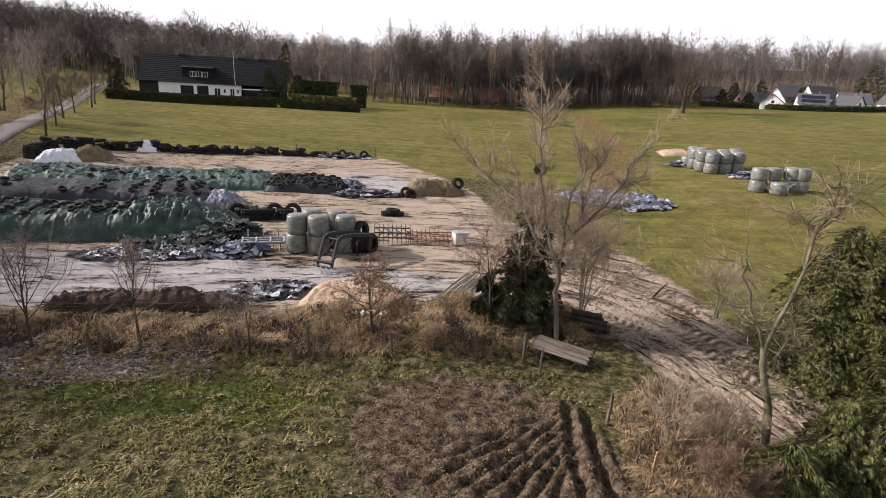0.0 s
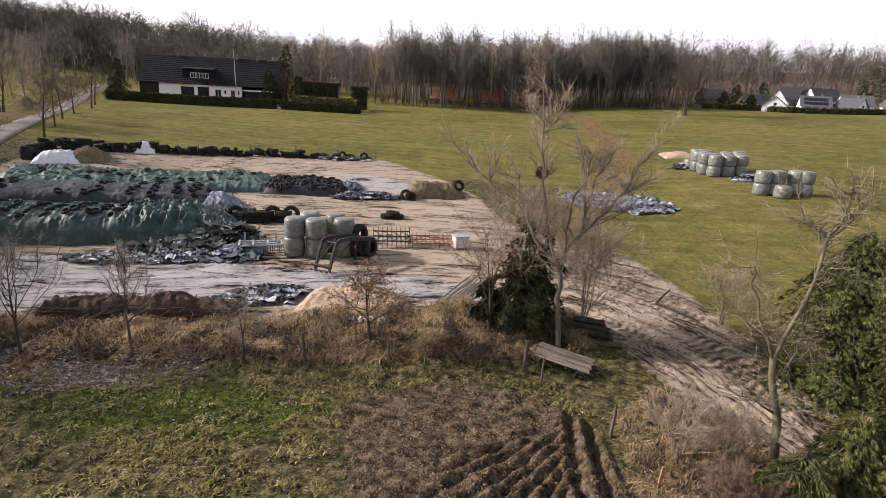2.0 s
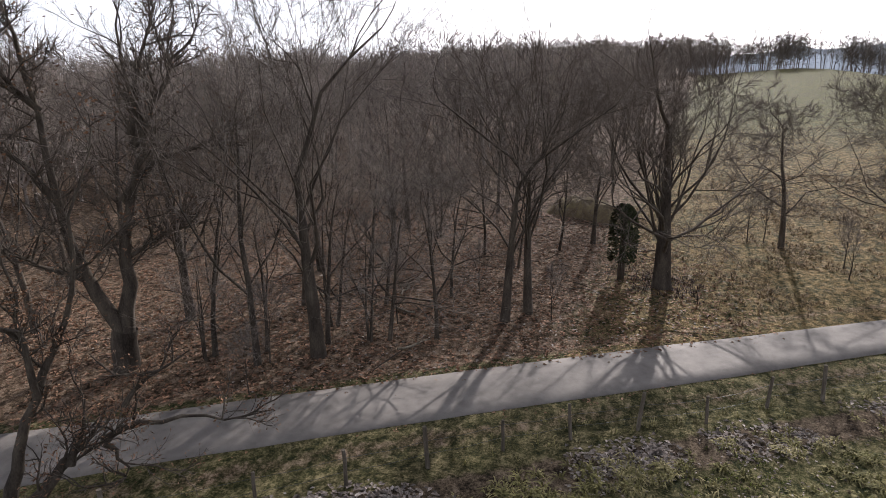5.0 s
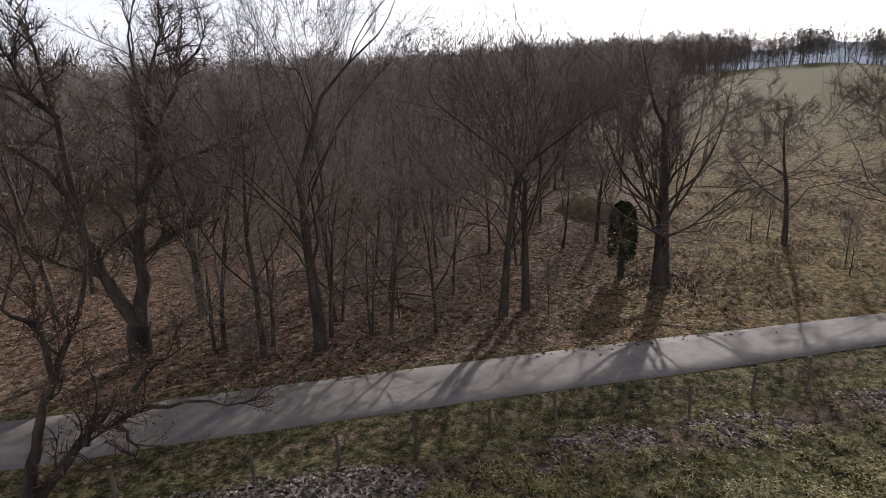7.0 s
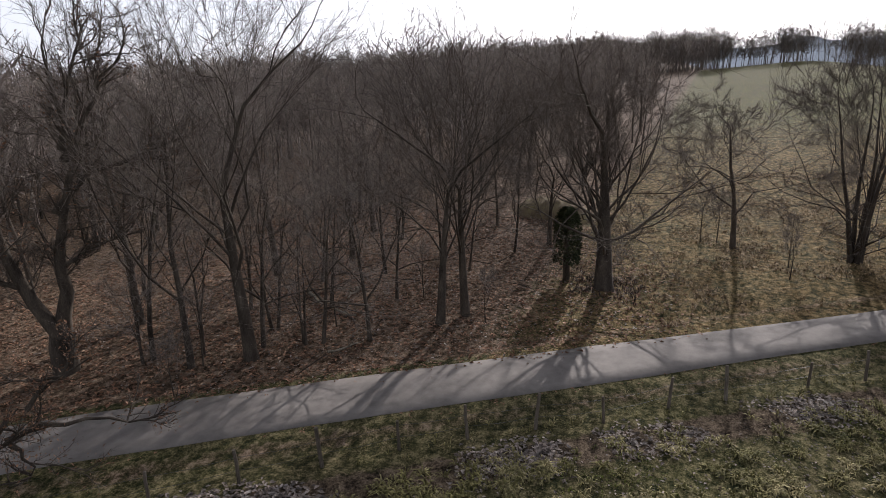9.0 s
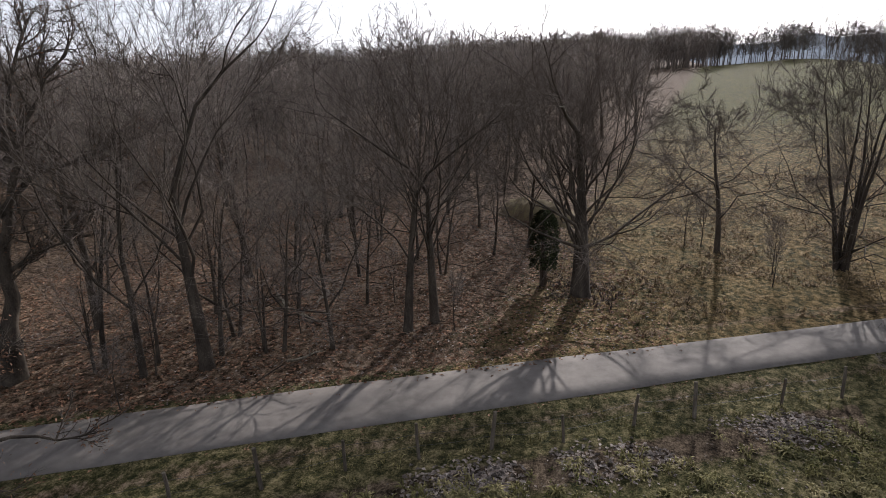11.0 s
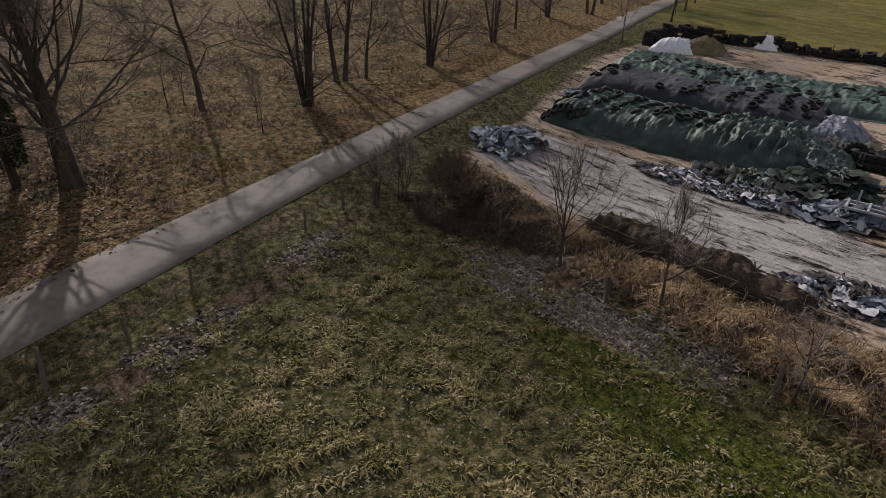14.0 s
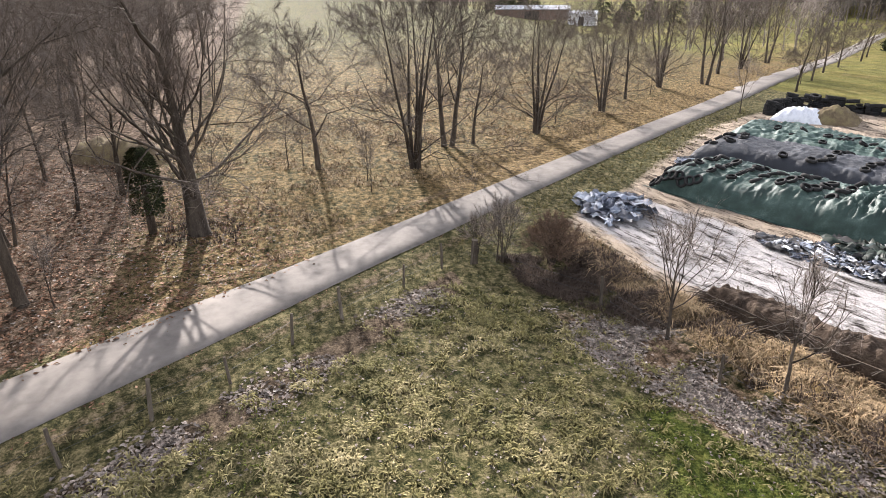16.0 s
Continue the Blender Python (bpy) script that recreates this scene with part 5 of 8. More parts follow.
def tyre_mesh(name, R, r, width, seed, lugs=False):
    s = Soup()
    prof = [(r, -width * 0.36), (r + 0.02, -width * 0.46), (r + (R - r) * 0.55, -width * 0.5), (R - 0.03, -width * 0.44), (R, -width * 0.3), (R, width * 0.3), (R - 0.03, width * 0.44),
            (r + (R - r) * 0.55, width * 0.5), (r + 0.02, width * 0.46), (r, width * 0.36), (r + 0.03, width * 0.2), (r + (R - r) * 0.7, 0.0), (r + 0.03, -width * 0.2), (r, -width * 0.36)]
    s.lathe(prof, 22, 0.012, seed)
    if lugs:
        for k in range(18):
            a = k * 2 * math.pi / 18
            for sg in (-1, 1):
                s.box(Vector((R * math.cos(a), R * math.sin(a), sg * width * 0.22)), (0.05, 0.05, width * 0.5), a, 0, 0)
    return s.mesh(name, RUBBER, True)


TYRE = [tyre_mesh("tyre", 0.31, 0.18, 0.19, 1), tyre_mesh("tyre", 0.34, 0.2, 0.21, 2), tyre_mesh("tyre", 0.29, 0.17, 0.18, 3)]
TYRE_BIG = [tyre_mesh("tractor_tyre", 0.62, 0.33, 0.42, 4, True), tyre_mesh("tractor_tyre", 0.52, 0.28, 0.36, 5, True)]


def lay_tyre(p, nrm, spin, group, label="worn black car tyre holding down silage sheet", big=None, rr=random.Random(2)):
    me = (TYRE_BIG[big] if big is not None else rr.choice(TYRE))
    ob = new("tractor_tyre" if big is not None else "tyre", me)
    q = nrm.to_track_quat("Z", "Y").to_matrix().to_4x4()
    ob.matrix_world = Matrix.Translation(p) @ q @ Matrix.Rotation(spin, 4, "Z")
    return tagged(ob, label, "tyre", group)


CLAMP_A = sheet_mound("silage_clamp", "long silage heap under dark green netting with tyres", [(-30.6, 25.0), (-16.6, 30.4), (-18.4, 36.0), (-32.0, 30.6)], 1.5, NET_GREEN, 1.0, 230, 84, 0.05, 0.6, folds=0.1, loose=1.1)
CLAMP_B = sheet_mound("silage_clamp", "silage heap under dark grey sheeting with tyres", [(-35.2, 31.6), (-20.0, 38.6), (-22.5, 44.0), (-37.8, 37.4)], 1.35, NET_GREY, 5.0, 190, 70, 0.03, 0.7, folds=0.05)
CLAMP_C = sheet_mound("silage_clamp", "low silage heap under rumpled teal netting", [(-39.5, 39.0), (-18.6, 46.6), (-22.0, 54.5), (-42.6, 45.0)], 0.6, NET_TEAL, 9.0, 220, 80, 0.06, 1.2, lumps=0.4, folds=0.13)
TYRE_HEAP = sheet_mound("tyre_bank", "dark earth bank strewn with tyres", [(-19.5, 45.8), (-11.8, 47.6), (-13.8, 52.6), (-21.0, 51.5)], 0.85, NET_GREY, 13.0, 50, 30, 0.12, 0.9, category="bank")
sheet_mound("draped_sheet", "crumpled green netting hanging off the heap", [(-18.4, 29.6), (-14.7, 31.2), (-16.8, 36.2), (-20.6, 35.0)], 1.0, NET_GREEN, 17.0, 90, 90, 0.12, 1.0, category="netting", lumps=0.6, folds=0.24)
sheet_mound("white_sheet", "crumpled pale plastic at the end of the heap", [(-21.6, 37.9), (-18.2, 38.8), (-19.2, 42.2), (-23.4, 41.4)], 1.3, FILM_PALE, 21.0, 80, 80, 0.06, 0.9, category="plastic sheet", lumps=0.4, folds=0.16)

rt = random.Random(9)
for k in range(8):                       # rows of tyres across the green heap
    u = 0.04 + 0.6 * k / 7
    for v in np.linspace(0.25, 0.25 + 0.11 * (3 + k % 2), 4 + k % 2):
        p, n = top_of(CLAMP_A, u + rt.uniform(-0.004, 0.004) + 0.07 * (v - 0.4), v + rt.uniform(-0.01, 0.01))
        lay_tyre(p + n * 0.09, n, rt.uniform(0, 6), "tyres on the silage heaps")
for k in range(8):
    p, n = top_of(CLAMP_A, 0.02 + 0.2 * k / 8, 0.05 + rt.uniform(0, 0.03))
    lay_tyre(p + n * 0.08, n, rt.uniform(0, 6), "tyres on the silage heaps")
for u, v in [(0.04, 0.3), (0.05, 0.5), (0.06, 0.7), (0.08, 0.2), (0.09, 0.6), (0.1, 0.42), (0.11, 0.82), (0.13, 0.3), (0.15, 0.55), (0.13, 0.7), (0.36, 0.15), (0.46, 0.15), (0.97, 0.3), (0.96, 0.6), (0.72, 0.15), (0.9, 0.2)]:
    p, n = top_of(CLAMP_B, u, v)
    lay_tyre(p + n * 0.08, n, rt.uniform(0, 6), "tyres on the silage heaps")
for col in (0.5, 0.64, 0.72, 0.82, 0.9):
    for v in np.linspace(0.22, 0.85, 6):
        if rt.random() < 0.85:
            p, n = top_of(CLAMP_B, col + rt.uniform(-0.012, 0.012) + 0.03 * (v - 0.5), v)
            lay_tyre(p + n * 0.08, n, rt.uniform(0, 6), "tyres on the silage heaps")
for k in range(26):
    p, n = top_of(CLAMP_C, rt.uniform(0.12, 0.97), rt.uniform(0.12, 0.7))
    lay_tyre(p + n * 0.05, n, rt.uniform(0, 6), "tyres on the silage heaps")
for k in range(95):
    p, n = top_of(TYRE_HEAP, rt.uniform(0.03, 0.97), rt.uniform(0.06, 0.9))
    n = (n + Vector((rt.gauss(0, 0.35), rt.gauss(0, 0.35), 0))).normalized()
    lay_tyre(p + n * 0.1, n, rt.uniform(0, 6), "tyres on the earth bank", "scrap tyre lying on an earth bank")

# wall of old tyres along the north edge of the yard
ROW = spline([(-44.6, 48.8), (-46.6, 54.6), (-38.6, 59.9), (-29.8, 64.6), (-21.0, 67.7), (-15.0, 68.8)], 0.52)
for i, q in enumerate(ROW):
    far = i / len(ROW)
    if far > 0.93 and rt.random() < 0.5:
        continue
    z = floor_at(q[0], q[1])
    stack = 4 if far < 0.42 else (3 if far < 0.8 else 2)
    if rt.random() < 0.16:               # standing on its tread
        side = Vector((rt.uniform(-1, 1), rt.uniform(-1, 1), 0.1)).normalized()
        lay_tyre(Vector((q[0] + rt.uniform(-0.2, 0.2), q[1] + rt.uniform(-0.2, 0.2), z + 0.48)), side, 0, "tyre wall", "old tractor tyre standing in a row", 1)
        continue
    for s in range(stack if rt.random() < 0.8 else 1):
        n = Vector((rt.gauss(0, 0.12), rt.gauss(0, 0.12), 1)).normalized()
        b = 1 if rt.random() < 0.5 else None
        lay_tyre(Vector((q[0] + rt.uniform(-0.15, 0.15), q[1] + rt.uniform(-0.15, 0.15), z + 0.14 + s * (0.3 if b else 0.22))), n, rt.uniform(0, 6), "tyre wall", "old tyre stacked in a long low wall", b)
# tractor tyres between the heaps
for i in range(7):
    x, y = -17.2 + i * 0.62, 36.1 + i * 0.22
    up_ = i in (0, 4, 6)
    n = Vector((0.25, -0.95, 0.12)).normalized() if up_ else Vector((0, 0.1, 1)).normalized()
    lay_tyre(Vector((x, y, floor_at(x, y) + (0.6 if up_ else 0.2))), n, 0.3 * i, "tractor tyres", "big black tractor tyre in a stack", 0)
    if not up_:
        lay_tyre(Vector((x + 0.1, y, floor_at(x, y) + 0.62)), n, 0.5 * i, "tractor tyres", "big black tractor tyre in a stack", 0)
for x, y in ((-6.9, 40.9), (-6.2, 41.2), (-6.5, 41.0)):
    k = 0.44 if x == -6.5 else 0.18
    lay_tyre(Vector((x, y, floor_at(x, y) + k)), Vector((0.05, 0.05, 1)).normalized(), 0, "tyres on the mud", "pair of old tractor tyres lying in mud", 1)
for i, (dx, dz, t) in enumerate(((0, 0.55, 0), (0.5, 0.55, 0), (0.25, 1.35, 0), (0.85, 0.5, 0))):
    x, y = -6.7 + dx, 30.5 + 0.2 * dx
    lay_tyre(Vector((x, y, floor_at(x, y) + dz)), Vector((0.9, -0.35, 0.1)).normalized(), i, "tractor tyres", "black tractor tyre leaning beside the bales", 0)


def rag_pile(name, label, cx, cy, w, d, h, seed, material, rot=0.0, size=1.0, category="plastic sheet"):
    """A low spread of torn plastic: many folded scraps thrown on one another."""
    rr = random.Random(seed)
    s = Soup()
    for k in range(int((18 + 9 * w * d) / size)):
        ang, rad = rr.uniform(0, 6.283), math.sqrt(rr.random())
        ox, oy = rad * math.cos(ang) * w / 2, rad * math.sin(ang) * d / 2
        bell = max(0.0, 1 - rad * rad) * (0.6 + 0.6 * noise.noise((ox * 0.8 + seed, oy * 0.8, 2)))
        L, B, a = size * rr.uniform(0.3, 1.5), size * rr.uniform(0.15, 0.6), rr.gauss(0, 0.8)
        ph, tilt = rr.uniform(0, 50), rr.gauss(0, 0.16)
        nu, nv = 9, 5
        vs, fs = [], []
        for j in range(nv + 1):
            for i in range(nu + 1):
                u, v = i / nu - 0.5, j / nv - 0.5
                wob = noise.noise((u * 4 + ph, v * 3, ph))
                x, y = u * L * (1 + 0.3 * wob), v * B * (1 + 0.8 * noise.noise((u * 5, ph, v))) + 0.16 * wob
                z = 0.3 * h * bell + 0.3 * size * abs(noise.noise((u * 3.4 + ph, v * 4.4, 3))) * min(1, 0.4 + h) + tilt * u * L * bell
                px, py = x * math.cos(a) - y * math.sin(a) + ox, x * math.sin(a) + y * math.cos(a) + oy
                gx, gy = cx + px * math.cos(rot) - py * math.sin(rot), cy + px * math.sin(rot) + py * math.cos(rot)
                vs.append(Vector((gx, gy, floor_at(gx, gy) + 0.015 + max(z, 0) + 0.5 * h * bell * rr.uniform(0.98, 1.0))))
        for j in range(nv):
            for i in range(nu):
                fs.append((j * (nu + 1) + i, j * (nu + 1) + i + 1, (j + 1) * (nu + 1) + i + 1, (j + 1) * (nu + 1) + i))
        s.add(vs, fs)
    o = Vector((cx, cy, floor_at(cx, cy)))
    s.v[:] = [v - o for v in s.v]
    t = thing(name, label, category, Matrix.Translation(o))
    tagged(part("film", s.mesh("film", material, True), t), kind="stuff")
    return t


BLACK_WHITE = "crumpled black and white silage plastic on mud"
rag_pile("plastic_heap", BLACK_WHITE, -19.6, 26.0, 4.6, 1.7, 0.5, 1, FILM_MIX, 0.28)
rag_pile("plastic_heap", BLACK_WHITE, -16.6, 27.2, 4.4, 1.7, 0.5, 2, FILM_MIX, 0.34)
rag_pile("plastic_heap", "blue-grey torn silage plastic beside the heap", -14.0, 28.3, 3.2, 1.7, 0.6, 3, FILM_BLUE, 0.3, 1.7)
rag_pile("plastic_heap", "rumpled dark netting and film at the heap foot", -15.6, 30.6, 3.6, 4.4, 1.5, 4, FILM_NET, 0.2, 1.9)
rag_pile("plastic_heap", "dark torn netting along the heap foot", -17.8, 28.6, 4.6, 1.5, 0.55, 24, FILM_NET, 0.36, 1.9)
rag_pile("plastic_heap", "dark torn netting between the two heaps", -18.4, 36.6, 3.4, 3.0, 1.0, 25, FILM_NET, 0.36, 1.9)
rag_pile("plastic_heap", BLACK_WHITE, -9.2, 22.8, 3.9, 1.7, 0.7, 5, FILM_MIX, 0.35)
rag_pile("plastic_heap", "grey-blue crumpled plastic sheet beside the lane", -27.6, 20.8, 3.0, 3.2, 1.1, 6, FILM_BLUE, 0.4, 1.7)
rag_pile("plastic_heap", BLACK_WHITE, -10.4, 47.8, 6.0, 2.0, 0.8, 7, FILM_MIX, 0.3)
rag_pile("plastic_heap", "pale torn plastic over a bank", -13.0, 50.8, 2.2, 4.5, 1.0, 8, FILM_BLUE, 0.25)
rag_pile("plastic_heap", BLACK_WHITE, -18.6, 67.8, 7.5, 1.8, 0.6, 10, FILM_MIX, 0.2)
rag_pile("plastic_heap", "black and white plastic sheets heaped on the meadow", 11.0, 53.5, 5.4, 6.0, 0.5, 11, FILM_BLUE, 0.1, 1.7)
rag_pile("plastic_heap", "blue and white plastic sheets on the meadow", 14.6, 51.6, 5.4, 6.0, 0.5, 12, FILM_BLUE, 0.2, 1.7)
rag_pile("plastic_heap", "dark film heap beside wrapped bales", 24.2, 72.8, 2.8, 2.0, 1.1, 13, FILM_MIX, 0.2)
rag_pile("plastic_heap", "white torn film by the bales", 29.1, 64.9, 2.8, 2.0, 1.1, 14, FILM_BLUE, 0.2)
rag_pile("plastic_heap", "small white film scrap on grass", -33.9, 30.6, 0.9, 0.8, 0.4, 18, FILM_BLUE, 0.0)
sheet_mound("white_cover", "bright white plastic cover over a heap", [(-43.0, 46.9), (-40.0, 50.0), (-41.4, 52.2), (-44.4, 49.4)], 0.85, FILM_WHITE, 41.0, 60, 50, 0.06, 0.9, category="plastic sheet", lumps=0.5, folds=0.16)
sheet_mound("white_cover", "white plastic sheet lying on the tyre wall", [(-40.0, 58.4), (-38.0, 59.4), (-38.5, 60.8), (-40.5, 59.9)], 1.35, FILM_WHITE, 42.0, 30, 26, 0.06, 0.45, category="plastic sheet", lumps=0.4, folds=0.12)
sheet_mound("earth_mound", "small dark mound behind the white cover", [(-41.2, 49.2), (-38.2, 51.6), (-39.8, 54.6), (-42.4, 52)], 1.5, EARTH, 31.0, 30, 30, 0.2, 0.7, category="earth heap")
sheet_mound("hay_mound", "old mossy hay and soil heap with tyres", [(-7.0, 48.2), (-1.2, 50.8), (-2.2, 54.2), (-7.6, 51.8)], 1.2, EARTH, 25.0, 50, 36, 0.22, 0.8, category="hay heap", lumps=0.5)
sheet_mound("sand_mound", "heap of pale yellow sand", [(-7.4, 20.6), (-1.6, 21.4), (-2.2, 24.2), (-7.0, 23.7)], 0.8, SAND, 28.0, 80, 50, 0.1, 1.2, category="sand heap", lumps=0.9, folds=0.08)
sheet_mound("sand_mound", "pale sand spill beside the bales", [(23.9, 80.4), (28.4, 81.4), (28.4, 86.4), (23.9, 85.4)], 0.5, SAND, 29.0, 24, 24, 0.1, 1.6, category="sand heap")
for x, y, z in ((-6.8, 48.6, 0.35), (-2.2, 51.3, 1.1), (-6.3, 48.3, 0.3)):
    lay_tyre(Vector((x, y, floor_at(x, y) + z)), Vector((0.4, -0.8, 0.5)).normalized(), 0, "tyres on the hay heap", "old tyre leaning on the hay heap", 1)


def bale_mesh(seed, R=0.62, H=1.2):
    s = Soup()
    prof = [(0.0, 0.0), (R * 0.7, 0.0), (R * 0.93, 0.035), (R * 1.0, 0.13), (R * 1.035, H * 0.3), (R * 1.045, H * 0.5), (R * 1.03, H * 0.72), (R * 0.985, H - 0.12), (R * 0.9, H - 0.03), (R * 0.6, H + 0.012), (R * 0.25, H + 0.02), (0.0, H + 0.015)]
    s.lathe(prof, 26, 0.02, seed)
    rr = random.Random(seed)
    for v in s.v:
        k = noise.noise((v.x * 3 + seed, v.y * 3, v.z * 4)) * 0.02
        v.x *= 1 + k
        v.y *= 1 + k
    return s.mesh("bale", BALE, True)


BALE_SPOTS = [(26.1, 67.1, 2), (27.6, 67.2, 2), (29.2, 67.8, 2), (25.5, 68.6, 2), (25.3, 70.9, 2), (25.0, 72.6, 1), (27.5, 57.1, 2), (29.0, 55.8, 1), (28.8, 57.2, 2), (30.7, 57.4, 2), (31.5, 57.1, 2), (26.4, 68.8, 2), (27.9, 68.9, 2), (29.5, 69.5, 2), (25.8, 70.3, 2), (25.6, 72.6, 2), (28.4, 70.5, 2), (30.0, 71.1, 2), (26.3, 71.9, 2)]
BALES = [bale_mesh(k) for k in (1, 2, 3)]


def bale(x, y, level, k, s=1.0, label="round silage bale wrapped in pale green film"):
    ob = new("wrapped_bale", BALES[k % 3])
    ob.matrix_world = Matrix.Translation((x, y, floor_at(x, y) - 0.03 + level * 1.19 * s)) @ Matrix.Rotation(k * 1.7, 4, "Z") @ Matrix.Diagonal((s, s, s, 1))
    return tagged(ob, label, "bale", "stacked bales")


for i, (x, y) in enumerate(((-10.3, 29.6), (-8.85, 29.55), (-7.45, 30.3), (-9.75, 31.1), (-8.3, 31.4))):
    for lv in (0, 1):
        bale(x + 0.06 * lv * (-1) ** i, y, lv, i * 2 + lv)
BALES_FAR = [bale_mesh(k, 0.77, 1.22) for k in (4, 5, 6)]
for i, (x, y, n) in enumerate(BALE_SPOTS):
    for lv in range(n):
        ob = new("wrapped_bale", BALES_FAR[(i + lv) % 3])
        ob.matrix_world = Matrix.Translation((x, y, floor_at(x, y) - 0.03 + lv * 1.2)) @ Matrix.Rotation(i * 1.7 + lv, 4, "Z")
        tagged(ob, "broad round silage bale wrapped in grey-green film", "bale", "bales on the meadow")


# implements
def spot(x, y, rz=0.0, dz=0.0):
    return Matrix.Translation((x, y, floor_at(x, y) + dz)) @ Matrix.Rotation(rz, 4, "Z")


def cultivator():
    t = thing("cultivator", "pale grey spring-tine cultivator frame", "farm implement", spot(-12.1, 28.8, 0.38))
    s = Soup()
    for y in (0, 0.5, 1.0):
        s.box(Vector((0, y, 0.62)), (2.5, 0.11, 0.1), bevel=0.015)
    for x in (-1.22, -0.42, 0.42, 1.22):
        s.box(Vector((x, 0.5, 0.66)), (0.1, 1.15, 0.1), bevel=0.015)
    part("frame", s.mesh("frame", STEEL_GREY), t)
    tine = Soup()
    tine.tube([Vector((0, 0, 0.6)), Vector((0, -0.14, 0.45)), Vector((0, -0.12, 0.22)), Vector((0, 0.05, 0.0))], [0.018, 0.018, 0.016, 0.012], 5)
    me = tine.mesh("tine", STEEL_DARK, True)
    for j, y in enumerate((0, 0.5, 1.0)):
        for i in range(6):
            part("tine", me, t, m=Matrix.Translation((-1.1 + i * 0.42 + 0.1 * j, y, 0)))
    post = Soup()
    post.box(Vector((0, 0.55, 0.95)), (0.08, 0.08, 0.75), 0, 0.15)
    pm = post.mesh("upright", STEEL_GREY)
    for x in (-0.9, 0.0, 0.9):
        part("upright", pm, t, m=Matrix.Translation((x, 0.0, 0)))
    return t


def harrow(x, y, rz, w, label, material):
    t = thing("harrow", label, "farm implement", spot(x, y, rz))
    s = Soup()
    for yy in (0.0, 0.45, 0.9):
        s.box(Vector((0, yy, 0.5 + 0.5 * yy)), (w, 0.06, 0.08), bevel=0.012)
    n = max(3, int(w / 0.6))
    for i in range(n + 1):
        s.box(Vector((-w / 2 + w * i / n, 0.45, 0.72)), (0.06, 1.15, 0.06), 0, 0.46)
    part("frame", s.mesh("frame", material), t)
    d = Soup()
    for i in range(n):
        a, b = -w / 2 + w * i / n, -w / 2 + w * (i + 1) / n
        d.tube([Vector((a, 0.0, 0.5)), Vector((b, 0.45, 0.73))], [0.025, 0.025], 5)
        d.tube([Vector((b, 0.45, 0.73)), Vector((a, 0.9, 0.95))], [0.025, 0.025], 5)
    part("brace", d.mesh("brace", material), t)
    tm = Soup()
    tm.tube([Vector((0, 0, 0.78)), Vector((0, 0.0, 0.5)), Vector((0, 0.05, 0.2)), Vector((0, 0.0, -0.02))], [0.02, 0.022, 0.018, 0.006], 5)
    me = tm.mesh("tine", material)
    for i in range(2 * n + 1):
        for yy in (0.0, 0.45, 0.9):
            part("tine", me, t, m=Matrix.Translation((-w / 2 + w * i / (2 * n), yy, 0.5 * yy)))
    return t


def front_loader():
    t = thing("front_loader", "black detached front loader with bent arms", "farm implement", spot(-7.6, 28.6, 0.35))
    arm = Soup()
    path = [Vector(p) for p in ((-1.0, -1.5, 0.25), (-0.85, -1.1, 0.8), (-0.6, -0.5, 1.5), (-0.4, -0.3, 1.62), (0.2, 0.2, 1.62), (1.5, 0.7, 1.5))]
    for p, q in zip(path[:-1], path[1:]):
        c, d_ = (p + q) / 2, q - p
        arm.box(c, (d_.length + 0.1, 0.12, 0.23), math.atan2(d_.y, d_.x), 0, -math.asin(d_.z / d_.length), bevel=0.012)
    me = arm.mesh("arm", STEEL_DARK)
    part("arm", me, t)
    part("arm", me, t, m=Matrix.Translation((0.75, -0.55, -0.02)))
    for a, b, r in (((-0.5, -0.4, 1.5), (0.25, -0.95, 1.48), 0.06), ((1.5, 0.7, 1.5), (2.25, 0.15, 1.46), 0.06), ((-0.95, -1.4, 0.35), (-0.2, -1.95, 0.33), 0.07)):
        s = Soup()
        s.tube([Vector(a), Vector(b)], [r, r], 8)
        part("cross_tube", s.mesh("cross_tube", STEEL_DARK), t)
    c = Soup()
    c.tube([Vector((-0.8, -1.1, 0.55)), Vector((-0.25, -0.4, 1.0))], [0.03, 0.03], 7)
    c.tube([Vector((-0.25, -0.4, 1.0)), Vector((0.3, 0.2, 1.45))], [0.055, 0.055], 7)
    cm = c.mesh("hydraulic_ram", STEEL_DARK)
    part("hydraulic_ram", cm, t)
    part("hydraulic_ram", cm, t, m=Matrix.Translation((0.75, -0.55, -0.02)))
    k = Soup()
    k.box(Vector((-0.7, -1.85, 0.45)), (1.3, 0.08, 0.12), -0.6, 0.2, bevel=0.02)
    k.box(Vector((-0.75, -1.9, 0.18)), (1.3, 0.08, 0.12), -0.6, 0.2, bevel=0.02)
    part("tool_carrier", k.mesh("tool_carrier", STEEL_DARK), t)
    f = Soup()
    f.tube([Vector((0, 0, 0.18)), Vector((0.12, -0.45, 0.1)), Vector((0.22, -0.9, 0.03))], [0.03, 0.025, 0.01], 5)
    fm = f.mesh("tine", STEEL_GREY)
    for i in range(4):
        part("tine", fm, t, m=Matrix.Translation((-1.15 + 0.28 * i, -1.7 - 0.17 * i, 0)))
    p = Soup()
    p.box(Vector((0, 0, 0.72)), (0.09, 0.09, 1.5), 0, 0, 0.08, bevel=0.015)
    pm = p.mesh("stand", STEEL_DARK)
    for x, y in ((1.45, 0.7), (2.2, 0.15)):
        part("stand", pm, t, m=Matrix.Translation((x, y, 0)))
    return t


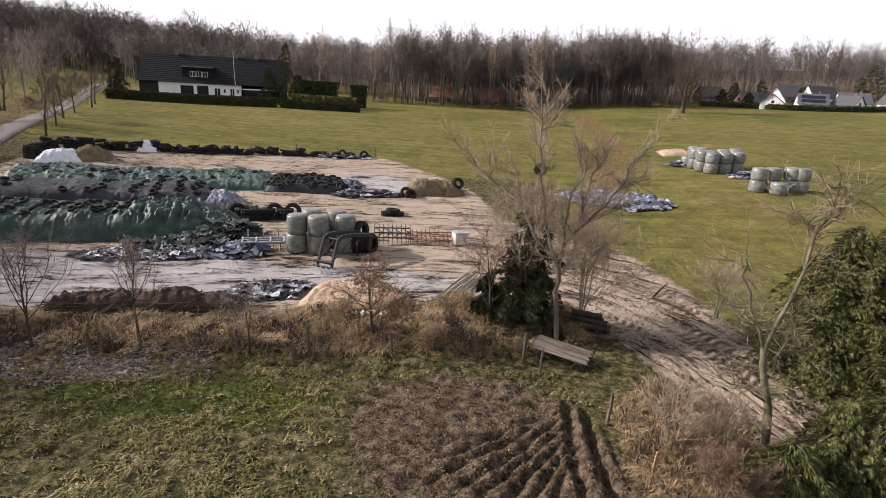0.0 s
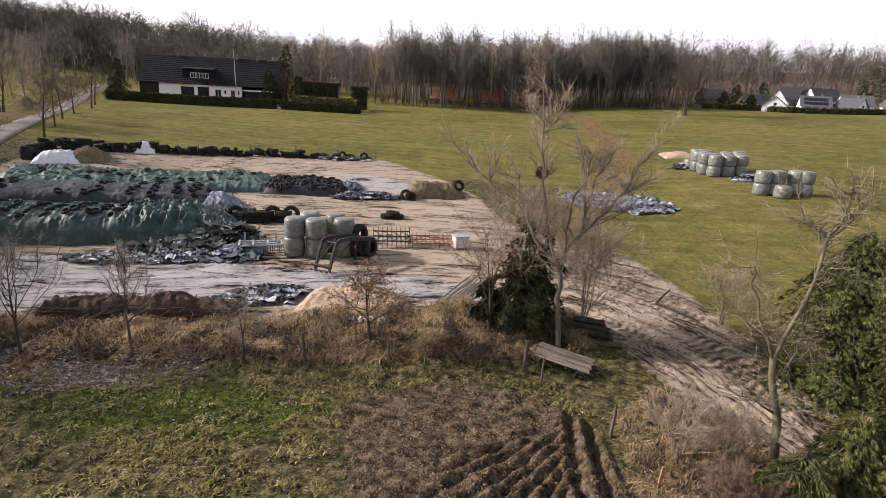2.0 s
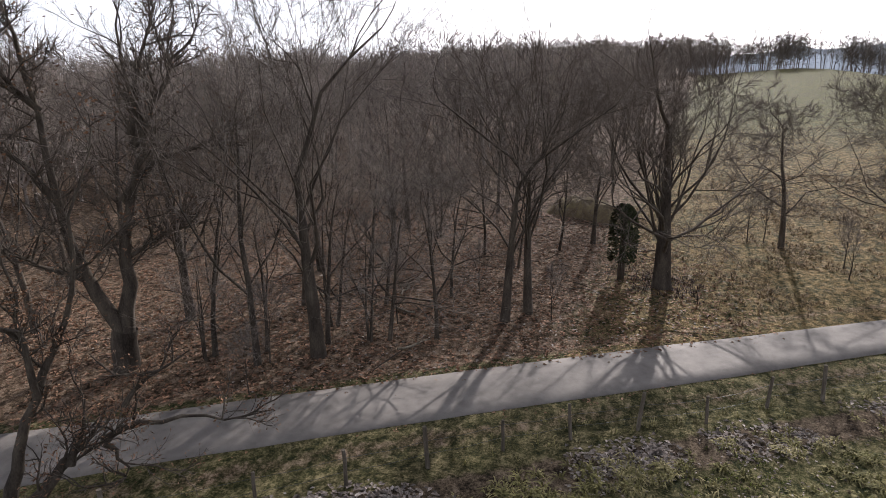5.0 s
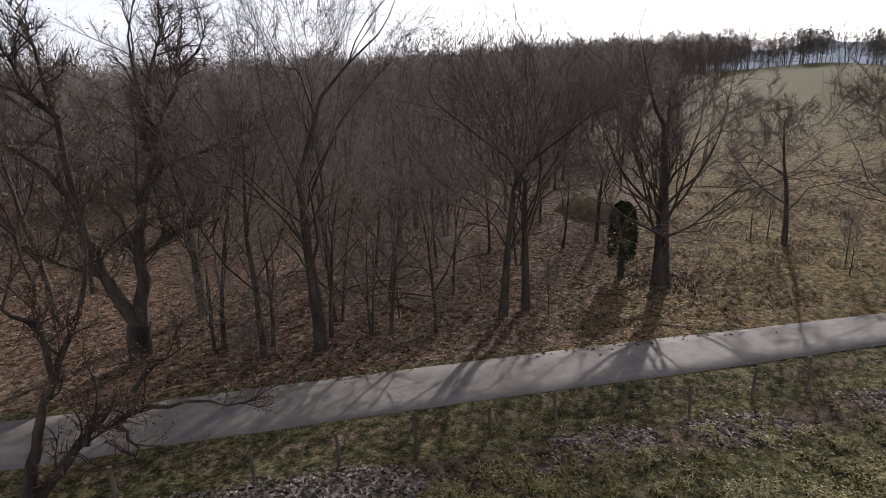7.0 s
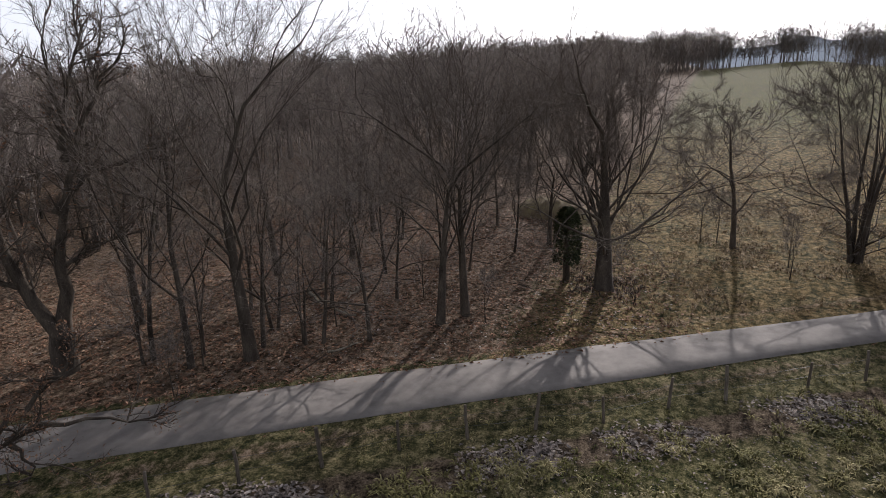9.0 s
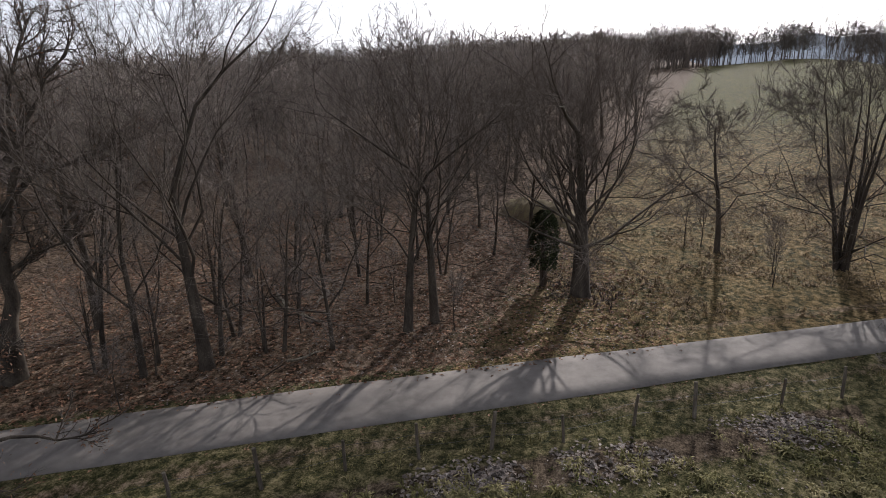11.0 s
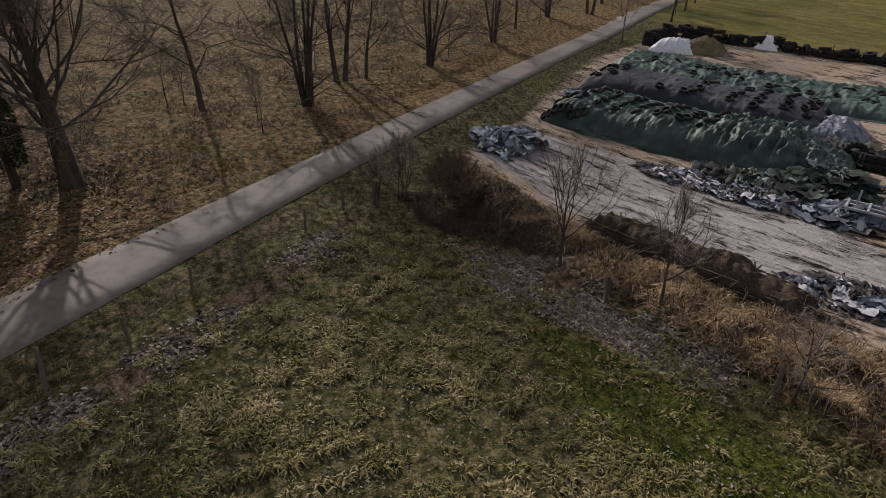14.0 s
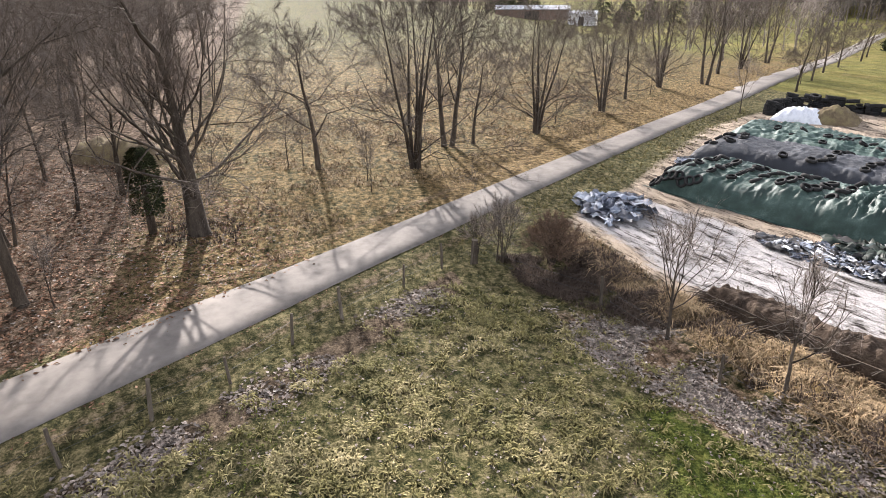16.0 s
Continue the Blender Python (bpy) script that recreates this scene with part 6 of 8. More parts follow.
cultivator()
harrow(-4.9, 33.0, 0.25, 2.4, "dark steel harrow with rows of tines", STEEL_DARK)
harrow(-2.4, 33.6, 0.25, 3.0, "rust-red folding harrow section on mud", RUST).scale = (1, 1, 0.68)
front_loader()
box = thing("feed_box", "pale grey metal box with a lid", "box", spot(-0.5, 34.3, 0.5))
s = Soup()
s.box(Vector((0, 0, 0.42)), (0.95, 0.75, 0.75), bevel=0.03)
part("body", s.mesh("body", STONE), box)
s = Soup()
s.box(Vector((0, 0, 0.84)), (1.05, 0.85, 0.07), bevel=0.015)
part("lid", s.mesh("lid", STEEL_GREY), box)
sheet_mound("earth_bank", "raw dark earth bank under dead branches", [(-18.2, 17.9), (-9.6, 19.4), (-9.4, 21.2), (-17.8, 19.9)], 0.85, EARTH_DARK, 51.0, 110, 36, 0.16, 0.5, category="earth bank", lumps=0.7, folds=0.1)

# ---- pasture edge: fences, bushes, conifers, cart, logs, brush ----
def post_mesh(h, r, seed):
    s = Soup()
    rr = random.Random(seed)
    pts = [Vector((rr.uniform(-0.004, 0.004) * k, rr.uniform(-0.004, 0.004) * k, -0.3 + (h + 0.3) * k / 4)) for k in range(5)]
    s.tube(pts, [r, r * 1.03, r * 0.97, r * 0.95, r * 0.88], 8)
    return s.mesh("post", WOOD_POST)


POSTS = [post_mesh(1.15, 0.055, 1), post_mesh(1.3, 0.065, 2), post_mesh(1.0, 0.05, 3)]


def fence(name, label, posts, wires=(0.45, 0.85), sag=0.05):
    """A wire fence: each post and each strand a part."""
    t = thing(name, label, "fence")
    rr = random.Random(len(posts))
    tops = []
    for i, (x, y) in enumerate(posts):
        z = floor_at(x, y)
        m = Matrix.Translation((x, y, z)) @ Euler((rr.gauss(0, 0.05), rr.gauss(0, 0.05), rr.uniform(0, 6))).to_matrix().to_4x4()
        part("post", POSTS[i % 3], t, m=m)
        tops.append(Vector((x, y, z)))
    for h in wires:
        s = Soup()
        up_, run = Vector((0, 0, h)), []
        for a, b in zip(tops[:-1], tops[1:]):
            run += [a + up_, (a + b) / 2 - Vector((0, 0, sag)) + up_]
        run.append(tops[-1] + up_)
        s.tube(run, [0.006] * len(run), 3, cap=False)
        part("wire", s.mesh("wire", STEEL_DARK), t)
    return t


fence("lane_fence", "leaning wooden posts with wire along the lane", [(-5.2, -15.2), (-7.2, -12.3), (-9.2, -9.7), (-10.7, -8.0), (-12.2, -6.3), (-13.8, -4.6), (-15.1, -2.85), (-16.4, -1.0), (-17.5, 1.0), (-19.4, 2.95), (-20.6, 4.8), (-22.5, 7.6), (-23.6, 9.6)])
fence("pasture_fence", "old wooden posts with slack wire beside dry grass", [(-23.7, 11.0), (-18.8, 14.5), (-13.5, 15.4), (-7.7, 15.95), (-4.85, 16.3), (-1.7, 16.9), (1.65, 17.45), (3.5, 17.3), (4.15, 16.7), (6.2, 13.55), (8.4, 10.7)])
fence("yard_fence", "thin posts behind the tyre wall", [(-46, 57), (-40.5, 60.6), (-35, 63.4), (-29.6, 65.9), (-24.5, 67.9), (-19.5, 69.2), (-14.6, 69.8)], (0.9,))
pale = thing("marker_post", "pale cut timber post in brambles", "post", spot(7.05, 10.9))
s = Soup()
s.box(Vector((0, 0, 0.35)), (0.09, 0.05, 1.0), 0.2, 0.03, 0.06, bevel=0.008)
part("stake", s.mesh("stake", ENDGRAIN), pale)
stump = thing("gate_post", "thick dark weathered gate post", "post", spot(-23.75, 11.15))
s = Soup()
s.tube([Vector((0, 0, -0.2)), Vector((0, 0, 0.5)), Vector((0.03, 0, 1.1))], [0.17, 0.15, 0.14], 9)
part("post", s.mesh("post", BARK), stump)


def leafy(wood_fine, n, seed, size, zmin=0.0):
    """Small withered leaves on the outer twigs."""
    rr = random.Random(seed)
    tips = [wood_fine.v[i] for i in range(3, len(wood_fine.v), 4)]
    s = Soup()
    for _ in range(n):
        p = rr.choice(tips)
        if p.z < zmin:
            continue
        d = Vector((rr.gauss(0, 1), rr.gauss(0, 1), rr.gauss(0, 0.6))).normalized()
        o = d.orthogonal().normalized()
        q = p + Vector((rr.gauss(0, 0.08), rr.gauss(0, 0.08), rr.gauss(0, 0.08)))
        k = size * rr.uniform(0.6, 1.3)
        s.add([q - d * k, q + o * k * 0.45, q + d * k, q - o * k * 0.45 + d.cross(o) * k * 0.3], [(0, 1, 2), (0, 2, 3)])
    return s


def bush_tree(x, y, label, seed, height, r0, bark, twig, leaves=0, name="bush", category="bush", rot=0.0, **kw):
    grown = grow(seed, height, r0, **kw)
    fine = grown[1]
    t = thing(name, label, category, spot(x, y, rot))
    clothe(t, grown, bark, twig)
    if leaves:
        part("leaves", leafy(fine, leaves, seed, 0.05).mesh("leaves", DEADLEAF), t, "withered reddish-brown leaves")
    return t


# saplings and bushes in the dry-grass strip
SAP = dict(limbs=12, spread=30, depth=2, twigs=4, twig_r=0.006, fork=0.35, up=0.3)
bush_tree(-15.95, 15.35, "slender bare sapling in leaf litter", 301, 4.9, 0.06, BARK, TWIG, name="sapling", category="sapling", **SAP)
bush_tree(-11.95, 16.25, "slender bare sapling beside dry grass", 302, 4.4, 0.055, BARK, TWIG, name="sapling", category="sapling", **SAP)
bush_tree(-7.3, 16.2, "small bare sapling with wide twigs", 303, 2.9, 0.045, BARK, TWIG, name="sapling", category="sapling", limbs=9, spread=46, depth=2, twigs=4, twig_r=0.006, fork=0.3)
bush_tree(-2.7, 17.8, "small round tree with withered red leaves", 304, 3.4, 0.075, BARK, TWIG_RED, 1300, name="hawthorn_tree", category="tree", limbs=14, spread=62, depth=2, twigs=7, twig_r=0.007, fork=0.32, up=0.05)
bush_tree(2.05, 20.3, "thin red-brown bare tree beside evergreen", 305, 4.6, 0.07, BARK, TWIG_RED, name="young_tree", category="tree", limbs=8, spread=36, depth=2, twigs=5, twig_r=0.007, fork=0.35)
bush_tree(-22.7, 14.4, "dense rounded bare bush by the lane", 306, 2.3, 0.045, BARK, TWIG_RED, name="bush", limbs=8, spread=52, depth=2, twigs=9, twig_r=0.007, fork=0.12, stems=6, up=0.12)
bush_tree(-23.6, 12.4, "thin bare shrub by the gate post", 307, 2.8, 0.03, BARK, TWIG, name="shrub", category="shrub", limbs=7, spread=40, depth=2, twigs=4, twig_r=0.006, fork=0.2, stems=2)
bush_tree(-24.6, 11.6, "low twiggy shrub on the verge", 308, 2.0, 0.025, BARK, TWIG, name="shrub", category="shrub", limbs=6, spread=44, depth=2, twigs=4, twig_r=0.006, fork=0.2, stems=3)
hand_tree("ash_tree", "bare pale tree with a spreading crown beside the track", 4.85, 19.7, [(0.1, 0, -0.35), (0.08, 0, 0.6), (-0.15, 0.02, 2.2), (-0.15, 0.02, 3.4), (0.03, 0.0, 4.45)],
          [(0.62, [(0.03, 0.0, 4.4), (0.65, -0.08, 5.4), (0.95, -0.13, 6.1), (1.23, -0.17, 7.1), (1.72, -0.26, 8.5)]), (0.55, [(-0.18, 0.02, 3.45), (-0.9, 0.09, 4.1), (-1.58, 0.13, 4.85), (-2.1, 0.15, 5.5), (-2.77, 0.15, 7.3)]),
           (0.6, [(-0.16, 0.02, 3.2), (-0.84, 0.08, 5.1), (-1.19, 0.11, 6.7), (-1.32, 0.11, 7.6), (-1.57, 0.13, 8.9), (-1.67, 0.13, 9.6), (-1.84, 0.14, 11.0)]), (0.5, [(0.03, 0.0, 4.43), (-0.21, 0.02, 5.7), (-0.06, 0.01, 7.3), (0.11, -0.01, 8.7)]),
           (0.4, [(0.65, -0.08, 5.4), (0.45, -0.06, 6.7), (0.62, -0.08, 8.0), (0.6, -0.08, 9.2)]), (0.36, [(-1.24, 0.11, 4.5), (-1.85, 0.14, 6.0), (-2.6, 0.15, 6.6), (-3.43, 0.14, 7.5)]), (0.36, [(0.28, -0.03, 4.6), (0.6, -0.07, 5.1), (1.5, -0.22, 6.1), (2.4, -0.4, 6.7)]),
           (0.3, [(-1.4, 0.11, 8.0), (-1.1, 0.1, 9.2), (-1.0, 0.1, 10.4)])],
          0.125, BARK_PALE, TWIG_PALE, 633, subs=10, length=1.5, fine_n=3, rise=0.45, twig_r=0.007, r1=0.75, flat=1.5, wild=0.18, thick=0.013)
bush_tree(6.3, 22.4, "bare pale shrubby tree behind the birch", 312, 5.4, 0.04, BARK_PALE, TWIG_PALE, name="willow_bush", category="tree", limbs=7, spread=48, depth=2, twigs=5, twig_r=0.007, fork=0.15, stems=4)
bush_tree(3.4, 21.4, "bare pale shrub against evergreen", 313, 6.2, 0.04, BARK_PALE, TWIG_PALE, name="willow_bush", category="tree", limbs=8, spread=56, depth=2, twigs=5, twig_r=0.007, fork=0.15, stems=4)
# forked bare tree in front of the big conifer
def old_fork():
    """The mossy tree beside the track: a short stem that forks low into two crooked limbs."""
    t = thing("forked_tree", "mossy bare tree with two forked limbs", "tree", spot(10.93, 13.14))
    rr = random.Random(77)
    stem, limb, fine = Soup(), Soup(), Soup()
    def way(pts, r0, r1, soup, sides=7):
        p = [Vector(q) for q in pts]
        fine_pts = []
        for a, b in zip(p[:-1], p[1:]):
            fine_pts += [a, a.lerp(b, 0.5) + Vector((rr.gauss(0, 0.05), rr.gauss(0, 0.05), rr.gauss(0, 0.04)))]
        fine_pts.append(p[-1])
        n = len(fine_pts) - 1
        soup.tube(fine_pts, [r0 + (r1 - r0) * i / n for i in range(n + 1)], sides, cap=False)
        return fine_pts
    way([(0, 0, -0.3), (0.02, 0, 0.6), (-0.27, 0.14, 2.1), (-0.49, 0.25, 3.3)], 0.15, 0.09, stem, 9)
    ways = [way([(-0.49, 0.25, 3.2), (-1.01, 0.5, 4.4), (-1.38, 0.66, 5.4), (-1.5, 0.5, 6.2)], 0.06, 0.015, limb),
            way([(-0.49, 0.25, 3.2), (-0.11, 0.06, 5.1), (0.04, -0.02, 6.7), (0.06, -0.03, 7.1)], 0.07, 0.04, limb),
            way([(0.06, -0.03, 7.1), (0.27, -0.14, 7.9), (0.27, -0.15, 8.8)], 0.04, 0.012, limb, 6),
            way([(0.06, -0.03, 7.1), (0.45, -0.25, 7.7), (0.72, -0.41, 8.2)], 0.04, 0.012, limb, 6),
            way([(0.06, -0.03, 7.1), (-0.2, 0.1, 7.3), (-0.61, 0.31, 7.7)], 0.035, 0.012, limb, 6),
            way([(-0.6, 0.3, 3.4), (-1.2, 0.3, 3.9), (-1.99, 0.92, 4.9)], 0.05, 0.012, limb, 6),
            way([(-0.15, 0.1, 2.6), (0.3, 0.6, 3.4), (0.8, 1.2, 4.4)], 0.05, 0.012, limb, 6),
            way([(-0.2, 0.12, 1.6), (-1.0, -0.3, 2.2), (-2.0, -0.5, 2.6)], 0.04, 0.01, limb, 6)]
    for p in ways:
        for _ in range(24):
            i = rr.randint(2, len(p) - 1)
            a = p[i - 1].lerp(p[i], rr.random())
            d = Vector((rr.gauss(0, 1), rr.gauss(0, 1), rr.gauss(0.35, 0.6))).normalized()
            b = a + d * rr.uniform(0.5, 1.5)
            m = a.lerp(b, 0.5) + Vector((rr.gauss(0, 0.08), rr.gauss(0, 0.08), rr.gauss(0, 0.08)))
            limb.tube([a, m, b], [0.017, 0.012, 0.005], 4, cap=False)
            for _ in range(6):
                q = m.lerp(b, rr.random())
                e = (d + Vector((rr.gauss(0, 0.7), rr.gauss(0, 0.7), rr.gauss(0, 0.7)))).normalized()
                fine.spike(q, q + e * rr.uniform(0.25, 0.7), 0.006)
    clothe(t, (limb, fine, stem), BARK_MOSS, TWIG_PALE)
    return t


old_fork()
bush_tree(7.9, 12.4, "tangled bare briar bush in dry grass", 321, 2.3, 0.02, TWIG_PALE, TWIG_PALE, name="briar", limbs=5, spread=56, depth=2, twigs=3, twig_r=0.006, fork=0.15, stems=6)
bush_tree(9.3, 12.6, "tangled bare briar bush in dry grass", 322, 1.9, 0.02, TWIG_PALE, TWIG_PALE, name="briar", limbs=5, spread=56, depth=2, twigs=3, twig_r=0.006, fork=0.15, stems=6)
bush_tree(8.6, 10.0, "reddish tangled briar bush", 323, 1.7, 0.025, TWIG_RED, TWIG_RED, name="briar", limbs=7, spread=54, depth=2, twigs=6, twig_r=0.006, fork=0.15, stems=6)
bush_tree(13.2, 24.5, "low bare shrub beside the track", 324, 3.4, 0.03, BARK_PALE, TWIG_PALE, name="shrub", category="shrub", limbs=6, spread=52, depth=2, twigs=3, twig_r=0.006, fork=0.2, stems=4)


def fronds(seed, height, radius, n, base=0.2, droop=0.35, shape=1.0, size=0.34, lobes=5):
    """Drooping sprays of needles round a stem, denser outside, with gaps."""
    rr = random.Random(seed)
    s = Soup()
    for _ in range(n):
        u = rr.random() ** 0.85
        z = base + u * (height - base)
        az = rr.uniform(0, 6.283)
        lump = 1 + 0.28 * noise.noise((math.cos(az) * 1.6 + seed, math.sin(az) * 1.6, z * 0.7))
        rim = radius * (1 - u ** shape) ** 0.75 * lump + 0.1
        if noise.noise((math.cos(az) * 2.6, math.sin(az) * 2.6 + seed, z * 1.3)) < -0.32:
            continue
        r = rim * rr.uniform(0.45, 1.0) ** 0.5
        out = Vector((math.cos(az), math.sin(az), 0))
        p = out * r + Vector((0, 0, z))
        d = (out + Vector((rr.gauss(0, 0.4), rr.gauss(0, 0.4), -droop + rr.gauss(0, 0.25)))).normalized()
        o = d.cross(Vector((0, 0, 1))).normalized()
        w = d.cross(o)
        k = size * rr.uniform(0.6, 1.3)
        for j in range(lobes):
            a = (j - (lobes - 1) / 2) * 0.42 + rr.gauss(0, 0.1)
            e = (d * math.cos(a) + o * math.sin(a)).normalized()
            f = e.cross(w)
            L = k * (1 - 0.25 * abs(a))
            tip = p + e * L - Vector((0, 0, 0.25 * L))
            m = p + e * L * 0.55
            s.add([p, m + f * L * 0.13, tip, m - f * L * 0.13 + w * 0.04], [(0, 1, 2), (0, 2, 3)])
    return s


def boughs(seed, height, radius, n, base, shape, size, droop=0.5, lobes=4, per=34):
    """Layered boughs that leave the stem, arch and droop, each hung with needle sprays."""
    rr = random.Random(seed)
    wood, s = Soup(), Soup()
    for k in range(n):
        u = (k + rr.random()) / n
        z = base + (height - base) * u ** 0.9
        az = k * 2.4 + rr.uniform(-0.5, 0.5)
        L = radius * (1 - u ** shape) ** 0.8 * rr.uniform(0.65, 1.15) + 0.15
        out, side = Vector((math.cos(az), math.sin(az), 0)), Vector((-math.sin(az), math.cos(az), 0))
        pts = [out * (L * q) + Vector((0, 0, z + L * (0.16 * math.sin(q * 3.1) - droop * q * q) + rr.gauss(0, 0.03))) for q in (0, 0.35, 0.7, 1.0)]
        pts[3] += side * rr.gauss(0, 0.12) * L
        wood.tube(pts, [0.035, 0.025, 0.015, 0.005], 4, cap=False)
        for _ in range(int(per * (0.35 + L / radius))):
            q = rr.uniform(0.15, 1.05)
            i = min(2, int(q * 3))
            p = pts[i].lerp(pts[i + 1], q * 3 - i) + side * rr.gauss(0, 0.13) * L * (1.15 - 0.6 * q) + Vector((0, 0, rr.uniform(-0.22, 0.03)))
            d = (out * rr.uniform(0.3, 1) + side * rr.gauss(0, 0.7) + Vector((0, 0, -0.35 + rr.gauss(0, 0.3)))).normalized()
            o = d.cross(Vector((0, 0, 1))).normalized()
            w = d.cross(o)
            K = size * rr.uniform(0.5, 1.25)
            for j in range(lobes):
                a = (j - (lobes - 1) / 2) * 2.0 / lobes + rr.gauss(0, 0.14)
                f_ = (d * math.cos(a) + o * math.sin(a)).normalized()
                h = f_.cross(w)
                B = K * (1 - 0.25 * abs(a))
                tip, m = p + f_ * B - Vector((0, 0, 0.3 * B)), p + f_ * B * 0.5
                s.add([p, m + h * B * 0.055, tip, m - h * B * 0.055 + w * 0.02], [(0, 1, 2), (0, 2, 3)])
    return wood, s


def conifer(x, y, label, seed, height, radius, n, material, name="conifer", base=0.2, shape=1.0, size=0.34, droop=0.45, category="tree", lobes=4, per=34):
    t = thing(name, label, category, spot(x, y, seed))
    s = Soup()
    s.tube([Vector((0, 0, -0.3)), Vector((0, 0, height * 0.5)), Vector((0, 0, height * 0.97))], [0.05 * radius + 0.06, 0.03 * radius + 0.04, 0.012], 7)
    part("trunk", s.mesh("trunk", BARK, True), t)
    wood, sprays = boughs(seed, height, radius, n, base, shape, size, droop, lobes, per)
    tagged(part("branchwork", wood.mesh("branchwork", BARK), t), kind="stuff")
    tagged(part("foliage", sprays.mesh("foliage", material), t), kind="stuff")
    return t


# the evergreen beside the birch and the big spruces at the track
def ragged_bush(x, y, label, seed, height, radius, n, material):
    """An overgrown evergreen of several leaning leaders, with ragged sprays and gaps."""
    t = thing("evergreen_bush", label, "bush", spot(x, y, seed))
    rr = random.Random(seed)
    wood, s = Soup(), Soup()
    for k in range(7):
        az, rad = rr.uniform(0, 6.28), radius * rr.uniform(0.1, 0.65)
        top = Vector((math.cos(az) * rad, math.sin(az) * rad, height * rr.uniform(0.55, 1.0)))
        wood.tube([Vector((0.2 * math.cos(az), 0.2 * math.sin(az), -0.1)), top * 0.5 + Vector((0, 0, 0.1)), top], [0.06, 0.045, 0.012], 5, cap=False)
        w_, f_ = boughs(seed * 10 + k, top.z * 0.95, radius * rr.uniform(0.5, 0.75), n // 7, 0.15, 3.0, 0.26, 0.35, 8, 40)
        for sp, q in ((wood, w_), (s, f_)):
            sp.add([v + Vector((top.x, top.y, 0)) * min(1.0, max(0.15, v.z / top.z)) for v in q.v], q.f)
    part("trunk", wood.mesh("trunk", BARK, True), t)
    tagged(part("foliage", s.mesh("foliage", material), t), kind="stuff")
    return t


ragged_bush(3.5, 20.9, "dark ragged evergreen bush wound with bare stems", 41, 6.0, 2.1, 98, NEEDLE_DARK)
ragged_bush(2.2, 21.2, "low dark evergreen in brambles", 43, 2.8, 1.2, 42, NEEDLE_DARK)
conifer(15.0, 17.9, "large green spruce with drooping sprays", 402, 6.4, 2.5, 170, NEEDLE, "spruce_tree", 0.1, 2.4, 0.18, 0.4, lobes=7, per=95)
conifer(17.3, 18.8, "broad green spruce with drooping sprays", 404, 7.0, 2.6, 140, NEEDLE, "spruce_tree", 0.1, 2.2, 0.2, 0.4, lobes=7, per=70)
conifer(16.2, 15.2, "broad green spruce beside the track", 408, 5.2, 2.1, 120, NEEDLE, "spruce_tree", 0.1, 2.0, 0.18, 0.4, lobes=7, per=80)
conifer(13.7, 11.6, "low green spruce with drooping sprays", 403, 3.4, 1.7, 90, NEEDLE, "spruce_tree", 0.1, 1.8, 0.17, 0.45, lobes=7, per=80)
conifer(12.3, 11.9, "low green spruce at the foot of the forked tree", 409, 2.5, 1.2, 60, NEEDLE, "spruce_tree", 0.05, 1.8, 0.17, 0.45, lobes=7, per=76)
conifer(10.6, 10.9, "low juniper-like conifer in dry grass", 405, 1.7, 1.3, 40, NEEDLE, "low_conifer", 0.05, 1.8, 0.28, category="shrub")
# ivy-clad stump west of the lane
iv = thing("ivy_stump", "dead stem topped with dark ivy", "tree", spot(-30.9, -2.65))
s = Soup()
s.tube([Vector((0, 0, -0.2)), Vector((0.02, 0, 1.6)), Vector((0.1, 0.05, 3.9))], [0.2, 0.17, 0.12], 8)
part("trunk", s.mesh("trunk", BARK, True), iv)
f = fronds(411, 4.1, 0.58, 2400, 1.0, 0.1, 7.0, 0.17, 4)
part("ivy", f.mesh("ivy", NEEDLE_DARK), iv, "dark green ivy leaves")


def cart():
    """Old flat cart: slatted deck on two beams, one end on a wheel."""
    t = thing("flat_cart", "weathered slatted wooden cart beside the fence", "cart", Matrix.Translation((5.05, 18.0, floor_at(5.05, 18.0) + 0.5)) @ Euler((0.12, 0.1, -0.33)).to_matrix().to_4x4() @ Matrix.Scale(0.86, 4))
    b = Soup()
    b.box(Vector((0, 0, 0)), (2.6, 0.15, 0.045), bevel=0.008)
    me = b.mesh("plank", WOOD_GREY)
    for k in range(7):
        part("plank", me, t, m=Matrix.Translation((0.03 * (-1) ** k, -0.55 + 0.183 * k, 0.06 + 0.004 * (k % 3))) @ Matrix.Rotation(0.008 * (-1) ** k, 4, "Z"))
    s = Soup()
    s.box(Vector((0, -0.4, -0.03)), (2.5, 0.1, 0.12), bevel=0.01)
    s.box(Vector((0, 0.42, -0.03)), (2.5, 0.1, 0.12), bevel=0.01)
    s.box(Vector((-1.15, 0, -0.12)), (0.1, 1.1, 0.1), bevel=0.01)
    s.box(Vector((1.0, 0, -0.14)), (0.1, 1.2, 0.1), bevel=0.01)
    part("chassis", s.mesh("chassis", WOOD_POST), t)
    leg = Soup()
    leg.box(Vector((0, 0, -0.34)), (0.1, 0.1, 0.62), bevel=0.01)
    lm = leg.mesh("leg", WOOD_POST)
    for x, y in ((-1.1, -0.42), (-1.1, 0.42)):
        part("leg", lm, t, m=Matrix.Translation((x, y, 0)))
    w = tyre_mesh("wheel", 0.3, 0.15, 0.16, 50)
    for y in (-0.62, 0.62):
        part("wheel", w, t, "small rubber wheel", Matrix.Translation((1.0, y, -0.26)) @ Matrix.Rotation(math.pi / 2, 4, "X"))
    return t


cart()


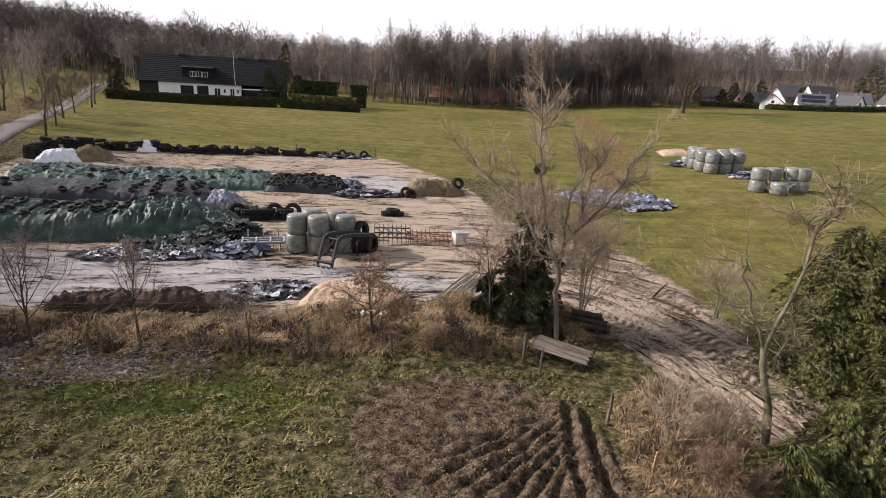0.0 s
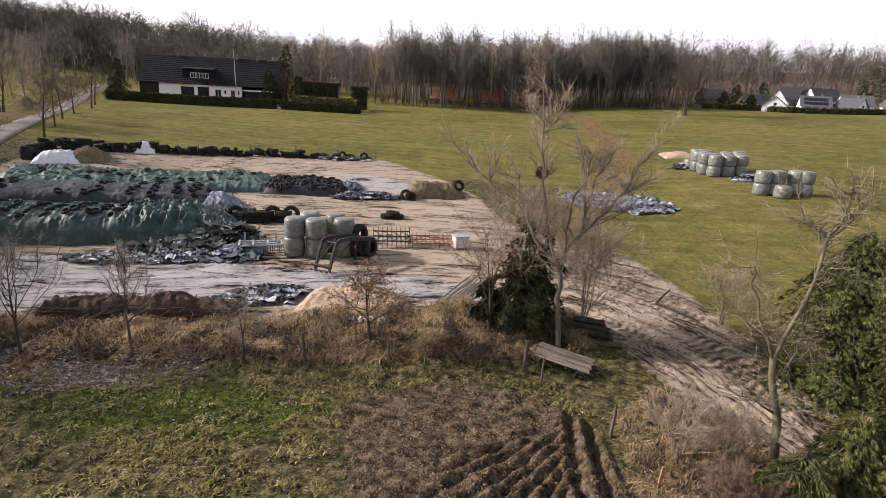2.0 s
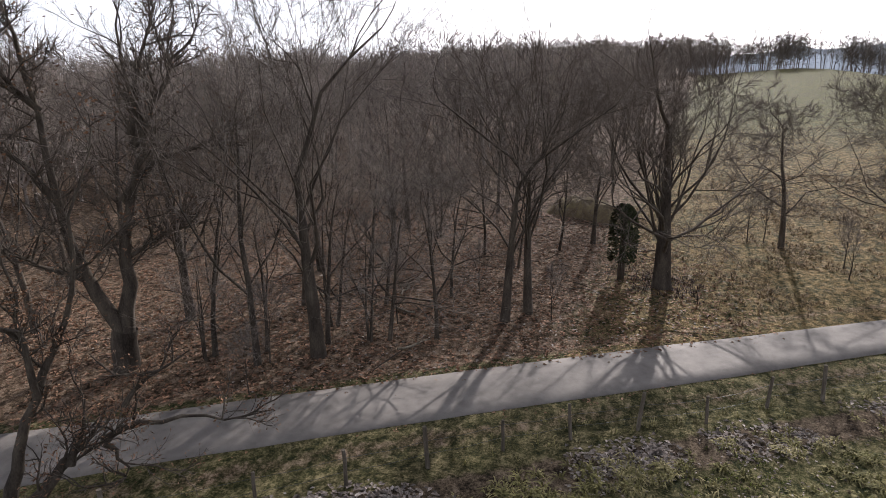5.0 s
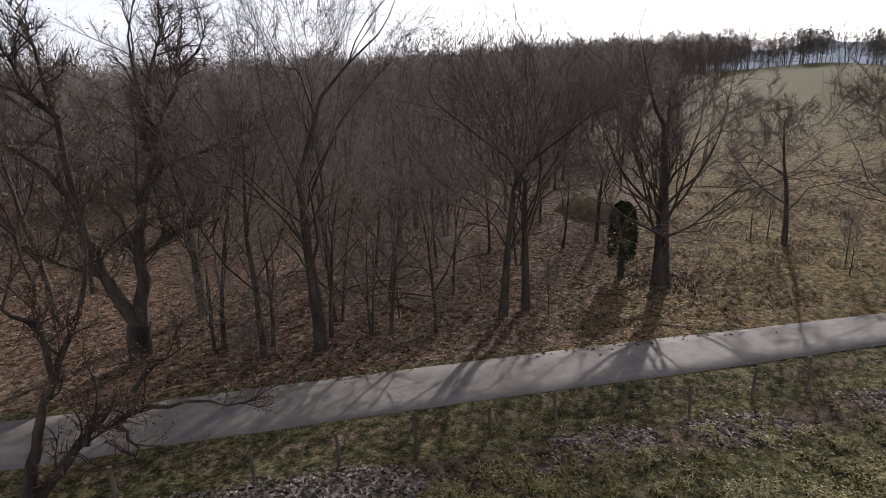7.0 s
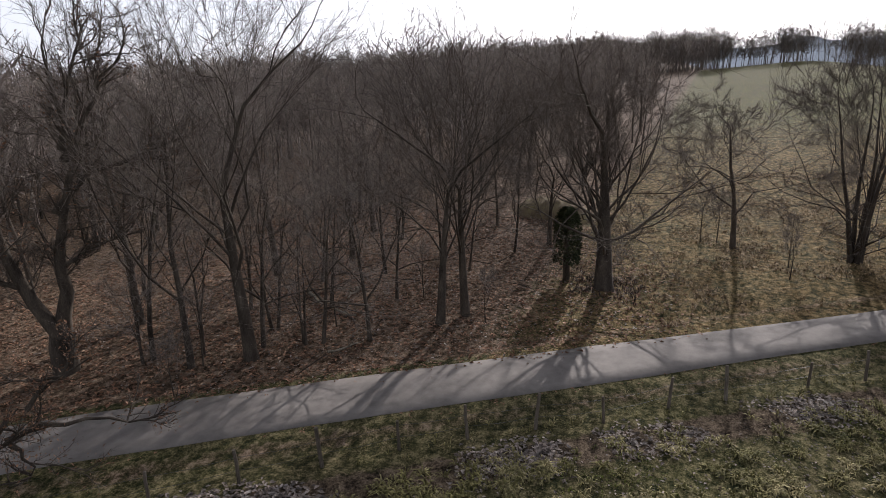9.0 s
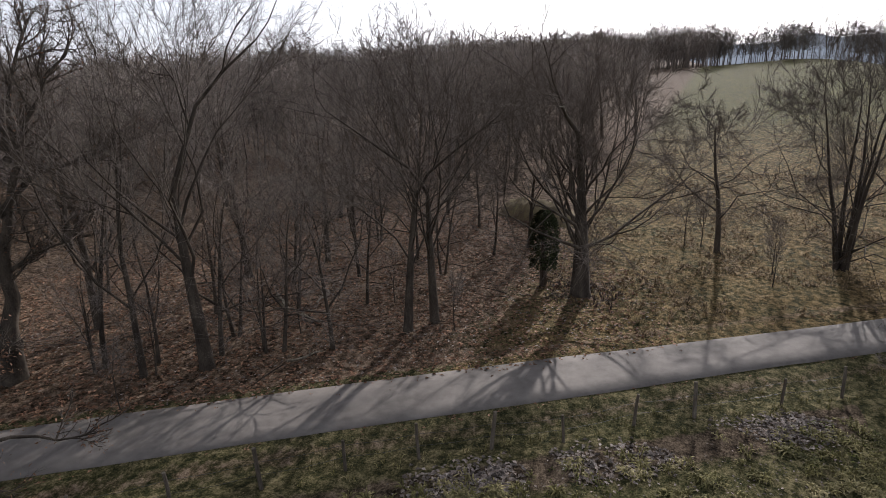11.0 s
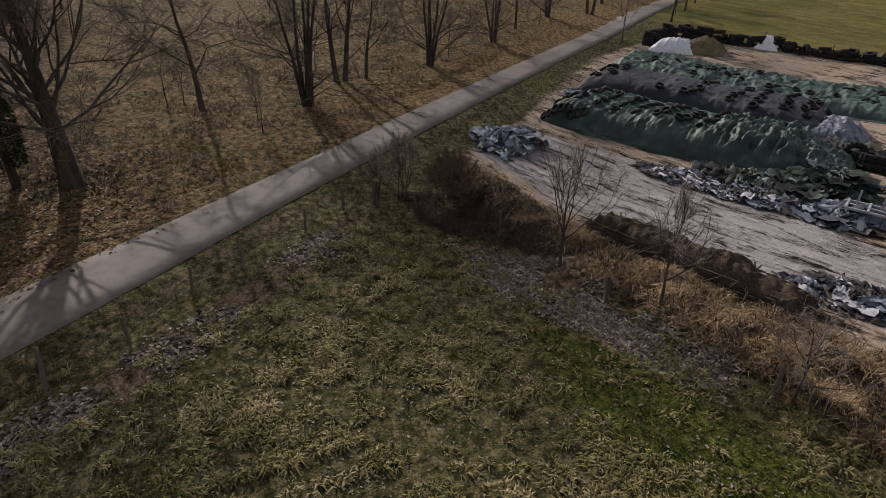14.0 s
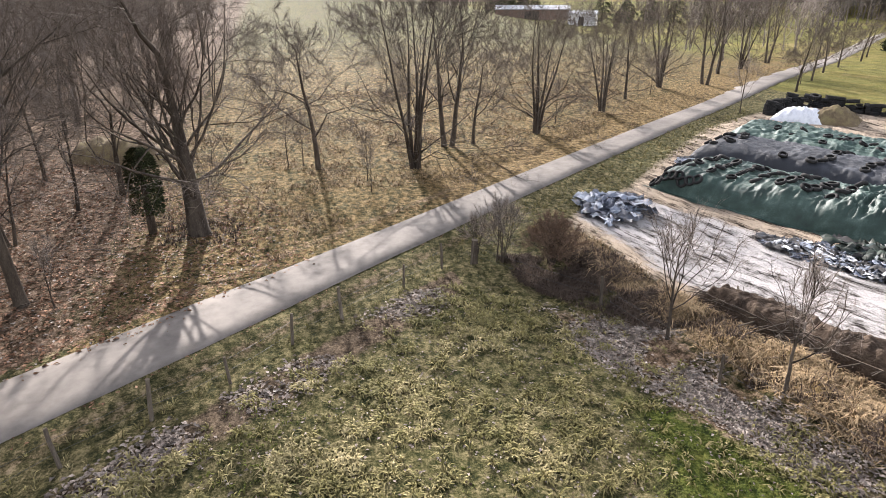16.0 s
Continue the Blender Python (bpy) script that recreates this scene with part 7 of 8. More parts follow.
def nest(x, y, z):
    """A ball of woven twigs in a fork."""
    rr, s = random.Random(8), Soup()
    for _ in range(260):
        a = Vector((rr.gauss(0, 1), rr.gauss(0, 1), rr.gauss(0, 0.7))).normalized() * rr.uniform(0.12, 0.25)
        d = a.cross(Vector((rr.gauss(0, 1), rr.gauss(0, 1), rr.gauss(0, 1)))).normalized()
        s.tube([a - d * 0.16, a * 1.08, a + d * 0.16], [0.006, 0.009, 0.005], 3, cap=False)
    ob = new("bird_nest", s.mesh("bird_nest", BRAMBLE))
    ob.matrix_world = Matrix.Translation((x, y, floor_at(x, y) + z))
    return tagged(ob, "dark bird nest of twigs in the bare tree", "nest")


nest(3.58, 19.82, 7.25)


def pale_log(x, y, length, r, rz, seed):
    s, rr = Soup(), random.Random(seed)
    pts = [Vector((-length / 2 + length * k / 5, rr.gauss(0, 0.06), 0.02 + rr.gauss(0, 0.02))) for k in range(6)]
    s.tube(pts, [r * (1 - 0.1 * k) for k in range(6)], 8)
    for _ in range(3):
        a = pts[rr.randint(1, 4)]
        s.tube([a, a + Vector((rr.uniform(-0.5, 0.5), rr.uniform(-0.5, 0.5), 0.35))], [r * 0.5, r * 0.2], 5)
    ob = new("fallen_log", s.mesh("fallen_log", BARK_PALE))
    ob.matrix_world = spot(x, y, rz, r * 0.8)
    return tagged(ob, "pale barkless log lying on fallen leaves", "log", "fallen logs")


for k, (x, y, length, r, rz) in enumerate(((-24.2, -14.6, 2.6, 0.1, 0.9), (-25.6, -13.2, 1.8, 0.08, 0.2), (-22.9, -12.0, 1.4, 0.07, 1.4), (-19.4, -9.9, 1.6, 0.06, 2.6))):
    pale_log(x, y, length, r, rz, 70 + k)


def log(x, y, z, length, r, rz, tilt=0.0, seed=0):
    s = Soup()
    rr = random.Random(seed)
    pts = [Vector((-length / 2 + length * k / 4, rr.gauss(0, 0.02), rr.gauss(0, 0.015))) for k in range(5)]
    s.tube(pts, [r * rr.uniform(0.9, 1.08) for _ in range(5)], 9, cap=False)
    t = thing("log", "cut tree log lying under the birch", "log", Matrix.Translation((x, y, floor_at(x, y) + z)) @ Euler((0, tilt, rz)).to_matrix().to_4x4(), "log pile")
    part("bark", s.mesh("bark", BARK, True), t)
    for sg in (-1, 1):
        e = Soup()
        e.tube([Vector((sg * (length / 2 - 0.01), 0, 0)), Vector((sg * (length / 2 + 0.008), 0, 0))], [r * 0.93, r * 0.9], 9)
        part("cut_end", e.mesh("cut_end", ENDGRAIN), t)
    return t


for i, (dx, dy, z) in enumerate(((0, 0, 0.14), (0.15, 0.34, 0.15), (0.05, 0.7, 0.13), (0.1, 0.17, 0.4), (0.05, 0.52, 0.4), (0.7, -0.5, 0.12), (0.1, 0.36, 0.64))):
    log(6.3 + dx, 21.0 + dy, z, 2.3 - 0.15 * i, 0.14 - 0.006 * (i % 3), -0.25 + 0.05 * (i % 3), 0.0, i)
# pale slats leaning on the bank
sl = thing("slat_stack", "bundle of pale wooden slats on the ground", "timber", Matrix.Translation((0.35, 25.2, floor_at(0.35, 25.2) + 0.16)) @ Euler((0.0, -0.06, 1.2)).to_matrix().to_4x4())
b = Soup()
b.box(Vector((0, 0, 0)), (4.0, 0.09, 0.05), bevel=0.006)
me = b.mesh("slat", WOOD_GREY)
for k in range(8):
    part("slat", me, sl, m=Matrix.Translation((0.1 * (k % 3), -0.55 + 0.15 * k, 0.03 * (k % 2))) @ Matrix.Rotation(0.02 * ((k % 4) - 1.5), 4, "Z"))
br = thing("fallen_branch", "broken bare branch lying on the track", "branch", spot(10.6, 26.5, 0.6))
s = Soup()
s.tube([Vector((0, 0, 0.1)), Vector((0.5, 0.1, 0.35)), Vector((1.0, 0.1, 0.7))], [0.06, 0.05, 0.03], 6)
s.tube([Vector((0, 0, 0.1)), Vector((0.2, -0.9, 0.08)), Vector((0.3, -2.2, 0.05))], [0.07, 0.06, 0.03], 6)
part("branch", s.mesh("branch", BARK), br)
for i, (x, y) in enumerate(((-3.5, 19.6), (-3.1, 19.4), (-2.7, 19.8), (-3.9, 19.7), (-3.3, 20.0))):
    s = Soup()
    s.lathe([(0.0, 0), (0.17, 0.03), (0.2, 0.13), (0.13, 0.22), (0, 0.25)], 9, 0.16, i)
    st = new("rubble_stone", s.mesh("rubble_stone", STONE))
    st.matrix_world = spot(x, y, i, -0.02)
    tagged(st, "pale broken concrete lump in dry grass", "stone", "rubble")


def sticks(name, label, poly_pts, n, seed, length=(0.8, 2.6), r=0.022, material=WOOD_POST, lift=0.5, base_z=0.0):
    """A tangle of dead branches thrown on a heap."""
    rr = random.Random(seed)
    s = Soup()
    xs, ys = [p[0] for p in poly_pts], [p[1] for p in poly_pts]
    k = 0
    while k < n:
        x, y = rr.uniform(min(xs), max(xs)), rr.uniform(min(ys), max(ys))
        if inside(np.array([x]), np.array([y]), poly_pts, 0.05)[0] < 0.5:
            continue
        k += 1
        L, az, el = rr.uniform(*length), rr.uniform(0, 6.28), rr.gauss(0.05, 0.2)
        d = Vector((math.cos(az) * math.cos(el), math.sin(az) * math.cos(el), math.sin(el)))
        c = Vector((x, y, floor_at(x, y) + base_z + rr.uniform(0.02, lift)))
        w = r * rr.uniform(0.4, 1.5)
        s.tube([c - d * L / 2, c + d.orthogonal() * 0.06 * L * rr.gauss(0, 1), c + d * L / 2], [w, w * 0.9, w * 0.4], 4)
    return tagged(new(name, s.mesh(name, material)), label, "brushwood", kind="stuff")


sticks("brush_heap", "heap of dark dead branches and stakes", [(-17.5, 18.0), (-11, 19.0), (-9, 20.4), (-9.6, 21.4), (-12.4, 20.6), (-17.6, 19.4)], 150, 5, r=0.03, material=BARK, lift=0.3, base_z=0.3)
sticks("brush_scatter", "fallen twigs on the wood floor", [(-13, -16), (-20, -6), (-34, 0), (-60, -8), (-60, -40), (-20, -40)], 330, 6, (0.6, 2.6), 0.02, BARK, 0.12)


# grasses and leaves, far too many to count
def tufts(name, label, poly_pts, n, seed, h, blades, material, lean=0.5, width=0.012, keep=None):
    rr = random.Random(seed)
    q = np.array(poly_pts)
    lo, hi = q.min(0), q.max(0)
    rg = np.random.RandomState(seed)
    xy = rg.uniform(lo, hi, (n * 4, 2))
    ok = inside(xy[:, 0], xy[:, 1], poly_pts, 0.4) > rg.uniform(0.2, 0.8, len(xy))
    if keep is not None:
        ok &= keep(xy[:, 0], xy[:, 1], rg)
    xy = xy[ok][:n]
    vs, fs = [], []
    for x, y in xy.tolist():
        z = floor_at(x, y) - 0.02
        k0 = rr.uniform(0.55, 1.35)
        for _ in range(blades):
            a = rr.uniform(0, 6.28)
            L = h * k0 * rr.uniform(0.6, 1.2)
            ca, sa = math.cos(a), math.sin(a)
            ln = lean * rr.uniform(0.3, 1.3)
            bx, by = x + ca * 0.05 * k0, y + sa * 0.05 * k0
            w = width * rr.uniform(0.7, 1.4)
            mx, my, mz = bx + ca * L * ln * 0.35, by + sa * L * ln * 0.35, z + L * 0.6
            tx, ty, tz = bx + ca * L * ln, by + sa * L * ln, z + L * max(0.25, 1 - 0.5 * ln)
            i = len(vs)
            vs += [(bx - sa * w, by + ca * w, z), (bx + sa * w, by - ca * w, z), (mx + sa * w * 0.8, my - ca * w * 0.8, mz), (mx - sa * w * 0.8, my + ca * w * 0.8, mz), (tx, ty, tz)]
            fs += [(i, i + 1, i + 2, i + 3), (i + 3, i + 2, i + 4)]
    return tagged(new(name, mesh_from(name, vs, fs, material)), label, "grass", kind="stuff")


PASTURE = [(-22.5, 9.5), (-18.5, 14.6), (-9, 15.8), (-2, 16.4), (4.5, 16.6), (6.2, 14), (6.8, 9), (6, 3), (-5, -2), (-9, -7), (-13, -3.8), (-18, 3.2)]


def off_litter(x, y, g):
    """Where turf grows: away from the leaf band by the lane and the leaf bed under the saplings."""
    return (away(x, y, ROAD_PTS[::3]) > g.uniform(4.4, 6.0, len(x))) & (inside(x, y, LITTER_BED, 1.2) < g.uniform(0.2, 1.15, len(x)))


tufts("pasture_grass", "short bleached winter grass tufts", PASTURE, 14000, 11, 0.17, 9, GRASS, 1.4, 0.022, keep=lambda x, y, g: off_litter(x, y, g) & (inside(x, y, CHURN, 1.0) < g.uniform(0.05, 0.55, len(x))) & (inside(x, y, LUSH, 1.2) < g.uniform(0.2, 1.2, len(x))) & (bumps(x, y, 1.7, 8.0) + 0.6 * bumps(x, y, 0.35, 4.0) > g.uniform(-0.05, 0.35, len(x))))
tufts("green_grass", "patches of fresh green grass", PASTURE, 3600, 12, 0.11, 6, GRASS_GREEN, 1.1, 0.016, keep=lambda x, y, g: off_litter(x, y, g) & (bumps(x, y, 0.3, 2.0) + 0.9 * inside(x, y, LUSH, 1.0) > g.uniform(0.1, 0.7, len(x))))
tufts("dry_bank_grass", "matted bleached dry grass on the bank", BANK, 4200, 13, 0.34, 10, STRAW, 1.7, 0.013, keep=lambda x, y, g: bumps(x, y, 0.9, 6.0) > g.uniform(-0.35, 0.25, len(x)))
tufts("bramble_bank", "dark tangled bramble stems on the bank", BANK, 1500, 14, 0.4, 8, BRAMBLE, 1.2, 0.012, keep=lambda x, y, g: bumps(x, y, 0.9, 6.0) < g.uniform(-0.2, 0.2, len(x)))
tufts("dry_corner_grass", "tall dry grass and stems by the track", BRAM, 1900, 15, 0.36, 8, STRAW, 1.5, 0.012, keep=lambda x, y, g: bumps(x, y, 0.8, 6.0) > g.uniform(-0.3, 0.3, len(x)))
tufts("bramble_corner", "dark bramble stems by the track", BRAM, 280, 16, 0.45, 7, BRAMBLE, 1.0, 0.012)
tufts("dark_bramble", "low dark bramble thicket at the field corner", [(-24, 12.4), (-22.5, 16.2), (-18.5, 16.8), (-16.5, 15.8), (-18.2, 14.4), (-21.5, 12.4)], 2000, 17, 0.32, 8, BRAMBLE, 1.3, 0.014, keep=lambda x, y, g: bumps(x, y, 0.6, 4.0) > g.uniform(-0.5, 0.2, len(x)))
tufts("verge_grass", "rough grass along the lane verge", [(-14, -5.8), (-19, 1), (-25, 9), (-33, 21), (-42, 36), (-49, 47), (-46.5, 49), (-38, 35), (-30, 22), (-23, 10), (-17, 0.5), (-12.3, -6)], 3000, 18, 0.2, 6, GRASS, 0.8, 0.013)

tufts("meadow_grass", "golden tussocks of dead meadow grass", [(-26, 3), (-31, -3), (-44, -4), (-62, 4), (-66, 40), (-52, 42), (-38, 21)], 6500, 19, 0.2, 6, STRAW, 1.5, 0.02, keep=lambda x, y, g: bumps(x, y, 0.35, 5.0) + 0.5 * bumps(x, y, 1.2, 2.0) > g.uniform(-0.15, 0.35, len(x)))

tufts("oak_brambles", "low dark brambles round the foot of the old oak", [(-32.6, -2.4), (-28.8, -2.2), (-28.2, 1.2), (-31.6, 1.5)], 150, 35, 0.3, 7, BRAMBLE, 1.0, 0.014)


def leaves(name, label, n, seed, material, where, box_, size=0.06):
    rg = np.random.RandomState(seed)
    rr = random.Random(seed)
    vs, fs = [], []
    x0, x1, y0, y1 = box_
    xy = rg.uniform((x0, y0), (x1, y1), (n * 6, 2))
    xy = xy[where(xy[:, 0], xy[:, 1]) > rg.uniform(0.15, 1.0, len(xy))][:n]
    for x, y in xy.tolist():
        z, a, k = floor_at(x, y) + 0.012, rr.uniform(0, 6.28), size * rr.uniform(0.6, 1.4)
        ca, sa, t = math.cos(a), math.sin(a), rr.uniform(0.1, 0.7) * k
        i = len(vs)
        vs += [(x - ca * k, y - sa * k, z), (x + sa * k * 0.6, y - ca * k * 0.6, z + t), (x + ca * k, y + sa * k, z + 0.4 * t), (x - sa * k * 0.6, y + ca * k * 0.6, z + t)]
        fs += [(i, i + 1, i + 2), (i, i + 2, i + 3)]
    return tagged(new(name, mesh_from(name, vs, fs, material)), label, "leaf litter", kind="stuff")


def lane_strip(x, y):
    return np.exp(-((away(x, y, ROAD_PTS[::3]) - 5.0) / 0.95) ** 2) * (x > np.interp(y, ROAD_PTS[:, 1], ROAD_PTS[:, 0]))


leaves("lane_leaves", "band of bleached fallen leaves inside the fence", 17000, 21, PALELEAF, lambda x, y: lane_strip(x, y) * np.clip(0.45 + 2.0 * bumps(x, y, 0.45, 9.0), 0, 1), (-22, -3, -14, 11), 0.075)
leaves("bed_leaves", "grey fallen leaves under the saplings", 7000, 22, PALELEAF, lambda x, y: inside(x, y, LITTER_BED, 0.8) * np.clip(0.7 + 1.5 * bumps(x, y, 0.5, 6.0), 0, 1), (-20, -8, 11.5, 16.5), 0.07)
leaves("wood_leaves", "brown oak leaves on the wood floor", 24000, 23, DEADLEAF, lambda x, y: inside(x, y, [(-9, -18), (-14, -12), (-20, -3.5), (-26, 3.5), (-34, 2), (-45, -8), (-45, -30), (-15, -32)], 2.0), (-46, -8, -33, 5), 0.085)
leaves("pasture_leaves", "scattered fallen leaves on the pasture", 3500, 24, PALELEAF, lambda x, y: 0.5 * inside(x, y, PASTURE, 1.0) * (1 - inside(x, y, CHURN, 1.5)), (-23, 7, -8, 17), 0.05)
leaves("wood_pale_leaves", "bleached leaves on the wood floor", 5000, 25, PALELEAF, lambda x, y: inside(x, y, [(-14, -12), (-20, -3.5), (-26, 3.5), (-34, 2), (-45, -8), (-45, -24), (-15, -24)], 2.0), (-46, -8, -33, 5), 0.07)

leaves("lane_edge_leaves", "brown leaves and grit along the lane edges", 7000, 26, DEADLEAF, lambda x, y: np.exp(-((away(x, y, ROAD_PTS[::3]) - 1.75) / 0.3) ** 2) * np.clip(0.55 + 1.4 * bumps(x, y, 0.7, 3.0), 0, 1), (-48, -4, -20, 44), 0.06)


def clods(name, label, poly_pts, n, seed, size, material):
    """Loose lumps of trodden earth."""
    rr, rg = random.Random(seed), np.random.RandomState(seed)
    q = np.array(poly_pts)
    xy = rg.uniform(q.min(0), q.max(0), (n * 4, 2))
    xy = xy[inside(xy[:, 0], xy[:, 1], poly_pts, 0.5) > rg.uniform(0.2, 0.9, len(xy))][:n]
    s = Soup()
    for x, y in xy.tolist():
        k = size * rr.uniform(0.4, 1.5)
        z = floor_at(x, y)
        a = rr.uniform(0, 6.28)
        ring = [Vector((x + k * rr.uniform(0.7, 1.2) * math.cos(a + i * 1.257), y + k * rr.uniform(0.7, 1.2) * math.sin(a + i * 1.257), z - 0.02)) for i in range(5)]
        s.add(ring + [Vector((x + rr.gauss(0, 0.2) * k, y + rr.gauss(0, 0.2) * k, z + k * rr.uniform(0.4, 0.9)))], [(i, (i + 1) % 5, 5) for i in range(5)])
    return tagged(new(name, s.mesh(name, material)), label, "soil", kind="stuff")


MUD = mat("wet_clods", [(0.1, (0.03, 0.02, 0.014)), (0.5, (0.1, 0.072, 0.05)), (1, (0.22, 0.168, 0.118))], 2, 20, 0.85, 0.3, island=0.8)
clods("churned_soil", "trodden dark clods of earth", CHURN, 4500, 31, 0.05, MUD)
tufts("churned_grass", "torn grass tufts among trodden soil", CHURN, 450, 34, 0.06, 6, GRASS, 1.6, 0.018)
clods("track_clods", "loose mud clods on the wheel track", TRACK, 3500, 32, 0.05, MUD)
clods("molehills", "scattered dark soil lumps on the pasture", PASTURE, 1500, 33, 0.045, MUD)

# ---- farmhouse, hedges, village, distance ----
def window(parent, m, w, h, panes=2, frame=FRAME):
    """A window in its opening: frame with sill, and its panes."""
    s = Soup()
    for x in np.linspace(-w / 2, w / 2, panes + 1):
        s.box(Vector((x, 0, 0)), (0.09, 0.12, h + 0.09))
    for z in (-h / 2, h / 2):
        s.box(Vector((0, 0, z)), (w, 0.11, 0.09))
    f = part("window", s.mesh("window", frame), parent, m=m)
    g = Soup()
    g.box(Vector((0, 0.03, 0)), (w / panes - 0.09, 0.02, h - 0.05))
    me = g.mesh("pane", GLASS)
    for k in range(panes):
        part("pane", me, f, m=Matrix.Translation((-w / 2 + w * (k + 0.5) / panes, 0, 0)))
    return f


def wall_with_holes(w, h, t, holes, material):
    """A front wall w by h (x along, z up), thickness t, with rectangular openings (x0, x1, z0, z1)."""
    xs = sorted({0.0, w, *[v for q in holes for v in q[:2]]})
    zs = sorted({0.0, h, *[v for q in holes for v in q[2:]]})
    s = Soup()
    for a, b in zip(xs[:-1], xs[1:]):
        for c, d in zip(zs[:-1], zs[1:]):
            mx, mz = (a + b) / 2, (c + d) / 2
            if not any(q[0] < mx < q[1] and q[2] < mz < q[3] for q in holes):
                s.box(Vector((mx, t / 2, mz)), (b - a, t, d - c))
    return s.mesh("wall", material)


def farmhouse():
    x0, y0, z0 = -85.2, 136.4, 3.3
    t = thing("farmhouse", "white farmhouse with long dark tiled roof", "house", Matrix.Translation((x0, y0, z0)) @ Matrix.Rotation(radians(12), 4, "Z"))
    W, D, H, R = 20.0, 11.0, 4.3, 10.7
    holes = [(5.2, 8.4, 1.2, 3.3), (9.2, 12.0, 0.6, 3.4), (13.4, 14.9, 1.2, 3.0), (15.6, 16.2, 1.9, 2.9), (17.2, 18.3, 1.2, 3.0), (18.9, 19.4, 1.9, 2.9)]
    part("front_wall", wall_with_holes(W, H, 0.35, holes, PLASTER), t, "white rendered wall")
    for k, (a, b, c, d) in enumerate(holes):
        window(t, Matrix.Translation(((a + b) / 2, 0.14, (c + d) / 2)), b - a - 0.08, d - c - 0.08, 3 if b - a > 2 else (2 if b - a > 1 else 1), TIMBER if k in (0, 1) else FRAME)
    s = Soup()
    s.box(Vector((-0.2, D / 2, H / 2)), (0.35, D, H))
    s.box(Vector((W + 8.6, D / 2, H / 2)), (0.35, D, H))
    s.box(Vector((W / 2 + 4, D, H / 2)), (W + 9, 0.35, H))
    part("side_walls", s.mesh("side_walls", TIMBER), t)
    # roof: two slopes with rows of tile courses
    for sg, y in ((1, -0.7), (-1, D + 0.7)):
        s = Soup()
        n, xl, xr, vs = 15, -4.9, W + 9.6, []
        for k in range(n):
            for a, lift in ((k / n, 0.14), ((k + 1) / n, 0.05)):
                yy, zz = y + (D / 2 - y) * a, H - 0.35 + (R - H + 0.35) * a
                vs += [Vector((xl, yy, zz + lift)), Vector((xr, yy, zz + lift))]
        m_ = len(vs)
        vs += [Vector((xl, y, H - 0.35)), Vector((xr, y, H - 0.35)), Vector((xl, D / 2, R)), Vector((xr, D / 2, R))]
        s.add(vs, [(2 * i, 2 * i + 1, 2 * i + 3, 2 * i + 2) for i in range(2 * n - 1)] + [(m_, m_ + 1, 1, 0), (m_, m_ + 2, m_ + 3, m_ + 1), (m_ + 2, m_ - 2, m_ - 1, m_ + 3)])
        part("roof_slope", s.mesh("roof_slope", ROOF), t, "dark grey tiled roof")
    for x in (-4.6, W + 9.2):
        s = Soup()
        s.add([Vector((x, 0, 0)), Vector((x, D, 0)), Vector((x, D, H)), Vector((x, D / 2, R - 0.1)), Vector((x, 0, H)), Vector((x + 0.3, 0, 0)), Vector((x + 0.3, D, 0)), Vector((x + 0.3, D, H)), Vector((x + 0.3, D / 2, R - 0.1)), Vector((x + 0.3, 0, H))],
              [(0, 1, 2, 3, 4), (9, 8, 7, 6, 5), (0, 5, 6, 1), (1, 6, 7, 2), (2, 7, 8, 3), (3, 8, 9, 4), (4, 9, 5, 0)])
        part("gable", s.mesh("gable", TIMBER), t)
    s = Soup()
    s.box(Vector((-2.3, 0.2, H / 2)), (4.6, 0.3, H))
    part("clad_wall", s.mesh("clad_wall", TIMBER), t, "dark clad end wall")
    s = Soup()
    s.box(Vector((W + 4.6, -0.9, 1.5)), (7.6, 0.15, 3.0))
    part("veranda", s.mesh("veranda", GLASS), t, "glazed veranda")
    s = Soup()
    s.box(Vector((W + 4.6, -0.6, 3.1)), (8.2, 2.4, 0.14), 0, 0.08)
    part("veranda_roof", s.mesh("veranda_roof", FRAME), t)
    # dormer with windows
    d = Soup()
    d.box(Vector((9.2, 2.2, 6.5)), (7.2, 3.2, 2.4))
    part("dormer", d.mesh("dormer", ROOF), t)
    s = Soup()
    s.box(Vector((9.2, 2.0, 7.85)), (7.8, 4.2, 0.2), 0, 0.12)
    part("dormer_roof", s.mesh("dormer_roof", ROOF), t)
    for k in range(3):
        window(t, Matrix.Translation((8.2 + 1.5 * k, 0.55, 6.1)), 1.25, 1.2, 2)
    c = Soup()
    c.box(Vector((0, D / 2, 10.9)), (0.7, 0.7, 1.4), bevel=0.03)
    cm = c.mesh("chimney", BRICK)
    for x in (3.2, 17.8, W + 3):
        part("chimney", cm, t, m=Matrix.Translation((x, 0, 0)))
    s = Soup()
    s.tube([Vector((18.9, -0.9, 3.4)), Vector((18.5, -0.2, 7.5)), Vector((18.2, 0.6, 12.6))], [0.09, 0.08, 0.06], 6)
    part("flue", s.mesh("flue", STEEL_GREY), t, "tall steel pole")
    return t


farmhouse()


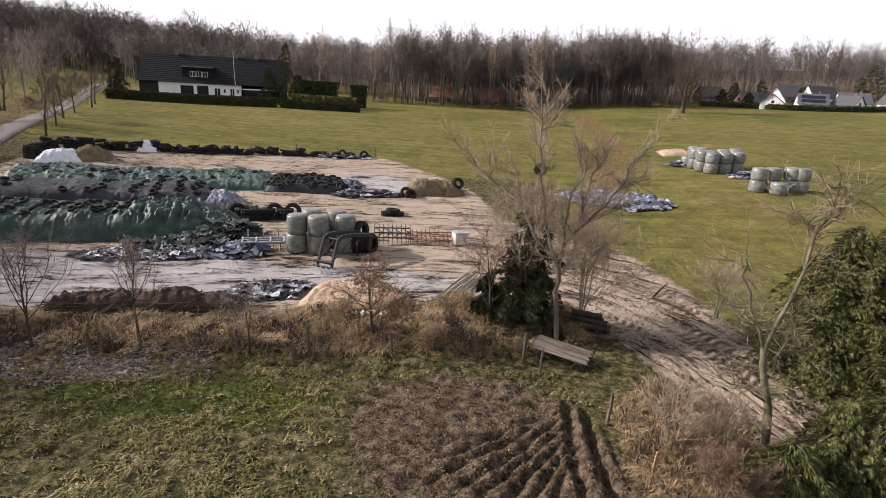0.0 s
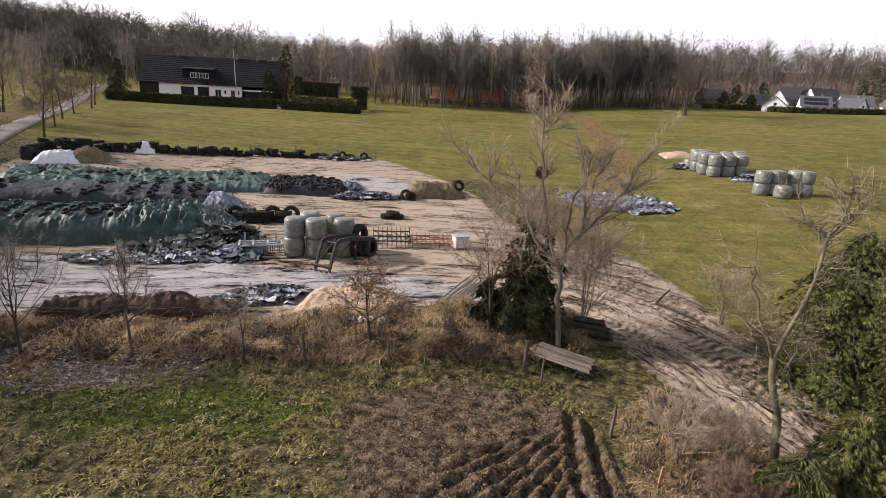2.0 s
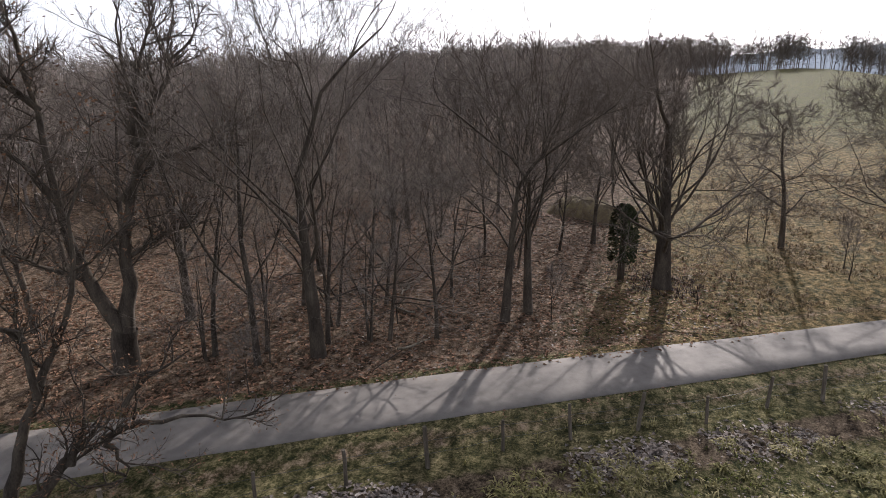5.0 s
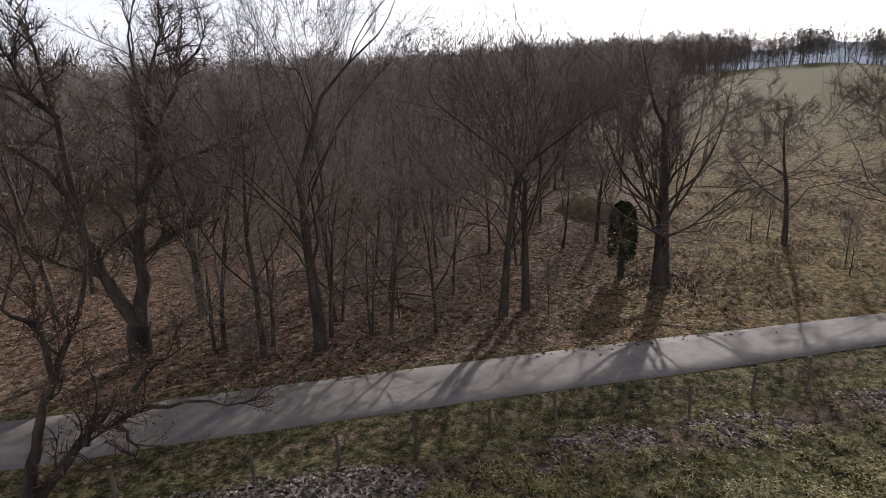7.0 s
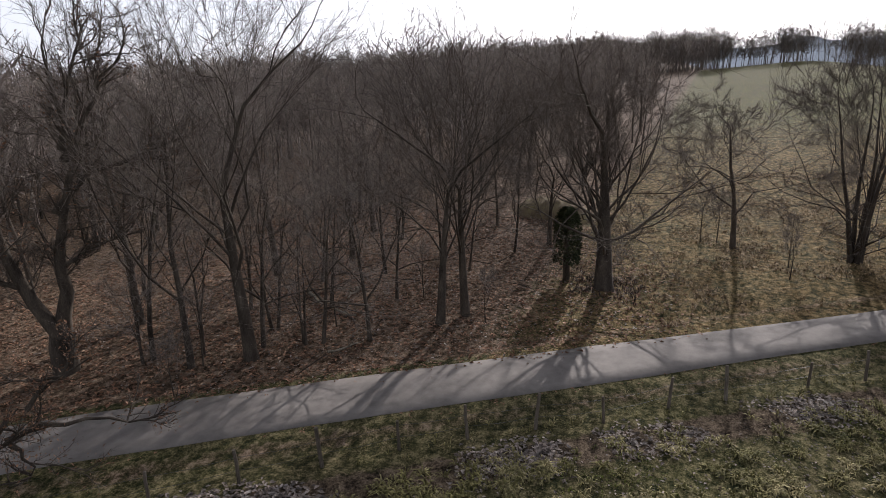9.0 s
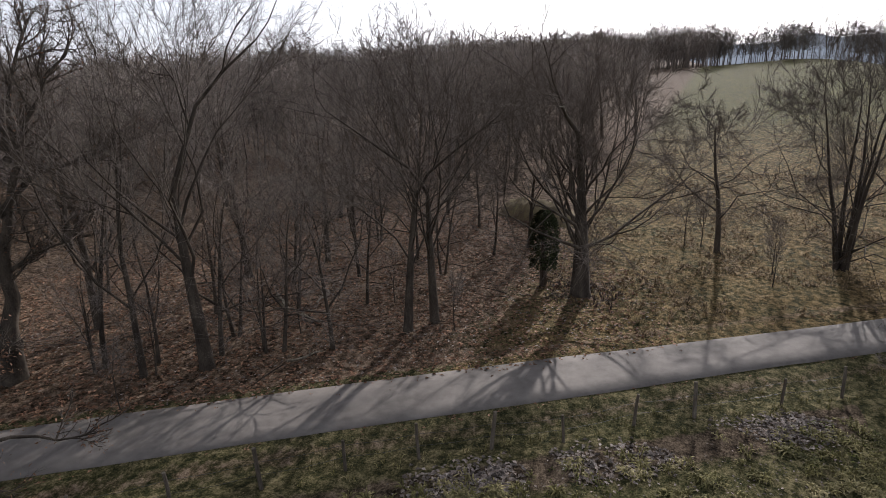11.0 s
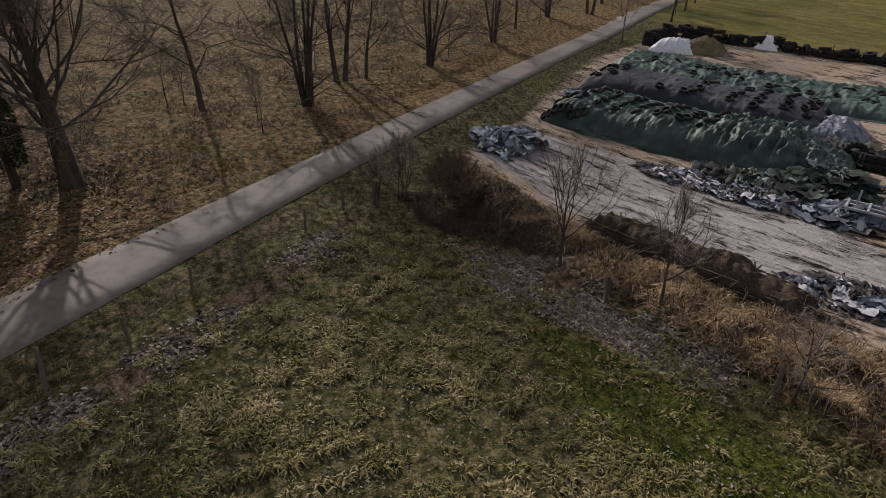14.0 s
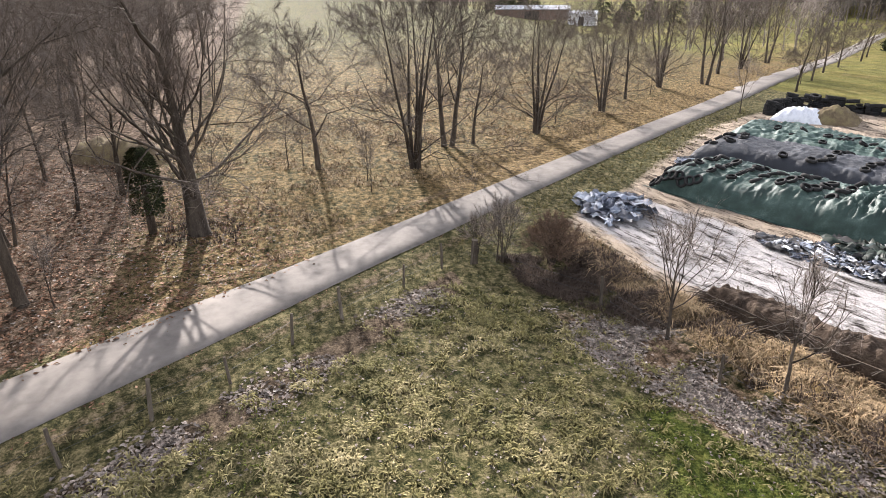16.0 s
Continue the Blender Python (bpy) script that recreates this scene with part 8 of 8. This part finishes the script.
def hedge(name, label, line, height, width, seed, n, material=NEEDLE_DARK, size=0.3):
    """A clipped hedge of many small sprays."""
    rr = random.Random(seed)
    p = spline(line, 0.5)
    s = Soup()
    for _ in range(n):
        q = p[rr.randrange(len(p))]
        face = rr.random()
        x, y = q[0] + rr.uniform(-0.4, 0.4), q[1]
        z0 = float(lay(x, y))
        if face < 0.55:
            y, z = y - width / 2 + rr.uniform(-0.1, 0.15), rr.uniform(0, height)
        else:
            y, z = y + rr.uniform(-width / 2, width / 2), height + rr.uniform(-0.12, 0.1)
        c = Vector((x, y, z0 + z))
        for k in range(3):
            d = Vector((rr.gauss(0, 1), rr.gauss(0, 1), rr.gauss(0.3, 0.7))).normalized()
            o = d.orthogonal().normalized()
            L = size * rr.uniform(0.6, 1.4)
            s.add([c, c + d * L * 0.5 + o * L * 0.35, c + d * L, c + d * L * 0.5 - o * L * 0.35], [(0, 1, 2), (0, 2, 3)])
    core = Soup()
    for a, b in zip(p[:-1:2], p[2::2]):
        m = (a + b) / 2
        core.box(Vector((m[0], m[1], float(lay(*m)) + height / 2 - 0.1)), (np.linalg.norm(b - a) + 0.05, width - 0.25, height), math.atan2(b[1] - a[1], b[0] - a[0]))
    t = thing(name, label, "hedge")
    part("core", core.mesh("core", material), t)
    part("foliage", s.mesh("foliage", material), t)
    return t


hedge("garden_hedge", "dark clipped hedge round the farmhouse garden", [(-89.4, 123.2), (-80, 123.6), (-66, 126), (-52, 130)], 1.9, 1.3, 1, 5200)
hedge("low_hedge", "low dark hedge with pale trimmed top", [(-50.5, 129.5), (-42, 130), (-32.5, 130.6)], 1.6, 1.2, 2, 2400)
hedge("tall_hedge", "tall dark conifer hedge in the garden", [(-51, 143), (-46, 143.6), (-41.5, 144)], 5.6, 2.0, 3, 3200)
hedge("tall_hedge", "tall dark conifer hedge beside the shrubs", [(-37.6, 143), (-34.2, 143.4)], 5.2, 1.8, 4, 1700)
hedge("garden_shrubs", "rounded garden shrubs behind the hedge", [(-50, 136), (-45, 135), (-39, 135.5), (-35, 136)], 2.6, 2.6, 5, 2600, NEEDLE, 0.4)
conifer(-53.6, 139.5, "tall dark conifer beside the farmhouse", 501, 14.8, 3.4, 70, NEEDLE_DARK, "conifer", 0.4, 1.25, 0.8, 0.35, per=12)
conifer(-57.0, 137.5, "dark conifer beside the farmhouse", 502, 8.5, 2.8, 70, NEEDLE_DARK, "conifer", 0.4, 1.4, 0.75, 0.35, per=12)
conifer(-50.0, 138.5, "dark round conifer in the garden", 503, 7.5, 2.8, 70, NEEDLE_DARK, "conifer", 0.2, 2.0, 0.7, 0.35, per=12)
conifer(-92.0, 131.0, "dark conifer at the garden corner", 504, 9.0, 2.4, 70, NEEDLE_DARK, "conifer", 0.3, 1.4, 0.7, 0.35, per=12)
conifer(-94.5, 133.0, "small dark conifer at the garden corner", 505, 6.5, 2.2, 70, NEEDLE_DARK, "conifer", 0.2, 1.5, 0.7, 0.35, per=12)


def cottage(x, y, rz, w, d, h, ridge, roof, wall, label, solar=False, seed=0):
    t = thing("village_house", label, "house", Matrix.Translation((x, y, float(lay(x, y)) - 0.3)) @ Matrix.Rotation(rz, 4, "Z") @ Matrix.Scale(0.7, 4), "village houses")
    holes = [(w * 0.12, w * 0.3, 0.9, 2.2), (w * 0.42, w * 0.56, 0.3, 2.3), (w * 0.68, w * 0.88, 0.9, 2.2)]
    part("front_wall", wall_with_holes(w, h, 0.3, holes, wall), t, m=Matrix.Translation((-w / 2, 0, 0)))
    for a, b, c, e in holes:
        window(t, Matrix.Translation(((a + b) / 2 - w / 2, 0.15, (c + e) / 2)), b - a - 0.08, e - c - 0.08, 2)
    s = Soup()
    s.box(Vector((0, d - 0.15, h / 2)), (w, 0.3, h))
    part("back_wall", s.mesh("back_wall", wall), t)
    for sx in (-1, 1):
        s = Soup()
        q = [Vector((sx * (w / 2 - o), yy, zz)) for o in (0.0, 0.3) for yy, zz in ((0.3, 0), (d - 0.3, 0), (d - 0.3, h), (d / 2, ridge - 0.15), (0.3, h))]
        s.add(q, [(0, 1, 2, 3, 4), (9, 8, 7, 6, 5), (0, 5, 6, 1), (1, 6, 7, 2), (2, 7, 8, 3), (3, 8, 9, 4), (4, 9, 5, 0)])
        g = part("gable", s.mesh("gable", wall), t)
        b = Soup()
        b.box(Vector((sx * (w / 2 + 0.01), d / 2, h + 0.6)), (0.06, 1.1, 1.1))
        part("gable_window", b.mesh("gable_window", GLASS), g)
    for sg in (0, 1):
        s = Soup()
        ya, yb = (-0.5, d / 2) if sg == 0 else (d + 0.5, d / 2)
        za = h - 0.25
        vs = [Vector((xx, yy, zz + dz)) for dz in (0, 0.16) for xx, yy, zz in ((-w / 2 - 0.4, ya, za), (w / 2 + 0.4, ya, za), (w / 2 + 0.4, yb, ridge), (-w / 2 - 0.4, yb, ridge))]
        s.add(vs, [(0, 3, 2, 1), (4, 5, 6, 7), (0, 1, 5, 4), (1, 2, 6, 5), (2, 3, 7, 6), (3, 0, 4, 7)])
        r = part("roof_slope", s.mesh("roof_slope", roof), t)
        if solar and sg == 0:
            b = Soup()
            for i in range(5):
                for j in range(2):
                    u, v = (i - 2) * w * 0.16, 0.3 + 0.36 * j
                    b.box(Vector((u, ya + (yb - ya) * v, za + (ridge - za) * v + 0.24)), (w * 0.15, (yb - ya) * 0.36, 0.04), 0, math.atan2(ridge - za, yb - ya))
            part("solar_panels", b.mesh("solar_panels", SOLAR), r, "dark blue solar panels")
    s = Soup()
    s.box(Vector((w * 0.22, d / 2 + 0.6, ridge + 0.3)), (0.7, 0.7, 1.6), bevel=0.03)
    part("chimney", s.mesh("chimney", BRICK), t)
    return t


VILLAGE = [(71, 210, 0.2, 11, 9, 2.8, 7.6, ROOF_GREY, BRICK, "brown brick house among garden trees", False),
           (77, 189, 0.25, 11, 8, 2.6, 6.6, ROOF_GREY, BRICK, "low brick bungalow with dark roof", False),
           (80.5, 178, 1.25, 8, 9, 2.6, 6.2, ROOF_GREY, PLASTER, "white gabled bungalow with grey roof", False),
           (86, 190, 1.1, 9, 8, 3.4, 8.6, ROOF_GREY, PLASTER, "white house with steep gable", False),
           (98, 212, 0.1, 13, 9, 3.2, 9.0, ROOF_GREY, BRICK, "brick village house with wide grey roof", False),
           (88.5, 178, -0.25, 11, 9, 2.7, 6.8, ROOF_GREY, PLASTER, "white bungalow with solar panels", True),
           (95.5, 176.5, -1.0, 9, 8, 2.7, 6.4, ROOF_GREY, PLASTER, "white house with a gable to the meadow", False),
           (104, 203, 0.3, 14, 9, 3.4, 8.8, ROOF_GREY, PLASTER, "white village house with long grey roof", False),
           (104, 186, -0.2, 12, 9, 2.8, 7.0, ROOF_GREY, PLASTER, "white bungalow with broad grey roof", False),
           (111, 182, -1.1, 10, 9, 2.8, 7.0, ROOF_GREY, PLASTER, "white gabled house beside the meadow", False),
           (120, 188, 0.2, 12, 9, 3.0, 7.4, ROOF_GREY, BRICK, "brick village house with grey roof", False),
           (128, 200, -0.4, 13, 10, 3.4, 8.4, ROOF_GREY, PLASTER, "white village house behind garden hedges", False)]
for v in VILLAGE:
    cottage(*v)
for i, (x, y, rz) in enumerate(((-4, 181, 0.3), (6, 184, -0.2), (-19, 180, 0.1))):
    cottage(x, y, rz, 11, 9, 3.0, 7.5, ROOF_RED, BRICK, "low house with orange roof behind bare trees")
hedge("village_hedge", "dark hedges and shrubs round the village gardens", [(60, 187), (72, 180), (80, 174), (92, 171.5), (104, 173), (118, 178), (130, 184)], 1.3, 1.4, 7, 2600, NEEDLE_DARK, 0.45)
for i, (x, y, h) in enumerate(((74, 200, 7), (73.5, 186, 4.5), (82, 200, 8), (93, 196, 6), (112, 200, 9), (118, 206, 13), (126, 212, 15), (92, 186, 4), (99.5, 181, 3.5), (108, 192, 6), (69, 196, 5))):
    conifer(x, y, "dark garden conifer in the village", 520 + i, h, h * 0.26 + 0.6, 40, NEEDLE_DARK, "garden_conifer", 0.3, 1.5, 1.0, 0.35, per=7)
# single bare tree on the far meadow
put_tree(OAK, 46.7, 156.5, 1.0, 1.2)

# dark conifer belts and sheds on the north-west slope
for i in range(12):
    a = i / 11
    conifer(*((-186 + 14 * a, 80 + 28 * a) if i < 5 else (-176 + 50 * (a - 0.4), 108 + 60 * (a - 0.4))), "dark spruce in a far shelter belt", 540 + i, 9 + 3 * math.sin(i * 1.7), 3.6, 40, NEEDLE_DARK, "shelter_spruce", 0.2, 1.5, 1.4, 0.35, per=7)


def shed(x, y, rz, w, d, h, label, roof=STEEL_GREY, wall=BRICK):
    t = thing("field_shed", label, "shed", Matrix.Translation((x, y, float(lay(x, y)) - 0.2)) @ Matrix.Rotation(rz, 4, "Z"))
    s = Soup()
    s.box(Vector((0, 0, h / 2)), (w, d, h))
    part("wall", s.mesh("wall", wall), t)
    s = Soup()
    s.box(Vector((0, -d * 0.27, h + 0.5)), (w + 0.8, d * 0.58, 0.18), 0, 0.26)
    s.box(Vector((0, d * 0.27, h + 0.5)), (w + 0.8, d * 0.58, 0.18), 0, -0.26)
    part("roof", s.mesh("roof", roof), t)
    b = Soup()
    b.box(Vector((0, -d / 2 - 0.02, h * 0.4)), (w * 0.2, 0.08, h * 0.8))
    part("door", b.mesh("door", TIMBER), t)
    return t


shed(-176, 88, 1.1, 22, 8, 3.0, "long low shed with pale roof")
shed(-166, 100, 0.9, 8, 6, 3.2, "small white field shed", STEEL_GREY, PLASTER)
sheet_mound("dung_mound", "long dark heap under the trees", [(-44, -9.5), (-41.5, -3.5), (-44, -2.5), (-47, -9)], 1.3, EARTH, 44.0, 40, 20, 0.2, 0.8, category="heap")
